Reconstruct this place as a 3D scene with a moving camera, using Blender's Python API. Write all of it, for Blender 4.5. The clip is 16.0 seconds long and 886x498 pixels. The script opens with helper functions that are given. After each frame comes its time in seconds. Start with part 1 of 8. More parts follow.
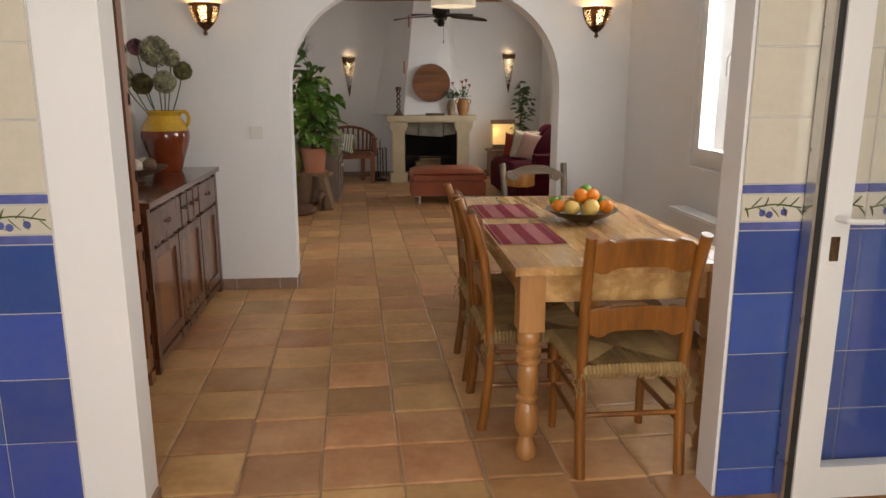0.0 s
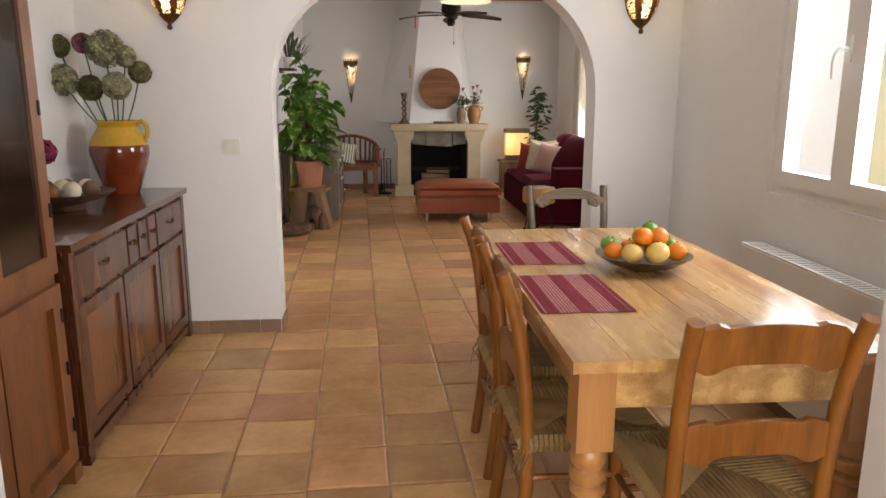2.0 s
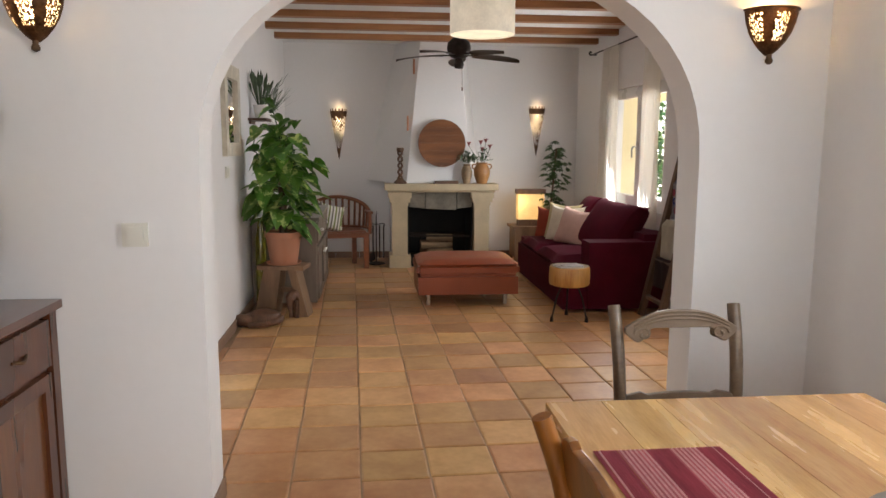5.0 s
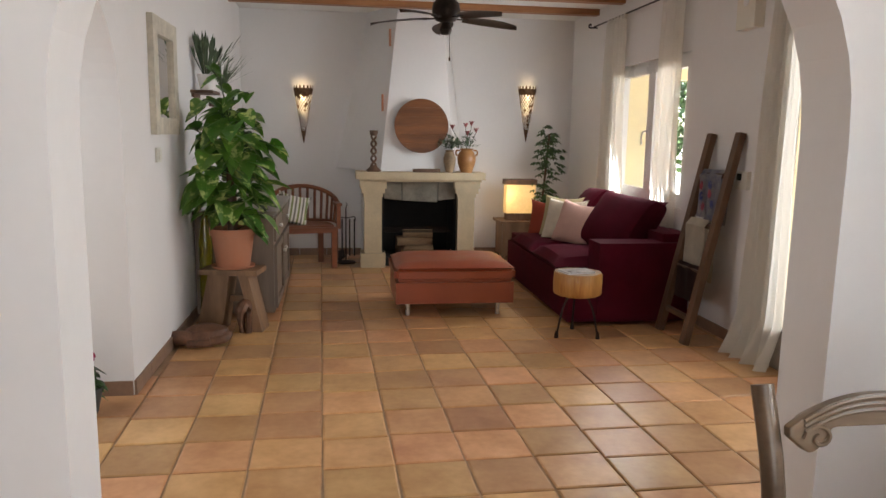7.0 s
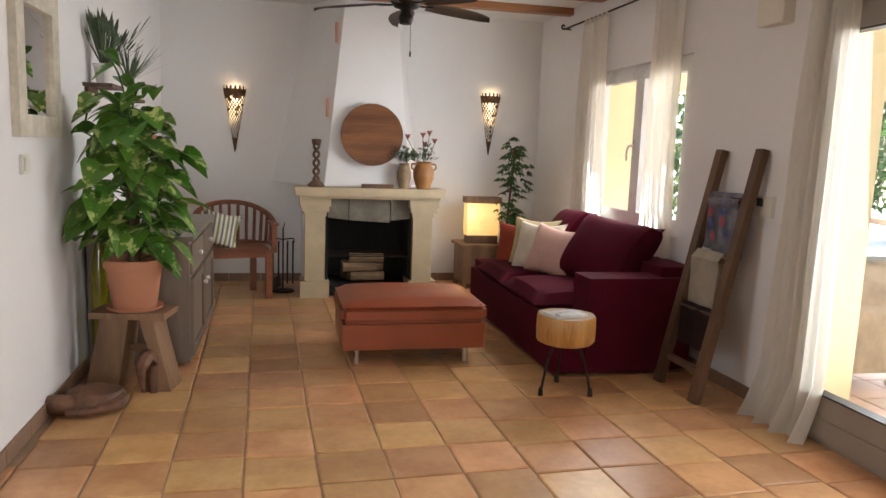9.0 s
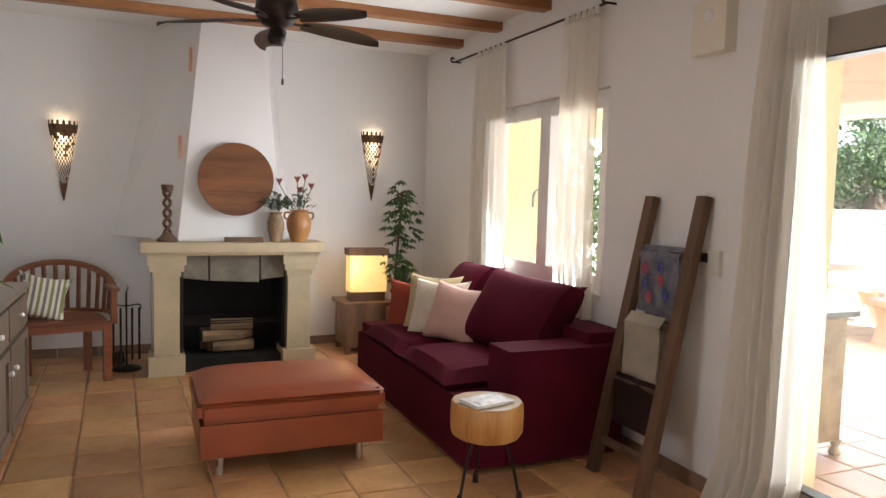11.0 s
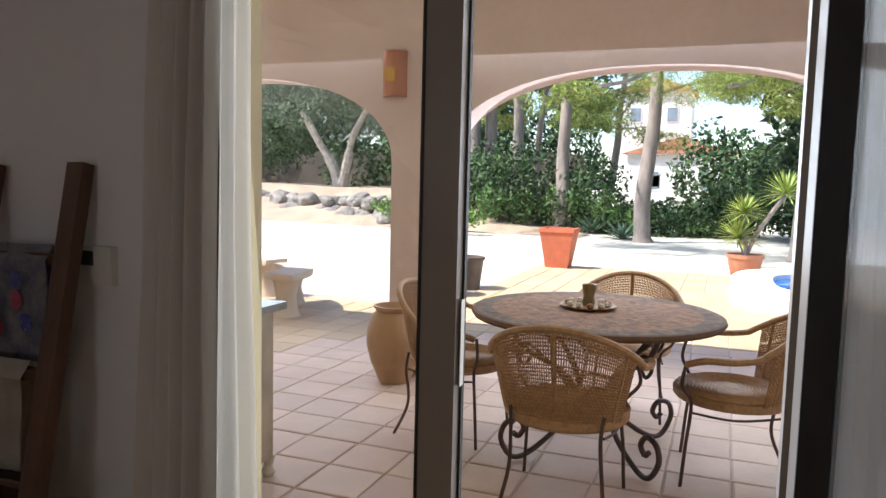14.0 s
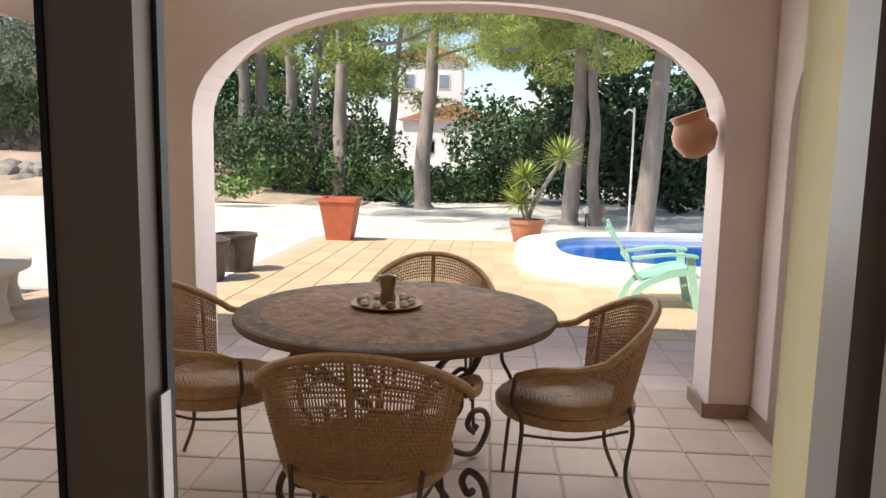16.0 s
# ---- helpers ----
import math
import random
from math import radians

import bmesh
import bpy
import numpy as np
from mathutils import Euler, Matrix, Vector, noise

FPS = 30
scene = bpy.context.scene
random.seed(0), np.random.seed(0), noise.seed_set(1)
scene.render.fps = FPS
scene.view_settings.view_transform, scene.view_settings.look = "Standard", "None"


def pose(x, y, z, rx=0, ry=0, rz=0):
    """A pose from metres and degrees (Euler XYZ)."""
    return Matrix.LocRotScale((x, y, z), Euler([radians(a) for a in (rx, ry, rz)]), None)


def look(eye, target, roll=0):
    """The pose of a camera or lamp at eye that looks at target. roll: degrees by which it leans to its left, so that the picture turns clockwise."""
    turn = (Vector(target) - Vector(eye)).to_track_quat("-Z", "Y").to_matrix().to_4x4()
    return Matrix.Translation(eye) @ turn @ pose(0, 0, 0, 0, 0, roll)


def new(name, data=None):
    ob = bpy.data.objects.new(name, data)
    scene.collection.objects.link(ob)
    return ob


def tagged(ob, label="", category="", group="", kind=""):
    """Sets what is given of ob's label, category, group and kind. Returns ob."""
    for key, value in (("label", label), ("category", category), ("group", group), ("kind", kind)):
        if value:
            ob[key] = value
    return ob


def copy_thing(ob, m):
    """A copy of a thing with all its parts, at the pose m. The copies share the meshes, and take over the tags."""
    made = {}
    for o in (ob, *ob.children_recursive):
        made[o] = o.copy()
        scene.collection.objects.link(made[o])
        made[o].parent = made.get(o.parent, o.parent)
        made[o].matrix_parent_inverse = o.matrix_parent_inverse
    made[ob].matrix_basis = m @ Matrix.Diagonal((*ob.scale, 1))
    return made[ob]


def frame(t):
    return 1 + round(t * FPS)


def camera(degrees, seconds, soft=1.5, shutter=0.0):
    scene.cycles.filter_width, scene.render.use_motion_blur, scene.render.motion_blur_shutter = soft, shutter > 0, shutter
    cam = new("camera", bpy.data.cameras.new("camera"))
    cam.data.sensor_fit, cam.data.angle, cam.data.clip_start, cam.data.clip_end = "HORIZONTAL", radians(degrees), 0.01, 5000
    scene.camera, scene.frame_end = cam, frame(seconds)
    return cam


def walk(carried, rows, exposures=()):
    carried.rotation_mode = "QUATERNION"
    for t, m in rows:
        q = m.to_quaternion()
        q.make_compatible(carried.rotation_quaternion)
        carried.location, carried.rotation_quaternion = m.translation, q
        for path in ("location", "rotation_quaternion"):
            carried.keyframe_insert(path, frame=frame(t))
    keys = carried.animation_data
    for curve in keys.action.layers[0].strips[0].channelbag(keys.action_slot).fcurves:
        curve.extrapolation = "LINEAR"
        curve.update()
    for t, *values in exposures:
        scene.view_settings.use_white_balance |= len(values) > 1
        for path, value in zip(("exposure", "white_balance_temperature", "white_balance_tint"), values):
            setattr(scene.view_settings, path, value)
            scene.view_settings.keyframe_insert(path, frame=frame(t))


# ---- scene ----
cam = camera(62.9, 16.0)
PATH = [
    (0, (0.555, -5.167, 1.433), (0.741, -3.225, 0.994), 0.0),
    (0.5, (0.537, -4.947, 1.433), (0.731, -3.008, 0.983), -0.1),
    (1, (0.531, -4.753, 1.434), (0.727, -2.815, 0.982), 0.0),
    (1.5, (0.561, -4.529, 1.426), (0.743, -2.587, 0.981), 0.0),
    (2, (0.6, -4.289, 1.428), (0.77, -2.342, 1.005), 0.1),
    (2.5, (0.592, -4.042, 1.428), (0.757, -2.088, 1.038), 0.2),
    (3, (0.589, -3.787, 1.431), (0.754, -1.826, 1.074), 0.1),
    (3.5, (0.612, -3.497, 1.445), (0.784, -1.53, 1.127), 0.1),
    (4, (0.623, -3.239, 1.447), (0.798, -1.27, 1.146), 0.1),
    (4.5, (0.618, -2.964, 1.455), (0.797, -0.992, 1.17), 0.1),
    (4.7, (0.617, -2.866, 1.454), (0.801, -0.895, 1.171), 0.2),
    (6.8, (0.608, -1.79, 1.387), (0.873, 0.169, 1.084), 0.8),
    (7, (0.618, -1.681, 1.386), (0.894, 0.275, 1.075), 1.0),
    (7.5, (0.638, -1.438, 1.372), (0.945, 0.511, 1.047), 1.2),
    (8, (0.63, -1.174, 1.375), (0.984, 0.769, 1.056), 1.4),
    (8.2, (0.636, -1.079, 1.374), (1.006, 0.861, 1.06), 1.6),
    (10.5, (0.717, -0.029, 1.4), (1.357, 1.858, 1.222), 1.8),
    (11, (0.766, 0.155, 1.417), (1.535, 1.994, 1.262), 1.6),
    (11.5, (0.817, 0.331, 1.427), (1.775, 2.08, 1.277), 1.5),
    (12, (0.905, 0.521, 1.44), (2.084, 2.13, 1.295), 1.4),
    (12.5, (1.059, 0.669, 1.416), (2.463, 2.086, 1.271), 1.4),
    (13, (1.233, 0.799, 1.408), (2.846, 1.974, 1.272), 1.3),
    (13.5, (1.429, 0.915, 1.399), (3.188, 1.853, 1.241), 1.3),
    (14, (1.573, 1.024, 1.402), (3.429, 1.747, 1.219), 1.4),
    (14.5, (1.792, 1.099, 1.388), (3.71, 1.628, 1.183), 1.3),
    (15, (2.035, 1.162, 1.391), (3.988, 1.533, 1.166), 1.3),
    (15.5, (2.269, 1.211, 1.378), (4.24, 1.446, 1.134), 1.2),
    (16, (2.489, 1.259, 1.386), (4.467, 1.392, 1.126), 1.1),
]
walk(cam, [(t, look(e, g, r)) for t, e, g, r in PATH],
     exposures=[(0, 2.15, 6900, 10), (2.5, 2.7, 6800, 10), (4.5, 2.57, 6550, 10), (7, 2.58, 6500, 10), (10.5, 3.08, 6550, 10), (11.5, 2.7, 6300, 10), (12.5, 2.0, 5900, 10), (13.5, 1.4, 5600, 10), (14.5, 1.1, 6600, 10), (16, 0.75, 6600, 10)])

# ---- light ----
world = bpy.data.worlds.new("world")
scene.world = world
world.use_nodes = True
wn = world.node_tree.nodes
sky = wn.new("ShaderNodeTexSky")
sky.sky_type = "NISHITA"
sky.sun_disc = False
SUN_DIR = Vector((-0.42, 0.62, 1.0)).normalized()
sky.sun_elevation = math.asin(SUN_DIR.z)
sky.sun_rotation = math.atan2(SUN_DIR.x, SUN_DIR.y)
wn["Background"].inputs["Strength"].default_value = 0.14
world.node_tree.links.new(sky.outputs[0], wn["Background"].inputs[0])
sun = new("sun", bpy.data.lights.new("sun", "SUN"))
sun.data.energy, sun.data.angle, sun.data.color = 3.9, radians(0.5), (1, 0.95, 0.87)
sun.matrix_world = look(SUN_DIR * 30, (0, 0, 0))


def area(name, eye, target, w, h, energy, color=(1, 1, 1)):
    l = new(name, bpy.data.lights.new(name, "AREA"))
    l.data.shape, l.data.size, l.data.size_y, l.data.energy, l.data.color = "RECTANGLE", w, h, energy, color
    l.matrix_world = look(eye, target)
    return l


def bulb(name, p, energy, color=(1, 0.72, 0.4), r=0.03):
    l = new(name, bpy.data.lights.new(name, "POINT"))
    l.data.energy, l.data.color, l.data.shadow_soft_size = energy, color, r
    l.location = p
    return l


# added fill for the kitchen side; the wall behind it has no window
area("kitchen_window_light", (0.7, -6.55, 1.5), (0.7, 0, 1.0), 2.4, 1.8, 20, (0.93, 0.96, 1))
area("dining_window_light", (2.50, -1.6, 1.6), (0, -1.6, 1.0), 1.1, 1.2, 9, (0.88, 0.94, 1))
area("living_window_light", (3.165, 4.5, 1.43), (0, 4.6, 1.1), 1.3, 1.15, 5.5, (0.95, 0.97, 1))
area("patio_door_light", (3.62, 1.7, 1.2), (0, 1.7, 0.8), 1.6, 2.0, 3.5, (0.95, 0.97, 1))
area("arch_skylight", (6.75, 1.5, 1.7), (4.6, 1.5, 0.2), 2.6, 2.0, 26, (0.86, 0.93, 1))
area("arch_skylight_far", (6.75, 4.7, 1.7), (4.6, 4.7, 0.2), 2.6, 2.0, 20, (0.86, 0.93, 1))
# unseen fill lamp added in the side passage, no fixture or opening there
area("hall_light", (-2.3, 1.4, 1.6), (0, 1.5, 1.0), 1.2, 1.8, 5, (0.95, 0.97, 1))


# ---- materials ----
def mat(name, color, rough=0.6, vary=0.12, scale=6.0, bump=0.15, fine=60.0, metal=0.0, stretch=(1, 1, 1), island=0.0,
        per_object=0.0, second=None, second_amount=0.5, coat=0.0, sheen=0.0, transmission=0.0, detail=6, sub=0.0):
    m = bpy.data.materials.new(name)
    m.use_nodes = True
    n, l = m.node_tree.nodes, m.node_tree.links
    b = n["Principled BSDF"]
    b.inputs["Roughness"].default_value, b.inputs["Metallic"].default_value = rough, metal
    b.inputs["Coat Weight"].default_value, b.inputs["Sheen Weight"].default_value = coat, sheen
    b.inputs["Transmission Weight"].default_value = transmission
    co, mp = n.new("ShaderNodeTexCoord"), n.new("ShaderNodeMapping")
    mp.inputs["Scale"].default_value = stretch
    if per_object:
        oi, add = n.new("ShaderNodeObjectInfo"), n.new("ShaderNodeVectorMath")
        add.operation = "SCALE"
        l.new(oi.outputs["Location"], add.inputs[0])
        add.inputs["Scale"].default_value = 7.3
        l.new(add.outputs[0], mp.inputs["Location"])
    l.new(co.outputs["Object"], mp.inputs["Vector"])
    big, small = n.new("ShaderNodeTexNoise"), n.new("ShaderNodeTexNoise")
    big.inputs["Scale"].default_value, big.inputs["Detail"].default_value = scale, detail
    small.inputs["Scale"].default_value, small.inputs["Detail"].default_value = fine, 4
    l.new(mp.outputs[0], big.inputs["Vector"])
    l.new(mp.outputs[0], small.inputs["Vector"])
    ramp = n.new("ShaderNodeValToRGB")
    c2 = second or [min(1, c * (1 - vary * 2)) for c in color]
    ramp.color_ramp.elements[0].color = (*[color[i] * (1 - second_amount) + c2[i] * second_amount if second else c2[i] for i in range(3)], 1)
    ramp.color_ramp.elements[1].color = (*[min(1, c * (1 + vary)) for c in color], 1)
    ramp.color_ramp.elements[0].position, ramp.color_ramp.elements[1].position = 0.32, 0.68
    mix = n.new("ShaderNodeMath")
    mix.operation = "MULTIPLY_ADD"
    mix.inputs[1].default_value, mix.inputs[2].default_value = 0.25, 0.0
    l.new(small.outputs["Fac"], mix.inputs[0])
    s2 = n.new("ShaderNodeMath")
    s2.operation = "MULTIPLY_ADD"
    s2.inputs[1].default_value = 0.75
    l.new(big.outputs["Fac"], s2.inputs[0])
    l.new(mix.outputs[0], s2.inputs[2])
    l.new(s2.outputs[0], ramp.inputs["Fac"])
    last = ramp.outputs["Color"]
    if island or per_object:
        src = n.new("ShaderNodeNewGeometry").outputs["Random Per Island"] if island else n.new("ShaderNodeObjectInfo").outputs["Random"]
        amount = island or per_object
        hsv, mr, mh = n.new("ShaderNodeHueSaturation"), n.new("ShaderNodeMapRange"), n.new("ShaderNodeMapRange")
        mr.inputs["To Min"].default_value, mr.inputs["To Max"].default_value = 1 - amount, 1 + amount
        mh.inputs["To Min"].default_value, mh.inputs["To Max"].default_value = 0.5 - 0.05 * amount, 0.5 + 0.05 * amount
        fr = n.new("ShaderNodeMath")
        fr.operation, fr.inputs[1].default_value = "MULTIPLY", 7.37
        fr2 = n.new("ShaderNodeMath")
        fr2.operation = "FRACT"
        l.new(src, fr.inputs[0]), l.new(fr.outputs[0], fr2.inputs[0])
        l.new(src, mr.inputs["Value"]), l.new(fr2.outputs[0], mh.inputs["Value"])
        l.new(mr.outputs[0], hsv.inputs["Value"]), l.new(mh.outputs[0], hsv.inputs["Hue"])
        l.new(last, hsv.inputs["Color"])
        last = hsv.outputs["Color"]
    l.new(last, b.inputs["Base Color"])
    if bump:
        bp = n.new("ShaderNodeBump")
        bp.inputs["Strength"].default_value, bp.inputs["Distance"].default_value = bump, 0.01
        l.new(s2.outputs[0], bp.inputs["Height"])
        l.new(bp.outputs[0], b.inputs["Normal"])
    rr = n.new("ShaderNodeMapRange")
    rr.inputs["To Min"].default_value, rr.inputs["To Max"].default_value = max(0.03, rough - 0.1), min(1, rough + 0.1)
    l.new(big.outputs["Fac"], rr.inputs["Value"])
    l.new(rr.outputs[0], b.inputs["Roughness"])
    if sub:
        b.inputs["Subsurface Weight"].default_value = sub
        b.inputs["Subsurface Radius"].default_value = (0.02, 0.02, 0.02)
    return m


def glow(name, color, strength, base=(0.8, 0.7, 0.5)):
    m = mat(name, base, 0.6, bump=0)
    b = m.node_tree.nodes["Principled BSDF"]
    b.inputs["Emission Color"].default_value, b.inputs["Emission Strength"].default_value = (*color, 1), strength
    return m


def wood(name, dark, light, rough=0.45, along="y", grain=22.0, per_object=0.0, coat=0.0):
    k = {"x": (0.12, 1, 1), "y": (1, 0.12, 1), "z": (1, 1, 0.12)}[along]
    return mat(name, light, rough, 0.1, grain * 0.6, 0.12, grain * 6, stretch=k, second=dark, second_amount=1.0, per_object=per_object, coat=coat)


def thin(name, color, through_amount=0.5, rough=0.9):
    """Cloth that lets part of the light through."""
    m = bpy.data.materials.new(name)
    m.use_nodes = True
    n, l = m.node_tree.nodes, m.node_tree.links
    n.clear()
    out, mx = n.new("ShaderNodeOutputMaterial"), n.new("ShaderNodeMixShader")
    d, t = n.new("ShaderNodeBsdfDiffuse"), n.new("ShaderNodeBsdfTranslucent")
    d.inputs["Color"].default_value = t.inputs["Color"].default_value = (*color, 1)
    mx.inputs[0].default_value = through_amount
    l.new(d.outputs[0], mx.inputs[1]), l.new(t.outputs[0], mx.inputs[2])
    m2, tr, no, cr = n.new("ShaderNodeMixShader"), n.new("ShaderNodeBsdfTransparent"), n.new("ShaderNodeTexNoise"), n.new("ShaderNodeMapRange")
    no.inputs["Scale"].default_value = 700
    cr.inputs["To Min"].default_value, cr.inputs["To Max"].default_value = 0.02, 0.3
    l.new(no.outputs["Fac"], cr.inputs["Value"]), l.new(cr.outputs[0], m2.inputs[0])
    l.new(mx.outputs[0], m2.inputs[1]), l.new(tr.outputs[0], m2.inputs[2]), l.new(m2.outputs[0], out.inputs[0])
    return m


def glass_mat(name, rough=0.0, tint=(1, 1, 1)):
    m = bpy.data.materials.new(name)
    m.use_nodes = True
    n, l = m.node_tree.nodes, m.node_tree.links
    n.clear()
    out, mx = n.new("ShaderNodeOutputMaterial"), n.new("ShaderNodeMixShader")
    tr, gl = n.new("ShaderNodeBsdfTransparent"), n.new("ShaderNodeBsdfGlossy")
    tr.inputs[0].default_value = (*tint, 1)
    gl.inputs["Roughness"].default_value = rough
    mx.inputs[0].default_value = 0.05
    l.new(tr.outputs[0], mx.inputs[1]), l.new(gl.outputs[0], mx.inputs[2])
    l.new(mx.outputs[0], out.inputs[0])
    return m


WALL = mat("white_plaster", (0.78, 0.765, 0.75), 0.85, 0.025, 1.6, 0.25, 26, second=(0.74, 0.725, 0.71))
CEIL = mat("ceiling_plaster", (0.8, 0.79, 0.77), 0.9, 0.03, 3, 0.12, 40)
PINK = mat("terrace_plaster", (0.72, 0.58, 0.52), 0.85, 0.05, 1.4, 0.3, 20)
YELLOW = mat("yellow_plaster", (0.80, 0.70, 0.42), 0.85, 0.05, 2, 0.3, 25)
TILE = mat("terracotta", (0.59, 0.35, 0.165), 0.36, 0.12, 4.5, 0.2, 26, per_object=0.22, second=(0.43, 0.205, 0.078), second_amount=0.9)
GROUT = mat("grout", (0.44, 0.30, 0.19), 0.9, 0.15, 8, 0.4, 80)
OUT_TILE = mat("terrace_clay", (0.60, 0.44, 0.34), 0.6, 0.10, 3, 0.25, 30, per_object=0.10, second=(0.52, 0.33, 0.22))
OUT_TILE_J = mat("terrace_clay_far", (0.52, 0.37, 0.22), 0.6, 0.10, 3, 0.25, 30, island=0.10, second=(0.53, 0.36, 0.22))
OUT_GROUT = mat("terrace_grout", (0.52, 0.40, 0.31), 0.9, 0.1, 8, 0.4, 80)
SKIRT = mat("skirting_clay", (0.28, 0.17, 0.11), 0.55, 0.12, 5, 0.15, 40)
WHITE = mat("white_lacquer", (0.78, 0.77, 0.74), 0.3, 0.02, 3, 0.03, 60)
# white patio door frames; their backlit shade is put into this brown colour
SHADEFRAME = mat("shaded_white_frame", (0.29, 0.245, 0.20), 0.35, 0.03, 3, 0.03, 60)
SWITCHW = mat("cream_switch_plastic", (0.70, 0.68, 0.60), 0.35, 0.02, 4, 0, 50)
DARKSEAL = mat("black_seal", (0.02, 0.018, 0.016), 0.5, 0.1, 5, 0)
BEAM = wood("beam_wood", (0.22, 0.085, 0.03), (0.40, 0.18, 0.07), 0.5, "x")
PINE = wood("pine_wood", (0.33, 0.16, 0.055), (0.60, 0.36, 0.14), 0.26, "y", 26, per_object=0.16, coat=0.3)
PINEX = wood("pine_leg_wood", (0.26, 0.105, 0.028), (0.44, 0.21, 0.07), 0.32, "z", 14, coat=0.2)
CHAIRW = wood("chair_wood", (0.11, 0.035, 0.005), (0.30, 0.108, 0.016), 0.33, "z", 16, coat=0.2)
GREYW = wood("greyed_wood", (0.085, 0.055, 0.035), (0.19, 0.13, 0.08), 0.35, "x", 16)
MAHOG = wood("mahogany", (0.055, 0.016, 0.006), (0.13, 0.040, 0.014), 0.28, "z", 12, coat=0.3)
MAHOGPAN = wood("mahogany_panel", (0.12, 0.040, 0.013), (0.24, 0.090, 0.030), 0.3, "z", 9, coat=0.3)
MAHOGTOP = wood("mahogany_top", (0.07, 0.022, 0.012), (0.13, 0.045, 0.022), 0.2, "y", 12, coat=0.5)
CABW = wood("cabinet_wood", (0.12, 0.036, 0.010), (0.26, 0.09, 0.026), 0.35, "z", 12, coat=0.2)
TEAK = wood("teak", (0.12, 0.035, 0.014), (0.24, 0.08, 0.03), 0.4, "x", 20)
OLDW = wood("old_dark_wood", (0.06, 0.03, 0.016), (0.15, 0.08, 0.045), 0.6, "z", 18)
STOOLW = wood("stool_wood", (0.13, 0.07, 0.035), (0.26, 0.15, 0.08), 0.5, "z", 14)
DESKW = wood("grey_desk_wood", (0.13, 0.095, 0.07), (0.21, 0.16, 0.12), 0.5, "z", 10)
DISCW = wood("round_board_wood", (0.08, 0.027, 0.009), (0.24, 0.09, 0.028), 0.4, "x", 16)
RUSH = mat("rush_weave", (0.30, 0.19, 0.075), 0.8, 0.3, 20, 0.8, 140, stretch=(1, 0.25, 1), second=(0.14, 0.075, 0.025))
STONE = mat("lime_stone", (0.52, 0.42, 0.27), 0.75, 0.14, 5, 0.4, 60, second=(0.38, 0.32, 0.22))
SOOT = mat("soot", (0.012, 0.011, 0.01), 0.9, 0.3, 8, 0.3, 60)
GREYSTONE = mat("grey_stone", (0.20, 0.18, 0.14), 0.85, 0.2, 8, 0.4, 60)
IRON = mat("wrought_iron", (0.035, 0.025, 0.02), 0.5, 0.3, 20, 0.3, 100, metal=0.7)
STEEL = mat("brushed_steel", (0.62, 0.60, 0.57), 0.3, 0.05, 10, 0.02, 100, metal=1)
BRONZE = mat("rusty_brass", (0.14, 0.075, 0.035), 0.5, 0.3, 30, 0.3, 120, metal=0.6)
LEATHER = mat("tan_leather", (0.28, 0.062, 0.02), 0.38, 0.14, 5, 0.35, 130, second=(0.20, 0.04, 0.014))
VELVET = mat("burgundy_cloth", (0.075, 0.004, 0.013), 0.9, 0.2, 5, 0.3, 200, second=(0.045, 0.002, 0.008))
VELVET.node_tree.nodes["Principled BSDF"].inputs["Specular IOR Level"].default_value = 0.15
POT = mat("terracotta_pot", (0.42, 0.17, 0.09), 0.75, 0.15, 6, 0.25, 60, second=(0.48, 0.26, 0.17))
GLAZE_Y = mat("yellow_glaze", (0.62, 0.36, 0.02), 0.15, 0.12, 5, 0.08, 40, coat=0.6)
GLAZE_R = mat("red_brown_glaze", (0.20, 0.038, 0.012), 0.12, 0.2, 6, 0.08, 40, coat=0.6)
PINKCLOTH = mat("pink_linen", (0.56, 0.35, 0.29), 0.9, 0.06, 8, 0.4, 260)
CREAM = mat("cream_wool", (0.66, 0.58, 0.46), 0.95, 0.08, 10, 0.5, 200)
RED = mat("red_cloth", (0.30, 0.045, 0.02), 0.9, 0.1, 8, 0.4, 200)
LEAF = mat("pothos_leaf", (0.42, 0.50, 0.17), 0.38, 0.1, 16, 0.15, 70, island=0.25, second=(0.075, 0.19, 0.022), second_amount=1.0, stretch=(1, 1, 0.5))
for el, pos in zip(LEAF.node_tree.nodes["Color Ramp"].color_ramp.elements, (0.54, 0.60)):
    el.position = pos
LEAF2 = mat("dark_leaf", (0.045, 0.10, 0.022), 0.45, 0.3, 20, 0.2, 80, island=0.4)
LEAF3 = mat("grey_green_leaf", (0.10, 0.15, 0.08), 0.6, 0.3, 20, 0.2, 80, island=0.4)
SHADE = glow("lit_parchment", (1, 0.58, 0.17), 0.11, (0.70, 0.52, 0.30))
DRUM = glow("lit_drum_shade", (1, 0.88, 0.68), 0.05, (0.8, 0.74, 0.62))
SHEER = thin("sheer_cloth", (0.86, 0.83, 0.76), 0.55)
GLASS = glass_mat("window_glass")
BRIGHT = glow("sunlit_white_wall", (0.9, 0.95, 1), 1.2, (0.8, 0.8, 0.8))
MAGENTA = mat("magenta_petals", (0.26, 0.02, 0.075), 0.8, 0.3, 20, 0.3, 90, island=0.3)
BLUET = mat("cobalt_tile", (0.026, 0.060, 0.25), 0.14, 0.3, 9, 0.06, 30, per_object=0.16, second=(0.07, 0.13, 0.36), coat=0.5)
CREAMT = mat("cream_tile", (0.62, 0.57, 0.46), 0.2, 0.04, 5, 0.05, 40, coat=0.3)
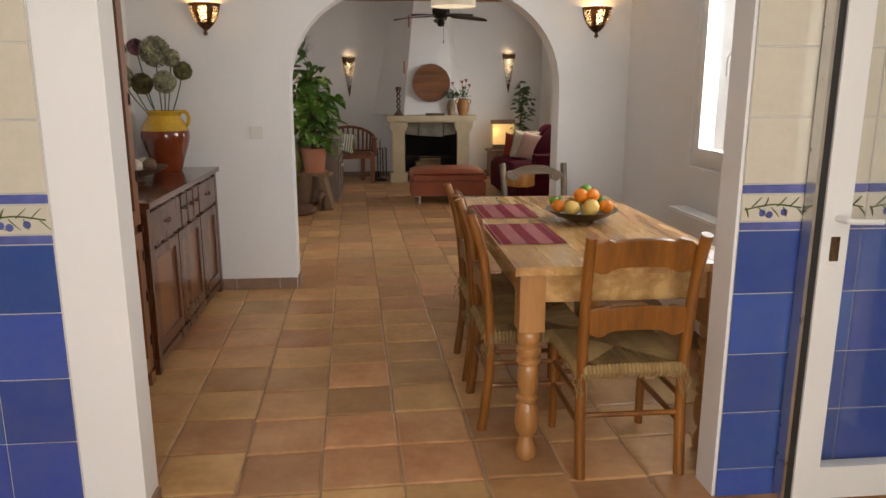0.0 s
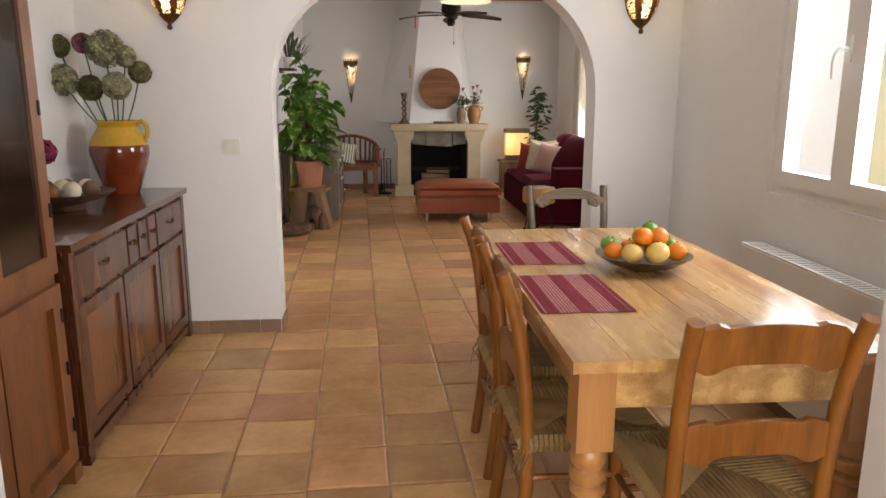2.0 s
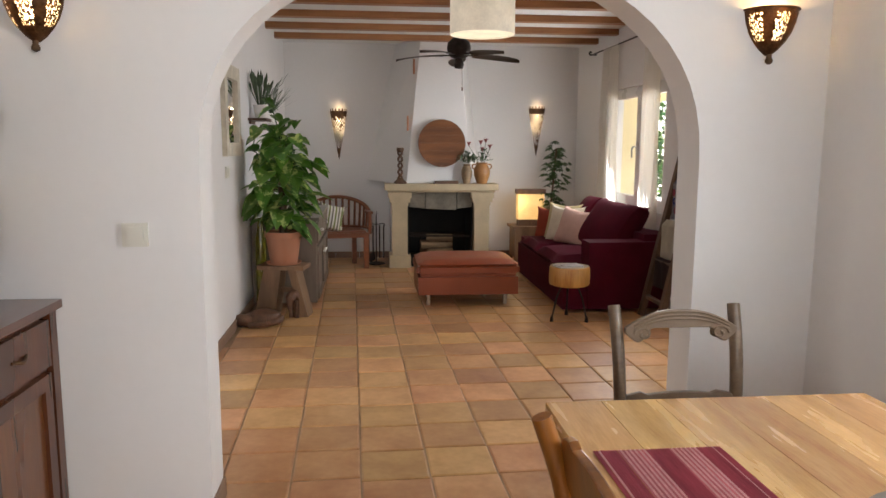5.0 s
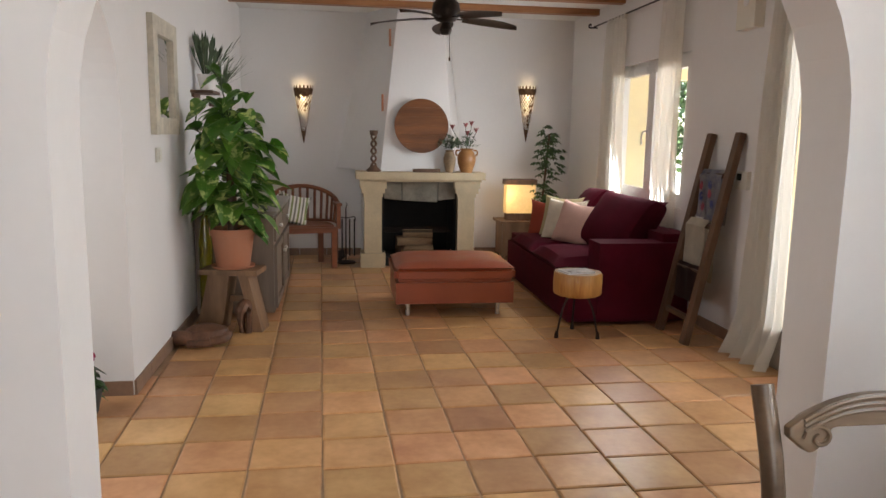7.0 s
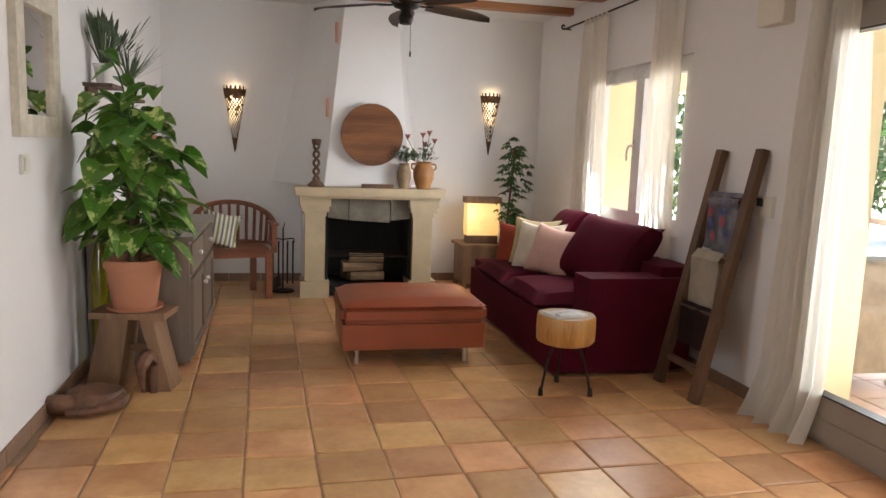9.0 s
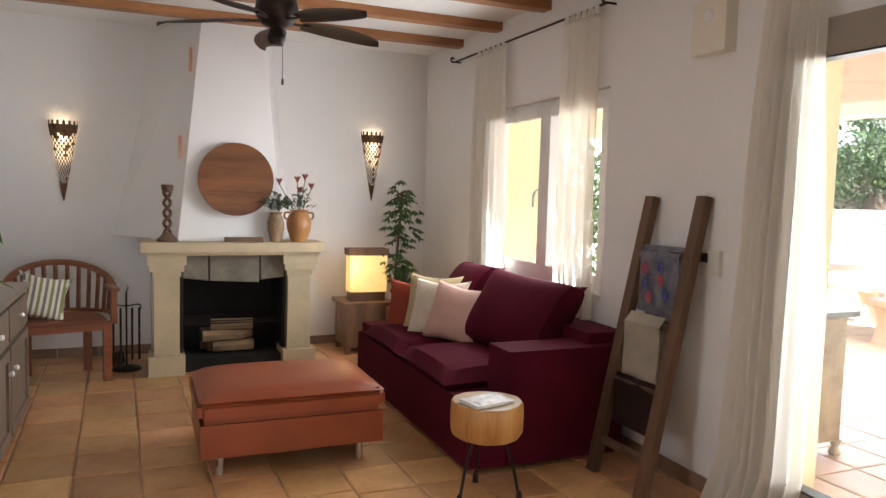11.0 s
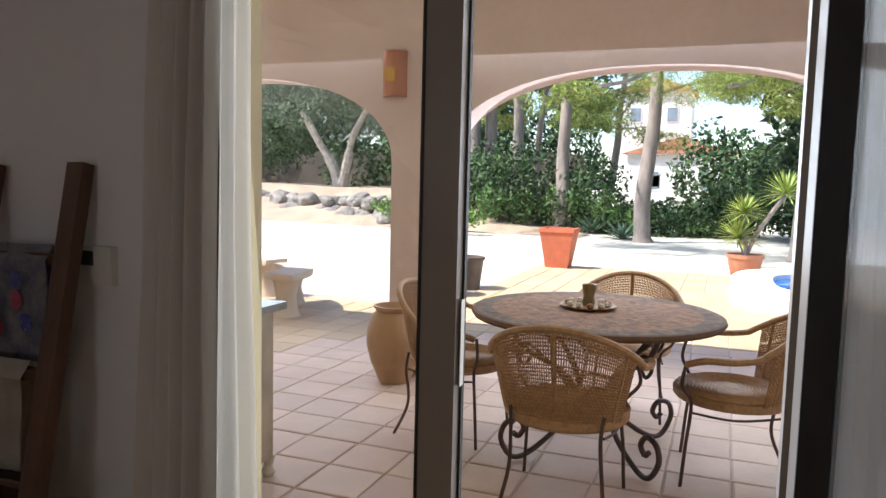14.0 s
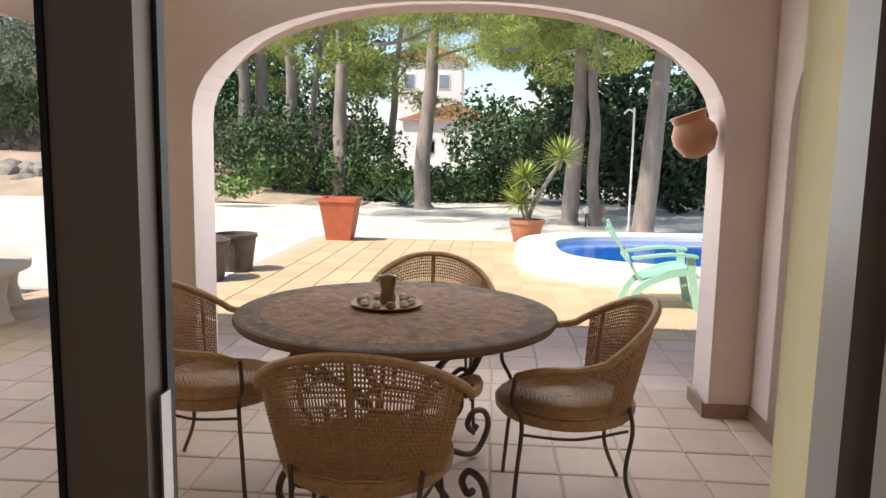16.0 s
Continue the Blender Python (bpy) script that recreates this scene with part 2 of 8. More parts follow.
BLUE2 = mat("blue_trim_tile", (0.10, 0.12, 0.34), 0.2, 0.2, 9, 0.05, 40, coat=0.3)
TGROUT = mat("white_grout", (0.60, 0.58, 0.56), 0.8, 0.05, 8, 0.2, 60)
GRAVEL = mat("pale_gravel", (0.60, 0.56, 0.48), 0.95, 0.2, 1.3, 1.0, 14, second=(0.36, 0.31, 0.24))
BARK = mat("grey_pine_bark", (0.24, 0.20, 0.175), 0.9, 0.3, 7, 1.0, 30, stretch=(1, 1, 0.25), second=(0.10, 0.08, 0.07))
NEEDLE = mat("pine_needles", (0.30, 0.36, 0.085), 0.8, 0.4, 2, 0.3, 30, island=0.5)
HEDGE = mat("hedge_leaf", (0.055, 0.105, 0.03), 0.7, 0.4, 3, 0.3, 30, island=0.5)
OLIVE = mat("olive_leaf", (0.16, 0.19, 0.12), 0.7, 0.3, 3, 0.3, 30, island=0.4)
WICKER = mat("wicker", (0.36, 0.20, 0.085), 0.6, 0.3, 30, 0.6, 160, second=(0.17, 0.08, 0.03))
SLATE = mat("mosaic_slate", (0.32, 0.165, 0.085), 0.9, 0.2, 12, 0.3, 70, island=0.16)
POOLW = mat("white_pool_render", (0.80, 0.77, 0.72), 0.7, 0.06, 3, 0.2, 40)
WATER = mat("pool_water", (0.012, 0.13, 0.50), 0.06, 0.2, 3, 0.25, 12)
GREENP = mat("mint_plastic", (0.36, 0.62, 0.48), 0.35, 0.05, 4, 0.02, 60)


# ---- mesh helpers ----
def part(name, bm, material, parent=None, label="", kind="", smooth=False, edge=0.0):
    me = bpy.data.meshes.new(name)
    if edge:
        sharp = [e for e in bm.edges if len(e.link_faces) == 2 and e.calc_face_angle(0) > 0.6]
        if sharp:
            bmesh.ops.bevel(bm, geom=sharp, offset=edge, segments=2, profile=0.6, affect="EDGES", clamp_overlap=True)
    if smooth:
        for f in bm.faces:
            f.smooth = True
    bm.to_mesh(me)
    bm.free()
    for m in (material if isinstance(material, (list, tuple)) else [material]):
        me.materials.append(m)
    if smooth:
        me.set_sharp_from_angle(angle=radians(38))
    ob = new(name, me)
    if parent is not None:
        ob.parent = parent
    return tagged(ob, label, kind=kind)


def thing(name, at, label, category, group="", rz=0):
    ob = new(name)
    ob.empty_display_size = 0.1
    ob.matrix_basis = pose(*at, 0, 0, rz)
    return tagged(ob, label, category, group)


def box(bm, x0, x1, y0, y1, z0, z1, m=None, mi=0):
    v = [bm.verts.new((x, y, z)) for x in (x0, x1) for y in (y0, y1) for z in (z0, z1)]
    for q in ((0, 1, 3, 2), (4, 6, 7, 5), (0, 4, 5, 1), (2, 3, 7, 6), (0, 2, 6, 4), (1, 5, 7, 3)):
        bm.faces.new([v[i] for i in q]).material_index = mi
    if m is not None:
        bmesh.ops.transform(bm, matrix=m, verts=v)
    return v


def B(*boxes):
    bm = bmesh.new()
    for b in boxes:
        box(bm, *b)
    return bm


def lathe(bm, prof, seg=20, at=(0, 0, 0), m=None):
    rings = []
    for r, z in prof:
        rings.append([bm.verts.new((at[0] + max(r, 0.0005) * math.cos(2 * math.pi * i / seg), at[1] + max(r, 0.0005) * math.sin(2 * math.pi * i / seg), at[2] + z)) for i in range(seg)])
    for a, b in zip(rings, rings[1:]):
        for i in range(seg):
            bm.faces.new((a[i], a[(i + 1) % seg], b[(i + 1) % seg], b[i]))
    bm.faces.new(rings[0][::-1])
    bm.faces.new(rings[-1])
    vs = [v for r in rings for v in r]
    if m is not None:
        bmesh.ops.transform(bm, matrix=m, verts=vs)
    return vs


def L(*a, **k):
    bm = bmesh.new()
    lathe(bm, *a, **k)
    return bm


def tube(bm, pts, r, seg=8, flat=1.0):
    """A round bar through the points; r is one radius or one for each point."""
    pts = [Vector(p) for p in pts]
    rs = list(np.interp(np.linspace(0, 1, len(pts)), np.linspace(0, 1, len(r)), r)) if isinstance(r, (list, tuple)) else [r] * len(pts)
    up, rings = None, []
    for i, p in enumerate(pts):
        d = (pts[min(i + 1, len(pts) - 1)] - pts[max(i - 1, 0)]).normalized()
        if up is None:
            up = Vector((0, 0, 1)) if abs(d.z) < 0.9 else Vector((0, 1, 0))
        s = d.cross(up).normalized()
        up = s.cross(d).normalized()
        rings.append([bm.verts.new(p + (s * math.cos(2 * math.pi * k / seg) + up * math.sin(2 * math.pi * k / seg) * flat) * rs[i]) for k in range(seg)])
    for a, b in zip(rings, rings[1:]):
        for k in range(seg):
            bm.faces.new((a[k], b[k], b[(k + 1) % seg], a[(k + 1) % seg]))
    bm.faces.new(rings[0])
    bm.faces.new(rings[-1][::-1])


def T(*bars, seg=8):
    bm = bmesh.new()
    for pts, r in bars:
        tube(bm, pts, r, seg)
    return bm


def smooth_path(pts, n=6):
    """A Catmull-Rom line through the points."""
    P = [Vector(p) for p in pts]
    P = [P[0]] + P + [P[-1]]
    out = []
    for i in range(1, len(P) - 2):
        for k in range(n):
            t = k / n
            a, b, c, d = P[i - 1:i + 3]
            out.append(0.5 * ((2 * b) + (c - a) * t + (2 * a - 5 * b + 4 * c - d) * t * t + (3 * b - a - 3 * c + d) * t ** 3))
    return out + [P[-2]]


def prism(bm, outline, depth, axis="y", at=0.0):
    """A flat shape given by its outline, made thick along an axis."""
    def p(u, v, w):
        return {"y": (u, w, v), "x": (w, u, v), "z": (u, v, w)}[axis]
    a = [bm.verts.new(p(u, v, at)) for u, v in outline]
    b = [bm.verts.new(p(u, v, at + depth)) for u, v in outline]
    n = len(a)
    fs = [bm.faces.new(a), bm.faces.new(b[::-1])]
    for i in range(n):
        fs.append(bm.faces.new((a[i], b[i], b[(i + 1) % n], a[(i + 1) % n])))
    bmesh.ops.recalc_face_normals(bm, faces=fs)
    return a + b


def P(*a, **k):
    bm = bmesh.new()
    prism(bm, *a, **k)
    return bm


def arch_line(u0, u1, spring, rise, n=26, power=2.3):
    """The curve of a flattened arch, from one side to the other."""
    c, h = (u0 + u1) / 2, (u1 - u0) / 2
    out = []
    for i in range(n + 1):
        a = math.pi * (1 - i / n)
        x, z = math.cos(a), math.sin(a)
        out.append((c + h * math.copysign(abs(x) ** (2 / power), x), spring + rise * abs(z) ** (2 / power)))
    return out


def arched_wall(name, u0, u1, top, arches, at, depth, axis, material, label, segments=None):
    """A wall with arched openings that stand on the floor: (left, right, spring, rise) each."""
    bm = bmesh.new()
    edges = [u0]
    for a, b, *_ in arches:
        edges += [a, b]
    edges.append(u1)
    for i in range(0, len(edges), 2):
        if edges[i + 1] - edges[i] > 1e-3:
            prism(bm, [(edges[i], 0), (edges[i + 1], 0), (edges[i + 1], top), (edges[i], top)], depth, axis, at)
    for a, b, spring, rise in arches:
        line = arch_line(a, b, spring, rise)
        for (p, q), (r, s) in zip(line, line[1:]):
            if r - p > 1e-5:
                prism(bm, [(p, q), (r, s), (r, top), (p, top)], depth, axis, at)
    bmesh.ops.remove_doubles(bm, verts=bm.verts, dist=0.0004)
    return part(name, bm, material, None, label, "structure")


def holed_wall(name, axis, at, depth, u0, u1, z0, z1, holes, material, label):
    """A wall with square openings (ua, ub, za, zb), in order along it."""
    bm = bmesh.new()

    def put(a, b, c, d):
        if b - a > 1e-4 and d - c > 1e-4:
            box(bm, *((at, at + depth, a, b, c, d) if axis == "x" else (a, b, at, at + depth, c, d)))
    u = u0
    for a, b, c, d in holes:
        put(u, a, z0, z1)
        put(a, b, z0, c)
        put(a, b, d, z1)
        u = b
    put(u, u1, z0, z1)
    return part(name, bm, material, None, label, "structure")

# ---- structure ----
RX, DX, LX, FY = 3.28, 2.38, -0.47, 6.66      # living right wall, dining right wall, living left wall, far wall
CEIL_D, CEIL_L = 2.60, 2.705
arched_wall("wall_arch", -1.05, 3.6, 3.0, [(-0.01, 1.88, 1.38, 0.75)], 0.0, 0.2, "y", WALL, "white plastered wall with a wide flattened arch between the two rooms")
holed_wall("wall_dining_east", "x", DX, 0.14, -2.8, 0.0, 0, 3.0, [(-2.15, -1.1, 0.98, 2.2)], WALL, "white plastered dining room wall with a window")
holed_wall("wall_dining_west", "x", -1.2, 0.15, -3.3, 0.0, 0, 3.0, [], WALL, "white plastered dining room wall")
part("wall_doorway_left", B((-3.2, -0.215, -2.93, -2.8, 0, 3.0)), WALL, None, "white plastered wall end beside the wide doorway", "structure")
part("wall_doorway_right", B((1.735, 3.5, -2.93, -2.8, 0, 3.0)), WALL, None, "white plastered wall end beside the wide doorway", "structure")
part("wall_doorway_lintel", B((-0.215, 1.735, -2.93, -2.8, 2.25, 3.0)), WALL, None, "white plastered lintel of the wide doorway", "structure")
holed_wall("wall_far", "y", FY, 0.2, -0.7, 3.6, 0, 3.0, [], WALL, "white plastered wall behind the fireplace")
arched_wall("wall_living_west", 0.2, 6.66, 3.0, [(0.75, 2.17, 1.45, 0.62)], LX - 0.22, 0.22, "x", WALL, "thick white plastered wall with an arched passage")
holed_wall("wall_living_east", "x", RX, 0.3, 0.2, FY, 0, 3.0, [(0.81, 2.50, 0, 2.14), (3.72, 5.26, 0.83, 2.06)], WALL, "white plastered wall with patio doors and a window")
part("wall_hall", B((-3.2, -3.05, -3.0, 4.0, 0, 3), (-3.05, LX - 0.22, 4.0, 4.15, 0, 3), (-3.05, -1.2, 0.05, 0.2, 0, 3)), WALL, None, "white plastered wall of the side passage", "structure")
part("wall_kitchen", B((-3.35, -3.2, -6.8, -3.0, 0, 3), (3.5, 3.65, -6.8, -2.8, 0, 3), (-3.2, 3.5, -6.95, -6.8, 0, 3)), CREAMT, None, "cream tiled kitchen wall", "structure")
part("ceiling_dining", B((-1.2, DX + 0.14, -3.0, 0.0, CEIL_D, CEIL_D + 0.1)), CEIL, None, "white plastered ceiling", "structure")
part("ceiling_living", B((LX, RX, 0.2, FY, CEIL_L, CEIL_L + 0.1)), CEIL, None, "white plastered ceiling above the beams", "structure")
part("ceiling_kitchen", B((-3.2, 3.5, -6.8, -2.93, 2.6, 2.7)), CEIL, None, "white plastered ceiling", "structure")
part("ceiling_hall", B((-3.05, LX - 0.22, 0.2, 4.0, 2.5, 2.6)), CEIL, None, "white plastered ceiling", "structure")
part("roof_slab", B((-3.4, 3.65, -7, -2.8, 3.001, 3.2), (-3.4, DX + 0.14, -2.8, 0.0, 3.001, 3.2), (-3.4, 3.65, 0.0, FY + 0.2, 3.001, 3.2)), WALL, None, "flat roof slab of the house", "structure")

# skirting of fired clay, joined from cut tiles
def skirting(name, runs):
    bm = bmesh.new()
    for ax, at, out, a, b in runs:
        u = a
        while u < b - 0.01:
            v = min(b, u + 0.305)
            lo, hi = sorted((at, at + out * 0.012))
            box(bm, *((lo, hi, u, v - 0.004, 0.001, 0.078) if ax == "x" else (u, v - 0.004, lo, hi, 0.001, 0.078)))
            u = v
    return part(name, bm, SKIRT, None, "brown fired clay skirting", "structure", edge=0.003)


skirting("baseboard", [("y", 0.0, -1, -1.05, -0.01), ("x", -0.01, 1, 0.0, 0.2), ("y", 0.0, -1, 1.88, DX), ("x", DX, -1, -2.8, -0.01), ("y", 0.2, 1, 1.88, RX), ("y", 0.2, 1, -0.46, 0.0),
                      ("x", LX, 1, 2.17, FY), ("y", 2.17, -1, LX - 0.22, LX - 0.002), ("y", FY, -1, LX, 0.9), ("y", FY, -1, 1.95, RX), ("x", RX, -1, 2.50, FY), ("x", RX, -1, 0.2, 0.84), ("x", -0.215, 1, -2.93, -2.81)])

# beams
def beam(y, label="round-edged varnished pine ceiling beam"):
    t = thing("ceiling_beam", (0, y, 2.643), label, "beam", "beams under the living room ceiling")
    part("beam", B((LX - 0.02, RX + 0.02, -0.052, 0.052, 0.0, 0.07)), BEAM, t, edge=0.03, smooth=True)
    return t


b0 = beam(5.89)
for k in range(1, 8):
    copy_thing(b0, pose(0, 5.89 - 0.71 * k, 2.643))

# patio doors
def frame_rect(bm, x0, x1, y0, y1, z0, z1, w):
    box(bm, x0, x1, y0, y0 + w, z0, z1)
    box(bm, x0, x1, y1 - w, y1, z0, z1)
    box(bm, x0, x1, y0 + w, y1 - w, z0, z0 + w)
    box(bm, x0, x1, y0 + w, y1 - w, z1 - w, z1)


def leaf(name, at, rz, w, h, label):
    """A glazed leaf of a patio door, hung at its origin, that runs along its own +y."""
    t = thing(name, at, label, "door", "", rz)
    bm = bmesh.new()
    frame_rect(bm, -0.03, 0.03, 0, w, 0, h, 0.10)
    box(bm, -0.022, 0.022, 0.1, w - 0.1, 0.1, 0.22)
    part("door_frame", bm, SHADEFRAME, t, edge=0.005)
    part("glass_pane", B((-0.004, 0.004, 0.1, w - 0.1, 0.22, h - 0.1)), GLASS, t).visible_shadow = False
    bm = bmesh.new()
    frame_rect(bm, -0.034, 0.034, 0.094, w - 0.094, 0.214, h - 0.094, 0.008)
    part("black_seal", bm, DARKSEAL, t)
    return t


fr = thing("door_1", (RX + 0.0, 0, 0), "white frame of the patio doors", "door frame")
bm = bmesh.new()
box(bm, -0.03, 0.04, 0.81, 0.885, 0, 2.14)
box(bm, -0.03, 0.04, 2.445, 2.50, 0, 2.14)
box(bm, -0.03, 0.04, 0.885, 2.445, 2.085, 2.14)
box(bm, -0.03, 0.04, 0.885, 2.445, 0.0, 0.03)
part("door_frame", bm, SHADEFRAME, fr, edge=0.004)
lf = leaf("patio_door_leaf", (RX - 0.02, 1.632, 0.032), 0, 0.81, 2.05, "closed glazed patio door leaf, white frame, steel lock plate")
part("lock_plate", B((-0.012, 0.012, -0.009, -0.0065, 0.86, 1.08)), STEEL, lf, "steel lock plate")
part("edge_seal", B((0.012, 0.03, -0.006, 0, 0.0, 2.05)), DARKSEAL, lf)
lf2 = leaf("patio_door_leaf", (RX - 0.075, 0.845, 0.032), 95, 0.76, 2.05, "open glazed patio door leaf in a white frame")
part("hinge", L([(0.012, 0), (0.012, 0.09)], 10, (-0.03, 0.0, 1.62)), STEEL, lf2)
part("wall_reveal", B((RX + 0.301, RX + 0.33, 0.62, 0.81, 0, 2.3), (RX + 0.301, RX + 0.37, 2.50, 2.60, 0, 2.3), (RX + 0.301, RX + 0.50, 5.26, 5.34, 0.0, 2.3), (RX + 0.125, RX + 0.30, 0.810, 0.816, 0.0, 2.14), (RX + 0.125, RX + 0.30, 2.494, 2.50, 0.0, 2.14), (RX + 0.125, RX + 0.30, 5.254, 5.26, 0.83, 2.06)),
     YELLOW, None, "yellow plastered reveals outside the doors and window", "structure")
part("wall_outside", B((RX + 0.3, RX + 0.315, 2.60, 3.72, 0, 3), (RX + 0.3, RX + 0.315, 5.34, FY, 0, 3), (RX + 0.3, RX + 0.315, -0.6, 0.62, 0, 3), (RX + 0.3, RX + 0.315, 0.62, 2.60, 2.3, 3)), YELLOW, None, "yellow plastered outer wall of the house", "structure")


def window(name, at, axis_flip, w, h, label, material=WHITE):
    """Two casements side by side; it runs along y, its inner face at x = 0."""
    t = thing(name, at, label, "window")
    bm = bmesh.new()
    frame_rect(bm, 0, 0.06, 0, w, 0, h, 0.05)
    part("window_frame", bm, material, t, edge=0.004)
    s = axis_flip
    for k in range(2):
        y0, y1 = 0.045 + k * (w / 2 - 0.045), w / 2 + k * (w / 2 - 0.045)
        bm = bmesh.new()
        frame_rect(bm, -0.02, 0.045, y0, y1, 0.045, h - 0.045, 0.065)
        c = part("casement", bm, material, t, edge=0.006)
        part("glass_pane", B((0.01, 0.016, y0 + 0.065, y1 - 0.065, 0.11, h - 0.11)), GLASS, c).visible_shadow = False
    bm = bmesh.new()
    tube(bm, smooth_path([(-0.02, w / 2 + 0.03, h * 0.5), (-0.06, w / 2 + 0.03, h * 0.5), (-0.07, w / 2 + 0.045, h * 0.47), (-0.065, w / 2 + 0.05, h * 0.41)]), 0.009)
    box(bm, -0.03, -0.02, w / 2 + 0.015, w / 2 + 0.045, h * 0.46, h * 0.54)
    part("window_handle", bm, material, t, smooth=True)
    return t


window("window_1", (DX + 0.022, -2.15, 0.98), 1, 1.05, 1.22, "white double casement window over the radiator")
window("window_2", (RX + 0.05, 3.72, 0.83), 1, 1.54, 1.23, "white double casement window behind sheer curtains")


# ---- dining room ----
def turned_leg(bm, x, y, h):
    lathe(bm, [(0.030, 0), (0.040, 0.012), (0.043, 0.035), (0.036, 0.065), (0.027, 0.085), (0.027, 0.10), (0.040, 0.115), (0.047, 0.15), (0.048, 0.19), (0.040, 0.225), (0.032, 0.24),
               (0.044, 0.25), (0.044, 0.262), (0.033, 0.272), (0.038, 0.30), (0.042, 0.35), (0.040, 0.385), (0.034, 0.395), (0.047, 0.405), (0.047, 0.42), (0.036, 0.428), (0.048, 0.445),
               (0.048, 0.465), (0.036, 0.475), (0.046, 0.488), (0.049, 0.51), (0.044, 0.53), (0.038, 0.536)], 22, (x, y, 0))
    box(bm, x - 0.048, x + 0.048, y - 0.048, y + 0.048, 0.535, h)


TX0, TX1, TY0, TY1, TZ = 1.055, 1.93, -2.68, -0.965, 0.795
t = thing("dining_table", (0, 0, 0), "solid pine dining table with turned legs in the white dining room", "table")
k = 0
for i in range(6):
    a, b = TX0 + (TX1 - TX0) * i / 6, TX0 + (TX1 - TX0) * (i + 1) / 6
    part("tabletop_board", B((a + 0.0006, b - 0.0006, TY0, TY1, TZ - 0.032, TZ)), PINE, t, edge=0.001 if 0 < i < 5 else 0.007)
for x in (TX0 + 0.075, TX1 - 0.075):
    for y in (TY0 + 0.085, TY1 - 0.085):
        bm = bmesh.new()
        turned_leg(bm, x, y, TZ - 0.033)
        part("leg", bm, PINEX, t, smooth=True)
part("apron", B((TX0 + 0.125, TX1 - 0.125, TY0 + 0.06, TY0 + 0.085, TZ - 0.15, TZ - 0.033)), PINE, t, edge=0.002)
part("apron", B((TX0 + 0.125, TX1 - 0.125, TY1 - 0.085, TY1 - 0.06, TZ - 0.15, TZ - 0.033)), PINE, t, edge=0.002)
part("apron", B((TX0 + 0.05, TX0 + 0.075, TY0 + 0.135, TY1 - 0.135, TZ - 0.15, TZ - 0.033)), PINE, t, edge=0.002)
part("apron", B((TX1 - 0.075, TX1 - 0.05, TY0 + 0.135, TY1 - 0.135, TZ - 0.15, TZ - 0.033)), PINE, t, edge=0.002)


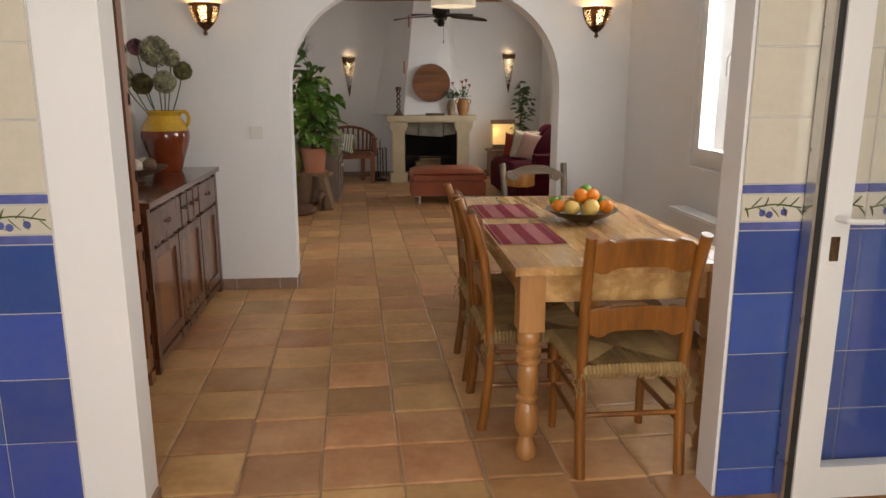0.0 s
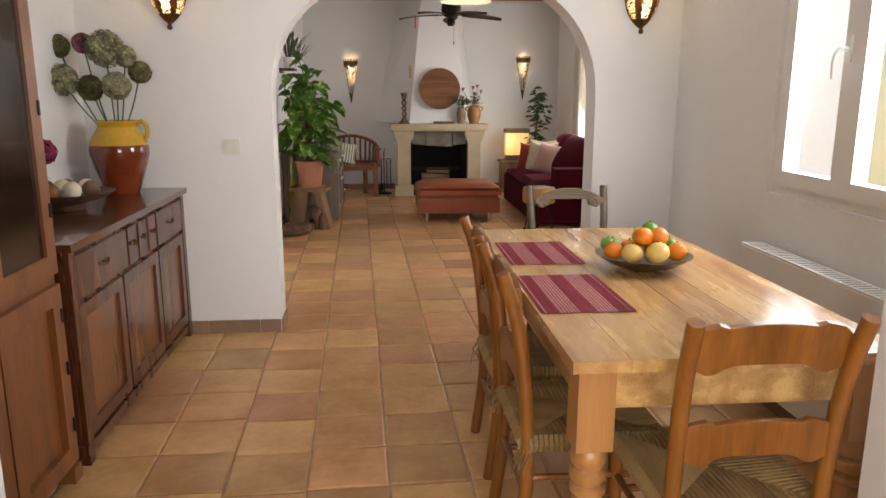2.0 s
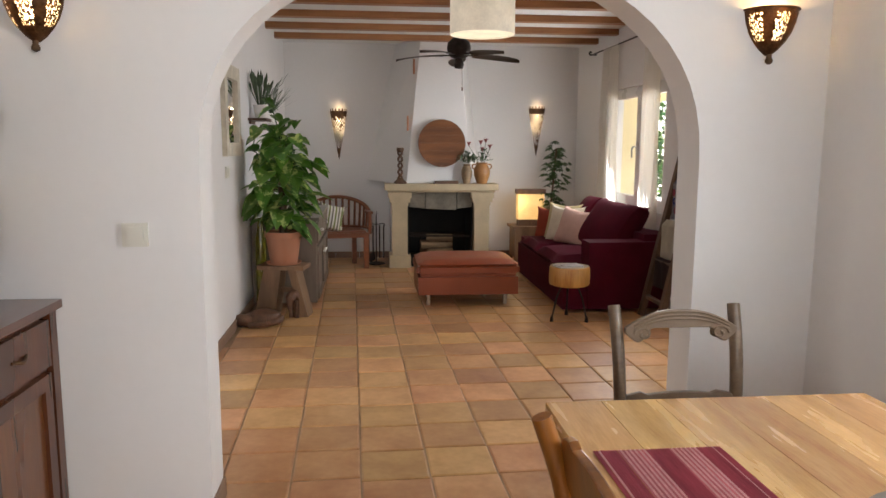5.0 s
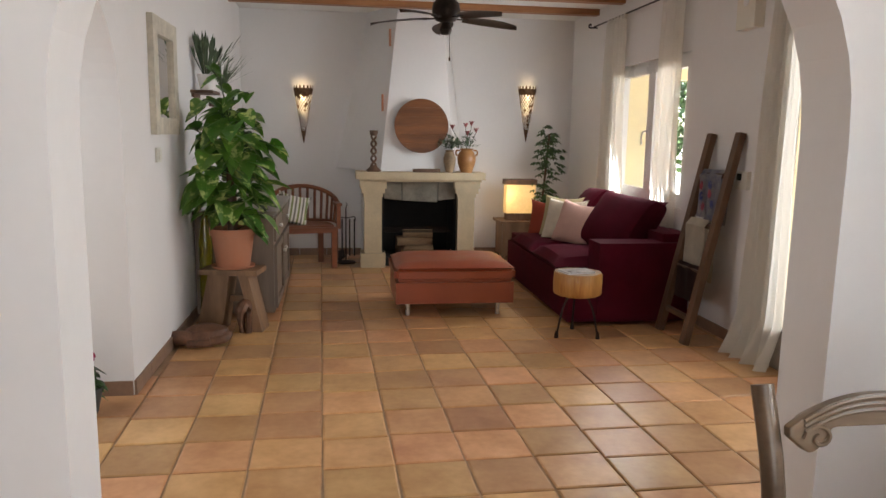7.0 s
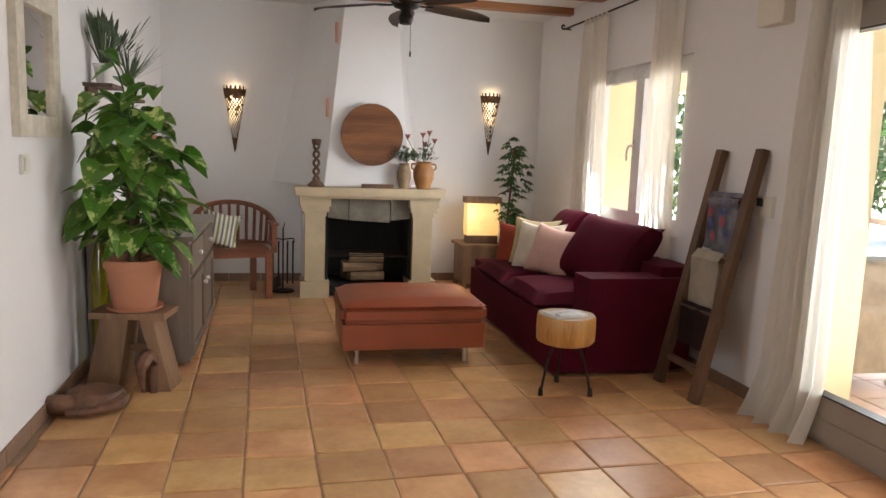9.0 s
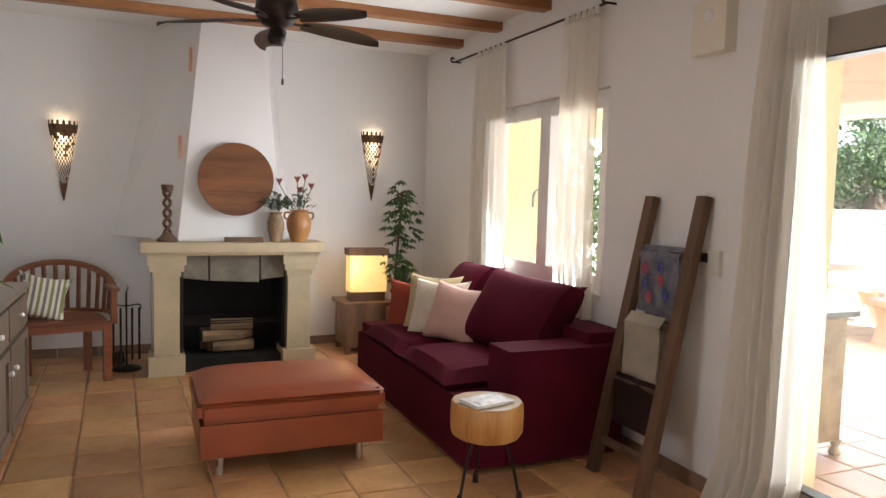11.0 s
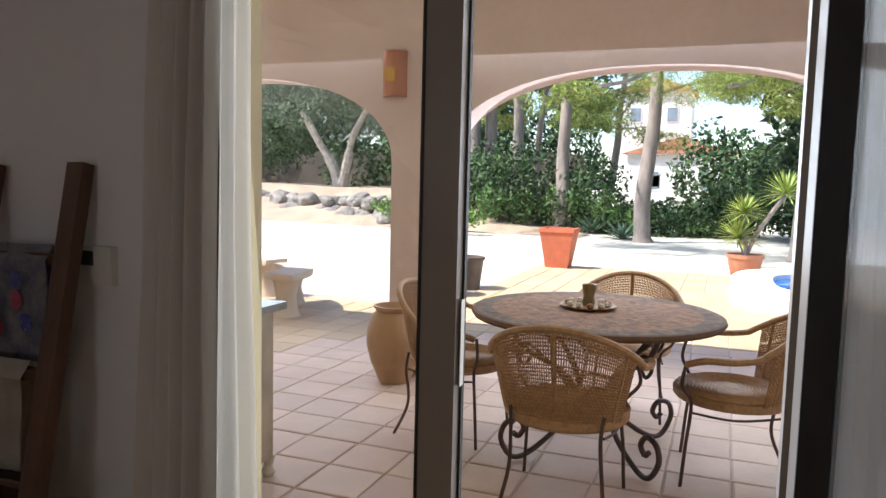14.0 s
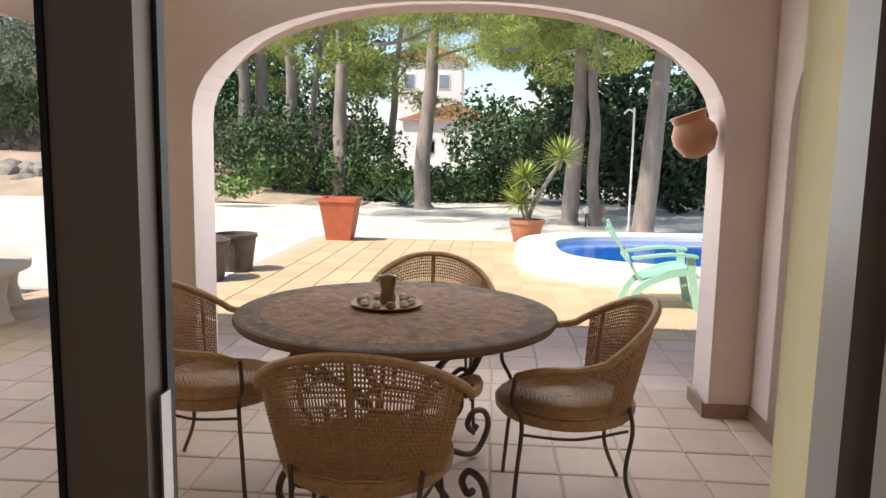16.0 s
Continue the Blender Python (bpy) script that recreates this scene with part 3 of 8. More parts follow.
def dining_chair(at, rz, W, label, carved=False, group="chairs round the dining table"):
    """A ladder-back chair; its back stands at y = 0 and the seat runs to +y."""
    t = thing("dining_chair", at, label, "chair", group, rz)
    w, d, sh, bh = 0.192, 0.40, 0.455, 0.935
    for s in (-1, 1):
        part("back_leg", T((smooth_path([(s * w, -0.03, 0), (s * w, 0.0, 0.25), (s * w, 0.0, 0.46), (s * w * 1.03, -0.03, 0.75), (s * w * 1.06, -0.085, bh)], 4), 0.021), seg=10), W, t, smooth=True)
        part("front_leg", T(([(s * w, d, 0), (s * w, d, sh - 0.02)], [0.017, 0.021]), seg=10), W, t, smooth=True)
        part("side_stretcher", T(([(s * w, 0.0, 0.20), (s * w, d, 0.20)], 0.011)), W, t, smooth=True)
        part("side_stretcher", T(([(s * w, 0.0, 0.30), (s * w, d, 0.30)], 0.011)), W, t, smooth=True)
        part("seat_rail", T(([(s * w, 0.0, sh - 0.045), (s * w, d, sh - 0.045)], 0.017)), W, t, smooth=True)
    part("front_stretcher", T(([(-w, d, 0.25), (w, d, 0.25)], 0.012)), W, t, smooth=True)
    part("back_stretcher", T(([(-w, 0, 0.24), (w, 0, 0.24)], 0.011)), W, t, smooth=True)
    part("seat_rail", T(([(-w, 0, sh - 0.045), (w, 0, sh - 0.045)], 0.015)), W, t, smooth=True)

    def slat(z0, h, hump, y, lean):
        n, top, low = 18, [], []
        for i in range(n + 1):
            u = -w + 2 * w * i / n
            c = abs(u / w)
            top.append((u, z0 + h + hump * (1 - c ** 2) + (0.012 if 0.62 < c < 0.95 else 0)))
            low.append((u, z0 + hump * 0.35 * (1 - c ** 2) - (0.022 * math.exp(-((c - 0.72) / 0.16) ** 2))))
        bm = P(low + top[::-1], 0.02, "y", y)
        bmesh.ops.transform(bm, matrix=Matrix.Rotation(radians(lean), 4, "X"), verts=bm.verts)
        return bm
    if carved:
        lean = Matrix.Rotation(radians(8), 4, "X")
        us = [-0.185 + 0.37 * k / 40 for k in range(41)]
        crest = lambda u: 0.928 - 0.058 * (abs(u) / 0.185) ** 2.2
        base = lambda u: 0.868 if abs(u) < 0.10 else 0.868 - 0.045 * math.sin(min(1, (abs(u) - 0.10) / 0.045) * math.pi / 2) + 0.03 * max(0, (abs(u) - 0.15) / 0.035)
        bm = P([(u, base(u)) for u in us] + [(u, crest(u)) for u in us[::-1]], 0.022, "y", 0.083)
        bmesh.ops.transform(bm, matrix=lean, verts=bm.verts)
        part("top_slat", bm, W, t, "carved top slat", edge=0.004)
        bm = bmesh.new()
        for y in (0.082, 0.106):
            for d in (0.007, 0.019, 0.031):
                tube(bm, [(u, y, crest(u) - d * (1 - 0.2 * abs(u) / 0.16)) for u in us if abs(u) < 0.165], 0.0042, 6)
            for sg in (-1, 1):
                tube(bm, [(sg * (0.128 + 0.030 * (1 - a / 9) * math.cos(a)), y, 0.850 + 0.026 * (1 - a / 9) * math.sin(a)) for a in [k * 0.5 for k in range(16)]], 0.0045, 6)
        bmesh.ops.transform(bm, matrix=lean, verts=bm.verts)
        part("carved_scroll", bm, W, t, smooth=True)
    else:
        part("top_slat", slat(0.80, 0.085, 0.028, 0.075, 8), W, t, edge=0.004)
    part("middle_slat", slat(0.565, 0.075, 0.025, 0.0, 2), W, t, edge=0.004)
    bm = bmesh.new()
    n = 26
    for i in range(n):                      # cords of the seat, wound from the four sides
        u = (i + 0.5) / n
        x = -w + 2 * w * u
        dep = 0.5 - abs(u - 0.5)
        yf, yb = d + 0.012, -0.012
        for ya, yc in ((yf, d * (1 - dep)), (yb, d * dep)):
            tube(bm, [(x, ya, sh - 0.062), (x, ya + (0.012 if ya > 0.1 else -0.012), sh - 0.04), (x, ya, sh - 0.018), (x, yc, sh - 0.028)], 0.0085, 5)
        y = d * u
        for s in (-1, 1):
            tube(bm, [(s * (w + 0.014), y, sh - 0.062), (s * (w + 0.022), y, sh - 0.04), (s * (w + 0.012), y, sh - 0.018), (s * w * (1 - 2 * dep), y, sh - 0.028)], 0.0085, 5)
    box(bm, -w, w, 0, d, sh - 0.05, sh - 0.03)
    part("seat", bm, RUSH, t, "woven rush seat, frayed at the corners", "stuff", smooth=True)
    bm = bmesh.new()
    rnd = random.Random(5)
    for s in (-1, 1):
        for i in range(16):
            x, y = s * (w - 0.01 + rnd.uniform(-0.02, 0.02)), rnd.uniform(-0.02, 0.02)
            tube(bm, [(x, y, sh - 0.04), (x + s * rnd.uniform(0, 0.03), y - rnd.uniform(0, 0.03), sh - 0.07 - rnd.uniform(0, 0.03)), (x + s * rnd.uniform(-0.01, 0.03), y - rnd.uniform(0, 0.04), sh - 0.10 - rnd.uniform(0, 0.05))], 0.0022, 3)
    part("loose_rush", bm, RUSH, t, kind="stuff")
    return t


dining_chair((1.49, -2.74, 0), 0, CHAIRW, "honey-stained ladder-back chair with frayed rush seat at the table end")
dining_chair((1.02, -2.15, 0), -90, CHAIRW, "honey-stained ladder-back chair with rush seat, tucked under the table")
dining_chair((1.02, -1.62, 0), -90, CHAIRW, "honey-stained ladder-back chair with rush seat, tucked under the table")
dining_chair((1.60, -0.56, 0), 180, GREYW, "grey-washed chair with carved scrolled back at the table end", True)


def panel_door(parent, name, x, y0, y1, z0, z1, W, knob=None):
    """A framed door on a front that faces +x, at x."""
    bm = bmesh.new()
    frame_rect(bm, x, x + 0.022, y0, y1, z0, z1, 0.055)
    d = part(name, bm, W, parent, edge=0.003)
    bm = B((x, x + 0.008, y0 + 0.055, y1 - 0.055, z0 + 0.055, z1 - 0.055))
    part("door_panel", bm, MAHOGPAN if W is MAHOG else W, d)
    return d


SX = -0.545
t = thing("sideboard", (0, 0, 0), "dark mahogany sideboard with three drawers above panelled doors", "sideboard")
part("body", B((-1.03, SX - 0.02, -1.60, -0.025, 0.08, 0.855)), MAHOG, t, edge=0.004)
part("top", B((-1.045, SX + 0.03, -1.63, -0.008, 0.857, 0.887)), MAHOGTOP, t, "polished mahogany top", edge=0.008, smooth=True)
part("plinth", B((-1.03, SX + 0.005, -1.605, -0.02, 0.045, 0.085)), MAHOG, t, edge=0.006)
for y in (-1.59, -0.05):
    part("foot", B((SX - 0.06, SX + 0.004, y - 0.005, y + 0.045, 0.0, 0.86)), MAHOG, t, edge=0.004)
ys = [-1.55, -1.06, -0.53, -0.06]
for a, b in zip(ys, ys[1:]):
    panel_door(t, "door", SX - 0.02, a + 0.01, b - 0.01, 0.10, 0.63, MAHOG)
for a, b, kn in ((-1.55, -0.98, 1), (-0.97, -0.835, 2), (-0.825, -0.69, 2), (-0.68, -0.545, 2), (-0.535, -0.06, 1)):
    dr = part("drawer", B((SX - 0.02, SX + 0.004, a + 0.008, b - 0.008, 0.655, 0.825)), MAHOG, t, edge=0.003)
    m = (a + b) / 2
    if kn == 2:
        part("pull_handle", T((smooth_path([(SX + 0.004, m - 0.022, 0.75), (SX + 0.022, m, 0.742), (SX + 0.004, m + 0.022, 0.75)]), 0.006), ([(SX, m - 0.024, 0.75), (SX + 0.012, m - 0.024, 0.75)], 0.009), ([(SX, m + 0.024, 0.75), (SX + 0.012, m + 0.024, 0.75)], 0.009)), BRONZE, dr, "dark metal pull handle", smooth=True)
    else:
        part("pull_handle", T((smooth_path([(SX + 0.004, m - 0.05, 0.745), (SX + 0.018, m, 0.735), (SX + 0.004, m + 0.05, 0.745)]), 0.006)), BRONZE, dr, "dark metal pull handle", smooth=True)

t = thing("display_cabinet", (0, 0, 0), "tall wooden display cabinet with a glazed upper door", "cabinet")
part("body", B((-1.04, -0.57, -2.62, -1.66, 0.06, 2.1)), CABW, t, edge=0.004)
for y in (-1.73, -2.6):
    part("foot", B((-0.63, -0.545, y, y + 0.065, 0, 0.06)), CABW, t, edge=0.003)
bm = bmesh.new()
frame_rect(bm, -0.57, -0.545, -2.12, -1.68, 0.08, 0.76, 0.07)
part("door", bm, CABW, t, edge=0.003)
bm = bmesh.new()
frame_rect(bm, -0.57, -0.545, -2.12, -1.68, 0.80, 2.05, 0.07)
part("glazed_door", bm, CABW, t, edge=0.003)
part("dark_glass", B((-0.565, -0.556, -2.05, -1.75, 0.87, 1.98)), mat("dark_pane", (0.03, 0.017, 0.01), 0.08, 0.2, 2, 0), t)
bm = bmesh.new()
frame_rect(bm, -0.57, -0.545, -2.6, -2.13, 0.08, 2.05, 0.07)
part("side_door", bm, CABW, t, edge=0.003)
for z in (0.2, 0.42, 0.62, 1.0, 1.35, 1.9):
    part("hinge", B((-0.545, -0.539, -1.70, -1.69, z, z + 0.05)), IRON, t)

# ---- living room: large things ----
t = thing("fireplace", (0, 0, 0), "carved limestone fireplace with black hearth and tapering white chimney breast", "fireplace")
FX0, FX1, FF = 0.84, 2.02, 5.90
for x, name in ((FX0, "pillar"), (FX1 - 0.2, "pillar")):
    for pn, o, d, z0, z1 in (("plinth", 0.028, 0.10, 0, 0.15), ("shaft", -0.01, 0.055, 0.14, 0.74), ("collar", 0, 0.07, 0.74, 0.78), ("capital", 0.02, 0.095, 0.78, 0.83), ("abacus", 0.035, 0.11, 0.83, 0.9)):
        part(pn, B((x - o, x + 0.2 + o, FF - d, FF + 0.2, z0, z1)), STONE, t, edge=0.008)
part("mantel", B((FX0 - 0.045, FX1 + 0.045, FF - 0.125, FF + 0.2, 0.902, 0.928), (FX0 - 0.08, FX1 + 0.08, FF - 0.165, FF + 0.2, 0.928, 1.0)), STONE, t, "stone mantel", edge=0.012)
for i, (a, b) in enumerate(((1.05, 1.24), (1.24, 1.62), (1.62, 1.81))):
    z0, z1 = (0.70, 0.78)
    bm = P([(a + 0.004, z0 + (0.02 if i == 0 else 0)), (b - 0.004, z0 - (0.02 if i == 1 else 0.0) + (0.02 if i == 2 else 0)), (b - 0.004, 0.9), (a + 0.004, 0.9)], 0.1, "y", FF - 0.02)
    part("lintel_stone", bm, GREYSTONE, t, edge=0.008)
for pn, bx in (("hearth_floor", (1.04, 1.82, FF + 0.0, FF + 0.55, 0.0, 0.1)), ("hearth_side", (1.04, 1.06, FF, FF + 0.55, 0.1, 0.9)), ("hearth_side", (1.80, 1.82, FF, FF + 0.55, 0.1, 0.9)), ("hearth_back", (1.06, 1.80, FF + 0.53, FF + 0.55, 0.1, 0.9)), ("hearth_top", (1.06, 1.80, FF + 0.12, FF + 0.53, 0.88, 0.9))):
    part(pn, B(bx), SOOT, t, "soot-black")
part("grate", T(*[([(1.07, FF + 0.04 + k * 0.1, 0.36), (1.79, FF + 0.04 + k * 0.1, 0.36)], 0.006) for k in range(5)]), IRON, t)
bm = bmesh.new()
lo = [(FX0 + 0.02, FF + 0.02), (FX1 - 0.02, FF + 0.02), (FX1 - 0.02, FY - 0.002), (FX0 + 0.02, FY - 0.002)]
v0 = [bm.verts.new((x, y, 1.001)) for x, y in [(1.02, FF + 0.03), (1.80, FF + 0.03), (2.0, FY - 0.002), (0.55, FY - 0.002)]]
v1 = [bm.verts.new((x, y, CEIL_L - 0.001)) for x, y in [(1.20, FF + 0.16), (1.66, FF + 0.16), (1.80, FY - 0.002), (0.92, FY - 0.002)]]
for i in range(4):
    bm.faces.new((v0[i], v0[(i + 1) % 4], v1[(i + 1) % 4], v1[i]))
bm.faces.new(v0[::-1]), bm.faces.new(v1)
part("chimney_breast", bm, WALL, t, "tapering white plastered chimney breast")
part("chimney_body", B((FX0, 1.04, FF + 0.2, FY - 0.002, 0, 1.0), (1.82, FX1, FF + 0.2, FY - 0.002, 0, 1.0), (1.04, 1.82, FF + 0.55, FY - 0.002, 0, 1.0)), WALL, t, "white plastered side of the fireplace")

t = thing("ottoman", (1.485, 4.06, 0), "tan leather ottoman on steel legs in front of the fireplace", "ottoman")
for x in (-0.365, 0.345):
    for y in (-0.28, 0.28):
        part("leg", L([(0.018, 0), (0.018, 0.1)], 14, (x, y, 0)), STEEL, t, "steel leg", smooth=True)
part("base", B((-0.46, 0.46, -0.33, 0.33, 0.098, 0.262)), LEATHER, t, edge=0.012, smooth=True)


def cushion(bm, w, d, h, m=None, puff=1.0, n=12, pinch=0.06):
    """A stuffed cushion, w by d, lying flat, pinched at its corners."""
    grid = {}
    for s in (1, -1):
        for i in range(n + 1):
            for j in range(n + 1):
                u, v = 2 * i / n - 1, 2 * j / n - 1
                e = (1 - abs(u) ** 2.6) * (1 - abs(v) ** 2.6)
                if s == -1 and e < 1e-6:
                    grid[s, i, j] = grid[1, i, j]
                    continue
                k = 1 - pinch * (1 - abs(u) ** 2) * abs(v) ** 3, 1 - pinch * (1 - abs(v) ** 2) * abs(u) ** 3
                wob = 0.06 * noise.noise(Vector((u * 1.7, v * 1.7, s * 3.1 + w * 9)))
                grid[s, i, j] = bm.verts.new((w / 2 * u * k[1], d / 2 * v * k[0], s * h / 2 * (e ** (0.42 * puff)) * (1 + wob)))
    vs = list({v for v in grid.values()})
    for s in (1, -1):
        for i in range(n):
            for j in range(n):
                q = [grid[s, i, j], grid[s, i + 1, j], grid[s, i + 1, j + 1], grid[s, i, j + 1]]
                bm.faces.new(q if s == 1 else q[::-1])
    if m is not None:
        bmesh.ops.transform(bm, matrix=m, verts=vs)
    return bm


bm = bmesh.new()
box(bm, -0.475, 0.475, -0.345, 0.345, 0.262, 0.385)
bmesh.ops.bevel(bm, geom=bm.edges[:], offset=0.035, segments=3, affect="EDGES")
cushion(bm, 0.93, 0.67, 0.12, pose(0, 0, 0.375), 0.8, 14, 0.0)
part("seat_cushion", bm, LEATHER, t, "padded leather seat", smooth=True)

t = thing("sofa", (0, 0, 0), "burgundy cloth sofa with loose back cushions against the wall", "sofa")
part("base", B((2.27, 3.19, 3.365, 5.36, 0.03, 0.36)), VELVET, t, edge=0.04, smooth=True)
part("armrest", B((2.49, 3.20, 3.355, 3.60, 0.03, 0.62)), VELVET, t, edge=0.06, smooth=True)
part("armrest", B((2.31, 3.20, 5.19, 5.38, 0.05, 0.43)), VELVET, t, edge=0.05, smooth=True)
part("backrest", B((3.0, 3.24, 3.42, 5.36, 0.3, 0.68)), VELVET, t, edge=0.05, smooth=True)
bm = bmesh.new()
cushion(bm, 0.78, 0.78, 0.18, pose(2.63, 4.01, 0.40), 0.6)
part("seat_cushion", bm, VELVET, t, smooth=True)
bm = bmesh.new()
cushion(bm, 0.78, 0.78, 0.18, pose(2.63, 4.78, 0.40), 0.6)
part("seat_cushion", bm, VELVET, t, smooth=True)
for y in (4.02, 4.80):
    bm = bmesh.new()
    cushion(bm, 0.56, 0.82, 0.30, pose(2.90, y, 0.68, 4 if y < 4.5 else -5, -57, 8 if y < 4.5 else -5), 0.85, 18, 0.12)
    part("back_cushion", bm, VELVET, t, "plump burgundy back cushion", smooth=True)
for y in (3.5, 5.25):
    for x in (2.42, 3.1):
        part("foot", L([(0.02, 0), (0.025, 0.06)], 10, (x, y, 0)), OLDW, t)


# ---- outside: large structure ----
AX = 6.35
arched_wall("wall_arcade", -3.2, 8.2, 3.0, [(0.07, 2.89, 1.52, 0.65), (3.30, 6.1, 1.52, 0.65)], AX, 0.3, "x", PINK, "pink-washed arcade wall of the covered terrace")
arched_wall("wall_terrace_side", AX + 0.0 - 2.75, AX - 0.02, 3.0, [(4.2, 6.1, 1.5, 0.6)], -0.45, 0.3, "y", PINK, "pink-washed side wall of the covered terrace with an arch")
arched_wall("wall_terrace_end", RX + 0.32, AX - 0.01, 3.0, [(3.95, 6.0, 1.5, 0.6)], 6.75, 0.25, "y", YELLOW, "yellow plastered end wall of the covered terrace with an arch")
part("ceiling_terrace", B((RX + 0.315, AX + 0.75, -0.6, 8.2, 3.0, 3.12)), CEIL, None, "plastered terrace ceiling", "structure")
bm = bmesh.new()
box(bm, -400, 500, -400, 400, -0.16, -0.12)
part("ground", bm, GRAVEL, None, "pale gravel and dry earth of the garden", "structure")
part("floor_house", B((-3.35, RX + 0.3, -7, FY, -0.1, -0.008)), GROUT, None, "mortar bed of the clay floor", "structure")
part("paving_terrace", B((RX + 0.3, 14.3, -8, 4.2, -0.14, -0.008), (RX + 0.3, 9.3, 4.2, 8.2, -0.14, -0.008)), OUT_GROUT, None, "mortar bed of the terrace paving", "structure")




# ---- small things of the dining room ----
rnd = random.Random(3)


def petals(bm, c, r, n, size, seed=1, low=-0.4):
    g = random.Random(seed)
    for _ in range(n):
        d = Vector((g.gauss(0, 1), g.gauss(0, 1), g.gauss(0, 1))).normalized()
        if d.z < low:
            d.z = -d.z
        p = Vector(c) + d * r * g.uniform(0.82, 1.0)
        a = d.orthogonal().normalized() * size * g.uniform(0.6, 1.1)
        b = d.cross(a).normalized() * size * g.uniform(0.6, 1.1)
        v = [bm.verts.new(q) for q in (p + a, p + b + d * size * 0.3, p - a, p - b + d * size * 0.3)]
        bm.faces.new(v)


def blade(bm, root, tip, width, droop=0.0, fold=0.15, n=4):
    """A pointed leaf with a folded midrib, from its root to its tip."""
    root, tip = Vector(root), Vector(tip)
    d = tip - root
    s = d.cross(Vector((0, 0, 1)))
    s = s.normalized() if s.length > 1e-4 else Vector((1, 0, 0))
    up = s.cross(d).normalized()
    last = None
    for i in range(n + 1):
        t = i / n
        w = width * math.sin(math.pi * min(1, 0.12 + t * 0.88)) ** 0.8 * 0.5
        c = root + d * t - Vector((0, 0, droop * t * t))
        row = [bm.verts.new(c - s * w + up * w * fold), bm.verts.new(c), bm.verts.new(c + s * w + up * w * fold)]
        if last:
            bm.faces.new((last[0], last[1], row[1], row[0]))
            bm.faces.new((last[1], last[2], row[2], row[1]))
        last = row


def switch(at, label, axis="y"):
    t = thing("light_switch", at, label, "switch", "", 0 if axis == "y" else 90)
    part("plate", B((-0.045, 0.045, -0.014, 0, -0.043, 0.043)), SWITCHW, t, edge=0.004)
    part("rocker", B((-0.026, 0.032, -0.022, -0.014, -0.03, 0.03)), SWITCHW, t, edge=0.003)


switch((-0.245, -0.0, 1.12), "white rocker light switch on the plastered wall")
switch((LX + 0.001, 2.85, 1.24), "white light switch on the passage wall", "x")


def bowl_sconce(x):
    t = thing("wall_sconce", (x, 0.0, 1.795), "pierced dark metal half-bowl wall lamp, lit", "wall lamp", "pierced half-bowl lamps by the arch")
    bm = bmesh.new()
    seg, rows = 90, 34
    prof = [(float(np.interp(u, (0, 0.12, 0.3, 0.5, 0.7, 0.85, 1), (0.010, 0.036, 0.062, 0.082, 0.094, 0.099, 0.103))), 0.168 * u) for u in np.linspace(0, 1, rows + 1)]
    g = [[bm.verts.new((r * math.cos(math.pi * k / seg + math.pi), r * math.sin(math.pi * k / seg + math.pi) * 0.95, z)) for k in range(seg + 1)] for r, z in prof]
    for i in range(rows):
        for k in range(seg):
            panel = (k % 30) / 30                       # three pierced fields between plain bands
            if 10 <= i <= 29 and 0.2 < panel < 0.8 and noise.noise(Vector((k * 0.55, i * 0.5, 2.0))) > 0.06:
                continue
            bm.faces.new((g[i][k], g[i][k + 1], g[i + 1][k + 1], g[i + 1][k]))
    bmesh.ops.solidify(bm, geom=bm.faces[:], thickness=0.0015)
    part("pierced_bowl", bm, BRONZE, t)
    part("finial", L([(0.003, -0.034), (0.013, -0.028), (0.015, -0.018), (0.010, -0.008), (0.010, 0.004)], 14, (0, -0.014, 0)), BRONZE, t, smooth=True)
    part("rim", T(([(0.104 * math.cos(math.pi * k / 20 + math.pi), 0.099 * math.sin(math.pi * k / 20 + math.pi), 0.167) for k in range(21)], 0.004)), BRONZE, t, smooth=True)
    part("bulb", L([(0.004, 0), (0.02, 0.02), (0.022, 0.045), (0.01, 0.065)], 12, (0, -0.05, 0.06)), glow("warm_bulb", (1, 0.66, 0.3), 2.2), t, smooth=True)
    bulb("sconce_bulb", (x, -0.05, 1.945), 0.32, (1, 0.60, 0.22), 0.015)


bowl_sconce(2.127)
bowl_sconce(-0.54)

# radiator
t = thing("radiator", (2.30, -2.33, 0.14), "white panel radiator with a slotted top under the window", "radiator")
part("panel", B((-0.035, -0.02, 0, 1.2, 0, 0.60)), WHITE, t, edge=0.004)
part("panel", B((0.045, 0.06, 0, 1.2, 0, 0.60)), WHITE, t, edge=0.004)
bm = bmesh.new()
box(bm, -0.035, -0.025, 0, 1.2, 0.602, 0.612)
box(bm, 0.05, 0.06, 0, 1.2, 0.602, 0.612)
for k in range(41):
    box(bm, -0.025, 0.05, k * 0.0297, k * 0.0297 + 0.012, 0.604, 0.611)
part("top_grille", bm, WHITE, t)
part("side_cover", B((-0.02, 0.045, 0, 0.004, 0.02, 0.6)), WHITE, t)
part("side_cover", B((-0.02, 0.045, 1.196, 1.2, 0.02, 0.6)), WHITE, t)

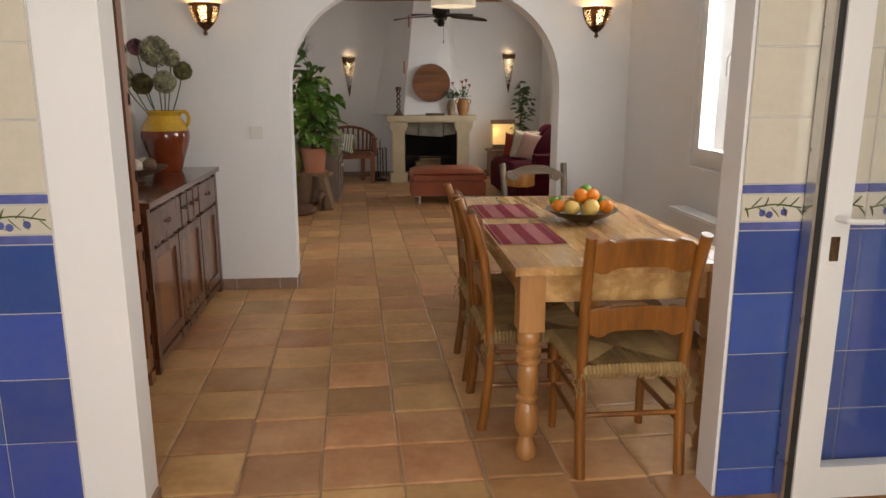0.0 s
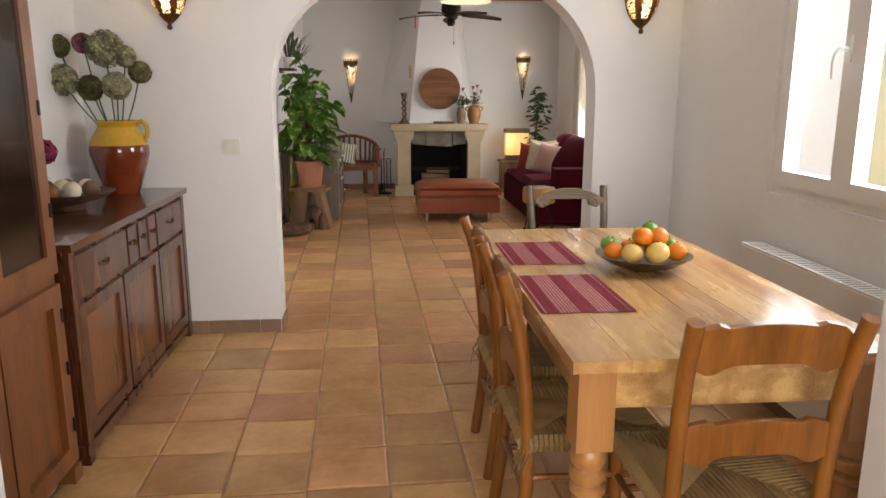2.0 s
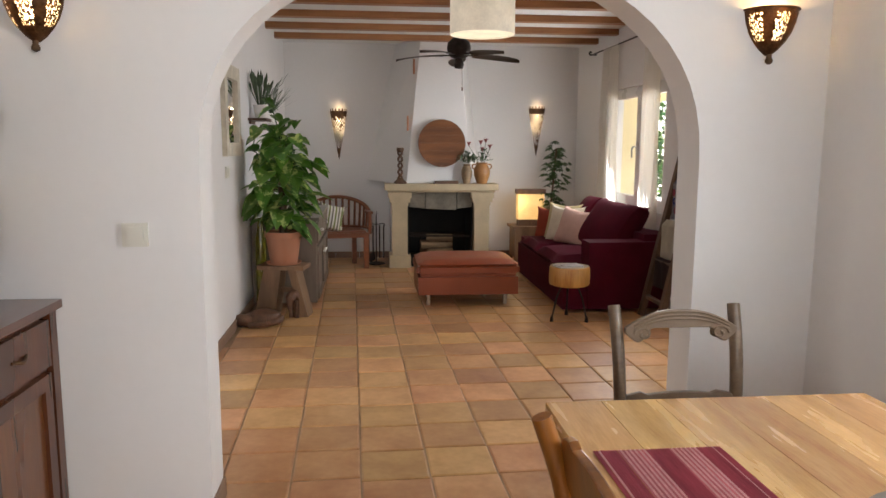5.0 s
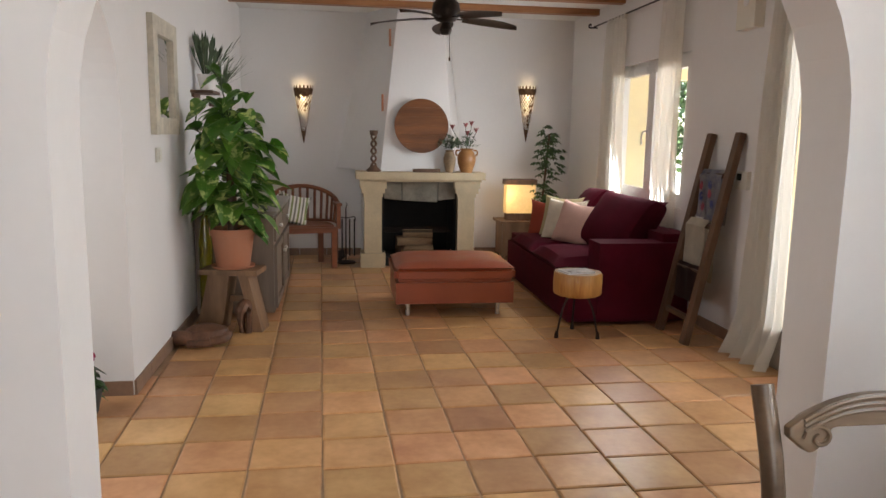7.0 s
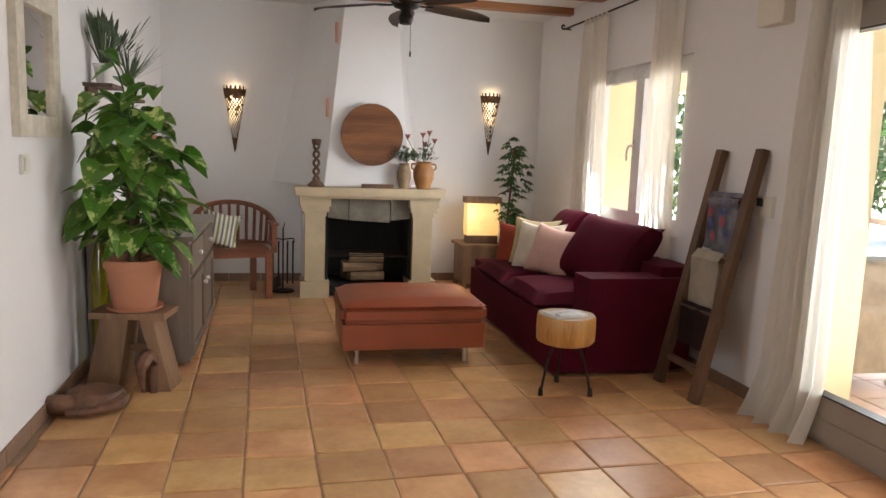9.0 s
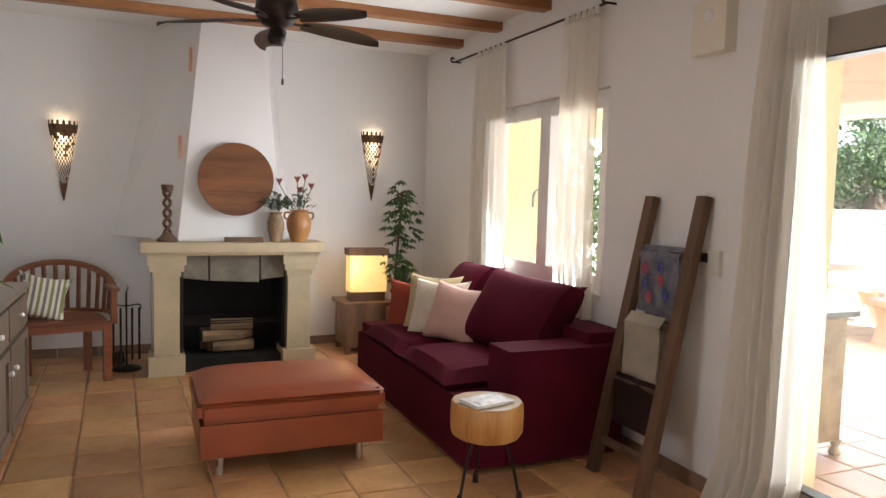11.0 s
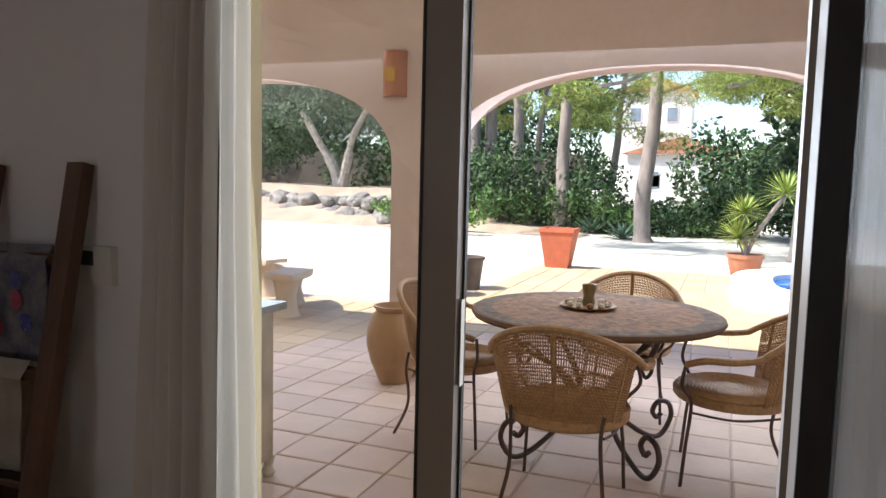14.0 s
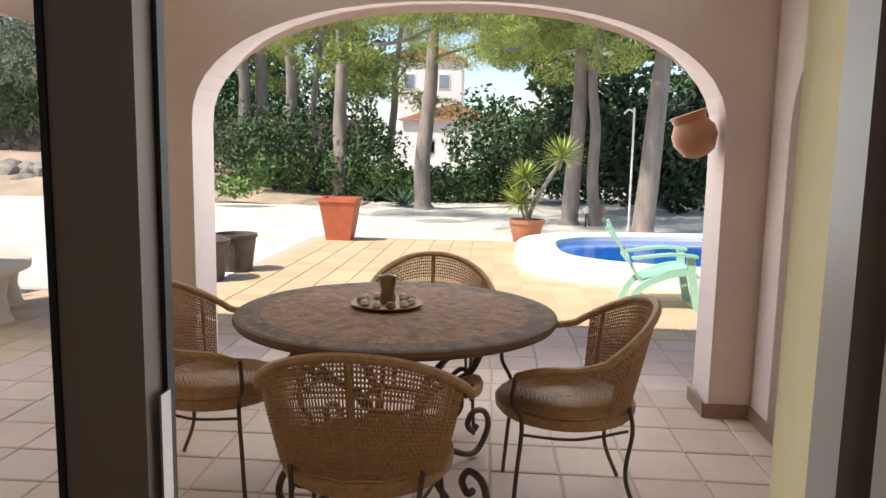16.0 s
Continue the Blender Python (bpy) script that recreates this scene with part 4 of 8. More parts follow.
# place mats of woven cloth, striped, with ribs
MAT_C = mat("pale_pink_thread", (0.74, 0.46, 0.46), 0.9, 0.1, 60, 0.5, 300)
MAT_A = mat("dusty_pink_weave", (0.56, 0.20, 0.23), 0.9, 0.15, 60, 0.5, 300, stretch=(1, 0.1, 1))
MAT_B = mat("plum_weave", (0.40, 0.085, 0.12), 0.9, 0.15, 60, 0.5, 300, stretch=(1, 0.1, 1))
for n_, (x0, x1, y0, y1) in enumerate(((1.085, 1.37, -1.685, -1.275), (1.065, 1.35, -2.295, -1.85))):
    t = thing("placemat", (x0, y0, TZ), "pink and plum striped ribbed cloth place mat on the pine table", "place mat", "striped mats on the table")
    rib, w = 0.0052, x1 - x0
    k = 0
    for a, b, pm in ((0, 0.04, MAT_B), (0.04, 0.058, MAT_C), (0.058, 0.19, MAT_B), (0.19, 0.41, (MAT_A, MAT_C)), (0.41, 0.59, MAT_B), (0.59, 0.81, (MAT_A, MAT_C)), (0.81, 0.93, MAT_B), (0.93, 0.948, MAT_C), (0.948, 1.0, MAT_B)):
        bm = bmesh.new()
        u, k = a * w, 0
        while u < b * w - 0.002:
            vs = [bm.verts.new(q) for q in ((u, 0, 0.0012), (u + rib / 2, 0, 0.0042), (u + rib, 0, 0.0012), (u + rib, y1 - y0, 0.0012), (u + rib / 2, y1 - y0, 0.0042), (u, y1 - y0, 0.0012))]
            for f in (bm.faces.new((vs[0], vs[1], vs[4], vs[5])), bm.faces.new((vs[1], vs[2], vs[3], vs[4]))):
                f.material_index = k % 2 if type(pm) is tuple else 0
            u, k = u + rib, k + 1
        part("stripe", bm, pm, t)

# fruit
def fruit(name, p, r, material, label, cat, squash=0.95, group=""):
    t = thing(name, p, label, cat, group)
    bm = bmesh.new()
    pr = [(r * math.sin(math.pi * k / 12) * (1 - 0.04 * math.cos(math.pi * k / 6)), -r * squash * math.cos(math.pi * k / 12)) for k in range(13)]
    lathe(bm, pr, 18)
    bmesh.ops.rotate(bm, verts=bm.verts, cent=(0, 0, 0), matrix=Euler((rnd.uniform(-0.8, 0.8), rnd.uniform(-0.8, 0.8), 0)).to_matrix())
    part("skin", bm, material, t, smooth=True)
    part("stalk", L([(0.004, r * squash * 0.95), (0.003, r * squash + 0.004)], 6), LEAF2, t)


ORANGE = mat("orange_peel", (0.72, 0.20, 0.01), 0.4, 0.1, 12, 0.35, 200)
LIME = mat("lime_peel", (0.11, 0.26, 0.02), 0.35, 0.2, 12, 0.3, 160)
LEMON = mat("lemon_peel", (0.75, 0.62, 0.05), 0.4, 0.1, 12, 0.3, 160)
PALE = mat("pale_peel", (0.78, 0.52, 0.14), 0.4, 0.12, 12, 0.25, 160)
BX, BY = 1.558, -1.77
t = thing("fruit_bowl", (BX, BY, TZ), "shallow dark wooden bowl heaped with citrus fruit", "bowl")
part("bowl", L([(0.06, 0), (0.065, 0.006), (0.12, 0.022), (0.17, 0.052), (0.176, 0.056), (0.165, 0.053), (0.11, 0.03), (0.04, 0.018), (0.0, 0.017)], 32), mat("olive_bowl", (0.09, 0.055, 0.02), 0.35, 0.25, 8, 0.1, 60, coat=0.3), t, smooth=True)
for p, r, m_, nm in (((-0.12, -0.02, 0.075), 0.034, ORANGE, "orange"), ((-0.07, -0.075, 0.075), 0.036, PALE, "lemon"), ((0.015, -0.095, 0.078), 0.041, PALE, "lemon"), ((0.10, -0.06, 0.075), 0.035, ORANGE, "orange"),
                     ((-0.045, 0.03, 0.07), 0.036, ORANGE, "orange"), ((0.04, 0.0, 0.075), 0.037, ORANGE, "orange"), ((-0.10, 0.055, 0.08), 0.029, LIME, "lime"), ((0.105, 0.03, 0.08), 0.030, LIME, "lime"),
                     ((-0.02, -0.045, 0.128), 0.035, ORANGE, "orange"), ((0.035, -0.045, 0.13), 0.034, ORANGE, "orange"), ((0.0, 0.02, 0.118), 0.038, LEMON, "lemon"), ((0.01, -0.02, 0.148), 0.031, LIME, "lime"), ((0.06, 0.06, 0.09), 0.03, LIME, "lime"), ((-0.13, 0.02, 0.09), 0.026, LIME, "lime")):
    fruit(nm, (BX + p[0], BY + p[1], TZ + p[2]), r, m_, {"orange": "ripe orange heaped in the shallow wooden bowl", "lime": "green lime heaped in the shallow wooden bowl", "lemon": "pale yellow citrus heaped in the shallow wooden bowl"}[nm], "fruit", group="fruit in the bowl")

# sideboard things
ST = 0.888
t = thing("earthenware_vase", (-0.80, -0.21, ST), "yellow-rimmed red-brown glazed jug of dried flowers on the sideboard", "vase")
part("lower_body", L([(0.085, 0), (0.09, 0.01), (0.105, 0.06), (0.135, 0.15), (0.152, 0.215), (0.151, 0.25), (0.146, 0.262)], 36), GLAZE_R, t, smooth=True)
part("upper_body", L([(0.147, 0.262), (0.135, 0.30), (0.112, 0.335), (0.10, 0.355), (0.104, 0.372), (0.115, 0.384), (0.112, 0.389), (0.095, 0.38), (0.09, 0.34), (0.02, 0.33)], 36), GLAZE_Y, t, smooth=True)
part("handle", T((smooth_path([(0.10, -0.01, 0.365), (0.135, -0.02, 0.385), (0.158, -0.02, 0.355), (0.155, -0.02, 0.31), (0.135, -0.01, 0.285)]), 0.011)), GLAZE_Y, t, smooth=True)
DRYG = mat("dried_hydrangea", (0.34, 0.32, 0.19), 0.95, 0.4, 20, 0.3, 80, island=0.35)
DRYB = mat("dried_olive_head", (0.17, 0.15, 0.06), 0.95, 0.4, 20, 0.3, 80, island=0.35)
DRYP = mat("dried_pink_head", (0.34, 0.14, 0.18), 0.95, 0.4, 20, 0.3, 80, island=0.35)
for (dx, dy, dz), r, dm in (((-0.02, -0.02, 0.76), 0.098, DRYG), ((0.14, 0.0, 0.64), 0.058, DRYB), ((0.045, -0.09, 0.57), 0.072, DRYG), ((-0.25, -0.04, 0.77), 0.060, DRYB), ((-0.15, 0.03, 0.79), 0.052, DRYP),
                            ((-0.23, -0.08, 0.60), 0.082, DRYG), ((-0.12, 0.0, 0.56), 0.068, DRYB), ((0.08, -0.03, 0.72), 0.055, DRYG)):
    f = thing("dried_flower", (-0.80, -0.21, ST), "dried round flower head on a long stem in the glazed jug", "dried flower", "dried flowers in the jug")
    bm = bmesh.new()
    petals(bm, (dx, dy, dz), r, 760, 0.011, int(dz * 100), -1)
    lathe(bm, [(0.0, -r * 0.85), (r * 0.7, -r * 0.5), (r * 0.85, 0), (r * 0.7, r * 0.5), (0, r * 0.85)], 12, (dx, dy, dz))
    part("flower_head", bm, dm, f)
    part("stem", T((smooth_path([(dx * 0.3, dy * 0.3, 0.34), (dx * 0.7, dy * 0.7, 0.34 + (dz - 0.34) * 0.5), (dx, dy, dz)]), 0.004), seg=6), LEAF3, f)
t = thing("wooden_bowl", (-0.86, -0.78, ST), "dark oval wooden bowl of woven balls on the sideboard", "bowl")
part("bowl", L([(0.07, 0), (0.08, 0.014), (0.06, 0.024), (0.16, 0.052), (0.205, 0.078), (0.21, 0.083), (0.19, 0.074), (0.12, 0.05), (0.0, 0.04)], 32), OLDW, t, smooth=True)
for i, (dx, dy, r, c) in enumerate(((-0.09, -0.07, 0.04, CREAM), (-0.02, -0.12, 0.038, DISCW), (0.05, -0.07, 0.042, CREAM), (0.11, 0.0, 0.04, OLDW), (0.06, 0.08, 0.038, CREAM), (-0.03, 0.03, 0.042, CREAM), (-0.11, 0.04, 0.038, OLDW), (-0.04, 0.11, 0.036, DISCW))):
    f = thing("decorative_ball", (-0.86 + dx, -0.78 + dy, ST + 0.095), "woven decorative ball in the dark wooden bowl", "ball", "balls in the wooden bowl")
    bm = bmesh.new()
    lathe(bm, [(r * math.sin(math.pi * k / 10), -r * math.cos(math.pi * k / 10)) for k in range(11)], 16)
    part("ball", bm, c, f, smooth=True)
t = thing("flower_vase", (-0.90, -1.22, ST), "slim glass vase of magenta peonies on the sideboard", "vase")
part("vase", L([(0.04, 0), (0.045, 0.02), (0.03, 0.1), (0.035, 0.18)], 20), GREENP, t, smooth=True)
for i, (dx, dy, dz, r) in enumerate(((0.04, 0.1, 0.38, 0.05), (0.08, 0.16, 0.29, 0.048), (0.0, 0.06, 0.30, 0.05), (-0.03, 0.0, 0.42, 0.05), (0.05, 0.02, 0.24, 0.045))):
    bm = bmesh.new()
    petals(bm, (dx, dy, dz), r, 120, 0.022, i, -1)
    petals(bm, (dx, dy, dz), r * 0.6, 80, 0.02, i + 9, -1)
    part("peony", bm, MAGENTA, t)
    part("stem", T(([(0, 0, 0.1), (dx * 0.6, dy * 0.6, dz * 0.6), (dx, dy, dz)], 0.003), seg=6), LEAF2, t)
bm = bmesh.new()
for i in range(14):
    a = rnd.uniform(0, 6.3)
    blade(bm, (0.02, 0.05, 0.2), (0.02 + 0.13 * math.cos(a), 0.08 + 0.13 * math.sin(a), rnd.uniform(0.12, 0.34)), 0.035, 0.03)
part("leaves", bm, LEAF2, t, kind="stuff")

t = thing("wall_mirror", (-1.05, 0, 0), "mirror in a reddish wooden frame above the sideboard", "mirror")
bm = bmesh.new()
frame_rect(bm, 0.0, 0.03, -1.45, -0.60, 1.30, 2.15, 0.065)
part("frame", bm, CABW, t, edge=0.008)
mm = bpy.data.materials.new("mirror_glass")
mm.use_nodes = True
mm.node_tree.nodes["Principled BSDF"].inputs["Metallic"].default_value = 1
mm.node_tree.nodes["Principled BSDF"].inputs["Roughness"].default_value = 0.02
mm.node_tree.nodes["Principled BSDF"].inputs["Base Color"].default_value = (0.85, 0.85, 0.85, 1)
part("mirror_glass", B((0.004, 0.012, -1.385, -0.665, 1.365, 2.085)), mm, t)

# ---- small things of the living room ----
def fan():
    t = thing("ceiling_fan", (1.40, 3.92, 2.22), "dark brown ceiling fan with palm-leaf shaped blades", "ceiling fan")
    part("rod", L([(0.012, 0.2), (0.012, 0.42)], 10), IRON, t, smooth=True)
    part("canopy", L([(0.015, 0.40), (0.06, 0.45), (0.065, 0.484)], 20), IRON, t, smooth=True)
    part("motor", L([(0.03, 0.0), (0.075, 0.015), (0.10, 0.05), (0.108, 0.09), (0.10, 0.14), (0.06, 0.18), (0.02, 0.21)], 28), IRON, t, smooth=True)
    part("switch_cup", L([(0.0, -0.09), (0.035, -0.085), (0.048, -0.05), (0.03, 0.0)], 20), IRON, t, smooth=True)
    part("pull_chain", T(([(0.03, 0, -0.07), (0.032, 0, -0.25)], 0.0018), ([(0.032, 0, -0.25), (0.032, 0, -0.28)], 0.006)), BRONZE, t)
    BL = wood("fan_blade_wood", (0.035, 0.02, 0.013), (0.075, 0.045, 0.03), 0.45, "x", 14)
    for k in range(5):
        bm = bmesh.new()
        rows = []
        n = 14
        for i in range(n + 1):
            u = i / n
            x = 0.14 + 0.46 * u
            w = 0.085 * (math.sin(math.pi * (0.06 + 0.94 * u)) ** 0.55) if u < 1 else 0.004
            rows.append([bm.verts.new((x, s * w, 0.03 - 0.03 * (u ** 2) + 0.012 * (1 - abs(s)) - 0.02 * s * (0.6))) for s in (-1, -0.5, 0, 0.5, 1)])
        for a, b in zip(rows, rows[1:]):
            for i in range(4):
                bm.faces.new((a[i], b[i], b[i + 1], a[i + 1]))
        bmesh.ops.solidify(bm, geom=bm.faces[:], thickness=0.006)
        bmesh.ops.rotate(bm, verts=bm.verts, cent=(0, 0, 0), matrix=Matrix.Rotation(radians(14 + 72 * k), 3, "Z"))
        b = part("blade", bm, BL, t, smooth=True)
        bm = B((0.07, 0.18, -0.014, 0.014, 0.028, 0.036))
        bmesh.ops.rotate(bm, verts=bm.verts, cent=(0, 0, 0), matrix=Matrix.Rotation(radians(14 + 72 * k), 3, "Z"))
        part("blade_arm", bm, IRON, b)


fan()
t = thing("pendant_lamp", (1.385, 2.42, 2.21), "cream drum pendant lamp hanging from the beams", "pendant lamp")
bm = bmesh.new()
lathe(bm, [(0.225, 0), (0.225, 0.27)], 40)
bmesh.ops.delete(bm, geom=[f for f in bm.faces if len(f.verts) > 4], context="FACES_ONLY")
bmesh.ops.solidify(bm, geom=bm.faces[:], thickness=0.003)
part("drum_shade", bm, DRUM, t, smooth=True)
part("diffuser", L([(0.22, 0.012), (0.22, 0.016)], 40), glow("lit_diffuser", (1, 0.85, 0.62), 0.14), t)
part("cord", T(([(0, 0, 0.016), (0, 0, 0.494)], 0.003), seg=6), IRON, t)

t = thing("round_board", (1.44, 5.905, 1.475), "round dark wooden board of planks leaning on the chimney breast", "wooden board")
PLK = 6
for k in range(PLK):
    z0, z1 = -0.28 + 0.56 * k / PLK + 0.0008, -0.28 + 0.56 * (k + 1) / PLK - 0.0008
    pts_l, pts_r = [], []
    for i in range(9):
        z = z0 + (z1 - z0) * i / 8
        x = math.sqrt(max(0.0, 0.281 ** 2 - z * z))
        pts_l.append((-x, z)), pts_r.append((x, z))
    part("plank", P(pts_r + pts_l[::-1], 0.02, "y", -0.012), DISCW, t, edge=0.0)
t.rotation_euler = (radians(-8), 0, 0)
part("rim", L([(0.272, -0.004), (0.281, -0.002), (0.281, 0.002), (0.272, 0.004)], 56, m=Matrix.Rotation(radians(90), 4, "X") @ Matrix.Translation((0, 0, 0))), OLDW, t)

t = thing("carved_candlestick", (0.945, 5.87, 1.0), "twisted carved dark wood candlestick on the stone mantel", "candlestick")
part("base", L([(0.075, 0), (0.078, 0.015), (0.04, 0.05), (0.03, 0.07)], 20), OLDW, t, smooth=True)
bm = bmesh.new()
for ph in (0, math.pi):
    tube(bm, [(0.024 * math.cos(ph + k * 0.55), 0.024 * math.sin(ph + k * 0.55), 0.06 + k * 0.0132) for k in range(24)], 0.012, 8)
part("twisted_stem", bm, OLDW, t, smooth=True)
part("cup", L([(0.03, 0.365), (0.04, 0.38), (0.043, 0.41), (0.04, 0.42), (0.02, 0.418)], 18), OLDW, t, smooth=True)
t = thing("wooden_tray", (1.49, 5.82, 1.0), "small dark carved wooden box on the stone mantel", "box")
part("box", B((-0.14, 0.14, -0.04, 0.05, 0, 0.035)), OLDW, t, edge=0.004)
JAR = mat("honey_earthenware", (0.34, 0.17, 0.06), 0.4, 0.3, 8, 0.2, 50, second=(0.22, 0.085, 0.025))
JAR2 = mat("pale_earthenware", (0.34, 0.23, 0.13), 0.6, 0.25, 8, 0.2, 50)
for x, h, r, jm, lab in ((1.735, 0.23, 0.065, JAR2, "slim pale earthenware jar of eucalyptus on the mantel"), (1.915, 0.25, 0.098, JAR, "honey-brown earthenware jar of protea flowers on the mantel")):
    t = thing("earthenware_jar", (x, 5.86, 1.0), lab, "jar")
    part("jar", L([(r * 0.6, 0), (r * 0.68, 0.02), (r * 0.95, h * 0.4), (r, h * 0.62), (r * 0.8, h * 0.84), (r * 0.62, h * 0.92), (r * 0.75, h), (r * 0.6, h * 0.98), (r * 0.4, h * 0.9)], 24), jm, t, smooth=True)
    if r > 0.08:
        for s in (-1, 1):
            part("handle", T((smooth_path([(s * r * 0.7, 0, h * 0.92), (s * r * 1.1, 0, h * 0.9), (s * r * 1.15, 0, h * 0.76), (s * r * 0.93, 0, h * 0.7)]), 0.008)), jm, t, smooth=True)
    bm = bmesh.new()
    for i in range(150 if r < 0.08 else 120):
        a, u = rnd.uniform(0, 6.3), rnd.uniform(0.1, 1)
        c = Vector((0.13 * u * math.cos(a), 0.09 * u * math.sin(a) - 0.02, h + 0.02 + 0.13 * rnd.random() * (1.3 - u)))
        blade(bm, c, c + Vector((rnd.uniform(-1, 1), rnd.uniform(-1, 1), rnd.uniform(-0.3, 0.8))).normalized() * 0.05, 0.022, 0.0, n=2)
    part("foliage", bm, LEAF3, t, kind="stuff")
    if r > 0.08:
        PROT = mat("protea_pink", (0.40, 0.13, 0.11), 0.8, 0.3, 20, 0.2, 90, island=0.3)
        for i, (dx, dz) in enumerate(((-0.02, 0.24), (-0.16, 0.22), (0.04, 0.26), (0.09, 0.19), (0.0, 0.16))):
            bm = bmesh.new()
            for k in range(26):
                a = k * 2.4
                blade(bm, (dx, -0.02, h + dz - 0.03), (dx + 0.03 * math.cos(a), -0.02 + 0.03 * math.sin(a), h + dz + 0.025), 0.014, 0, n=2)
            part("protea", bm, PROT, t)
            part("stem", T(([(dx * 0.2, 0, h * 0.9), (dx, -0.02, h + dz - 0.02)], 0.003), seg=5), LEAF2, t)


def cone_sconce(x, top):
    t = thing("wall_sconce", (x, FY, top - 0.63), "tall pierced bronze cone wall lamp, lit from inside", "wall lamp", "pierced cone lamps beside the chimney")
    bm = bmesh.new()
    rows, seg = 26, 16
    g = []
    for i in range(rows + 1):
        u = i / rows
        r = 0.004 + 0.105 * u
        g.append([bm.verts.new((r * math.cos(math.pi * k / seg + math.pi), r * 0.75 * math.sin(math.pi * k / seg + math.pi) - 0.004, 0.60 * u)) for k in range(seg + 1)])
    for i in range(rows):
        for k in range(seg):
            if 5 < i < 23 and (i + k) % 2 == 0 and rnd.random() < 0.86 and 0 < k < seg - 1:
                continue
            bm.faces.new((g[i][k], g[i][k + 1], g[i + 1][k + 1], g[i + 1][k]))
    for k in range(0, seg):
        a = [Vector(g[rows][k].co), Vector(g[rows][k + 1].co)]
        m_ = (a[0] + a[1]) / 2
        if k % 2 == 0:
            v = [bm.verts.new(q) for q in (a[0], a[1], a[1] + Vector((0, 0, 0.022)), m_ + Vector((0, 0, 0.034)), a[0] + Vector((0, 0, 0.022)))]
            bm.faces.new(v)
    part("pierced_cone", bm, BRONZE, t)
    part("bulb", L([(0.004, 0), (0.018, 0.02), (0.02, 0.045), (0.008, 0.075)], 12, (0, -0.035, 0.46)), glow("candle_bulb", (1, 0.72, 0.38), 1.5), t, smooth=True)
    bulb("cone_bulb", (x, FY - 0.05, top - 0.02), 0.05, (1, 0.72, 0.4), 0.015)
    bulb("cone_bulb_low", (x, FY - 0.045, top - 0.25), 0.06, (1, 0.72, 0.4), 0.015)


cone_sconce(0.20, 1.90)
cone_sconce(2.745, 1.955)
for p in ((1.125, 5.98, 2.28), (1.05, 5.96, 1.62)):
    t = thing("chimney_tile", p, "small decorated clay tile set in the chimney breast", "tile", "clay tiles in the chimney")
    part("tile", B((-0.02, 0.0, 0.0, 0.06, 0, 0.17)), POT, t, edge=0.003)

# logs in the hearth
t = thing("firewood", (1.40, 6.12, 0.1), "split firewood stacked in a basket in the black hearth", "firewood")
for i in range(9):
    x = -0.15 + 0.095 * (i % 4) + rnd.uniform(-0.01, 0.01)
    bm = L([(0.05, -0.16), (0.048, 0.16)], 7, m=pose(0 + rnd.uniform(-0.05, 0.05), x * 0.5 + 0.02, 0.055 + 0.085 * (i // 4), 0, 90, rnd.uniform(-6, 6)))
    part("log", bm, wood("split_log" if i == 0 else "split_log", (0.10, 0.06, 0.035), (0.30, 0.20, 0.11), 0.9, "x", 20) if i == 0 else bpy.data.materials["split_log"], t)

# fire irons
t = thing("fire_tool_set", (0.66, 6.12, 0), "wrought iron fire tools hanging on a stand", "fire tools")
part("base", L([(0.11, 0), (0.10, 0.015), (0.02, 0.03)], 16), IRON, t, smooth=True)
part("stand", T(([(0, 0, 0.02), (0, 0, 0.6)], 0.007), (smooth_path([(-0.1, 0, 0.46), (-0.09, 0, 0.5), (0, 0, 0.49), (0.09, 0, 0.5), (0.1, 0, 0.46)]), 0.005), ([(0.0, 0, 0.6), (0.015, 0, 0.63), (0, 0, 0.66), (-0.015, 0, 0.63), (0, 0, 0.6)], 0.004)), IRON, t, smooth=True)
for x, nm in ((-0.09, "shovel"), (-0.04, "brush"), (0.04, "tongs"), (0.09, "poker")):
    bm = T(([(x, -0.03, 0.48), (x, -0.03, 0.08)], 0.008))
    if nm == "shovel":
        box(bm, x - 0.045, x + 0.045, -0.035, -0.025, 0.03, 0.14)
    if nm == "brush":
        lathe(bm, [(0.02, 0.05), (0.03, 0.07), (0.018, 0.15)], 10, (x, -0.03, 0))
    part(nm, bm, IRON, t)


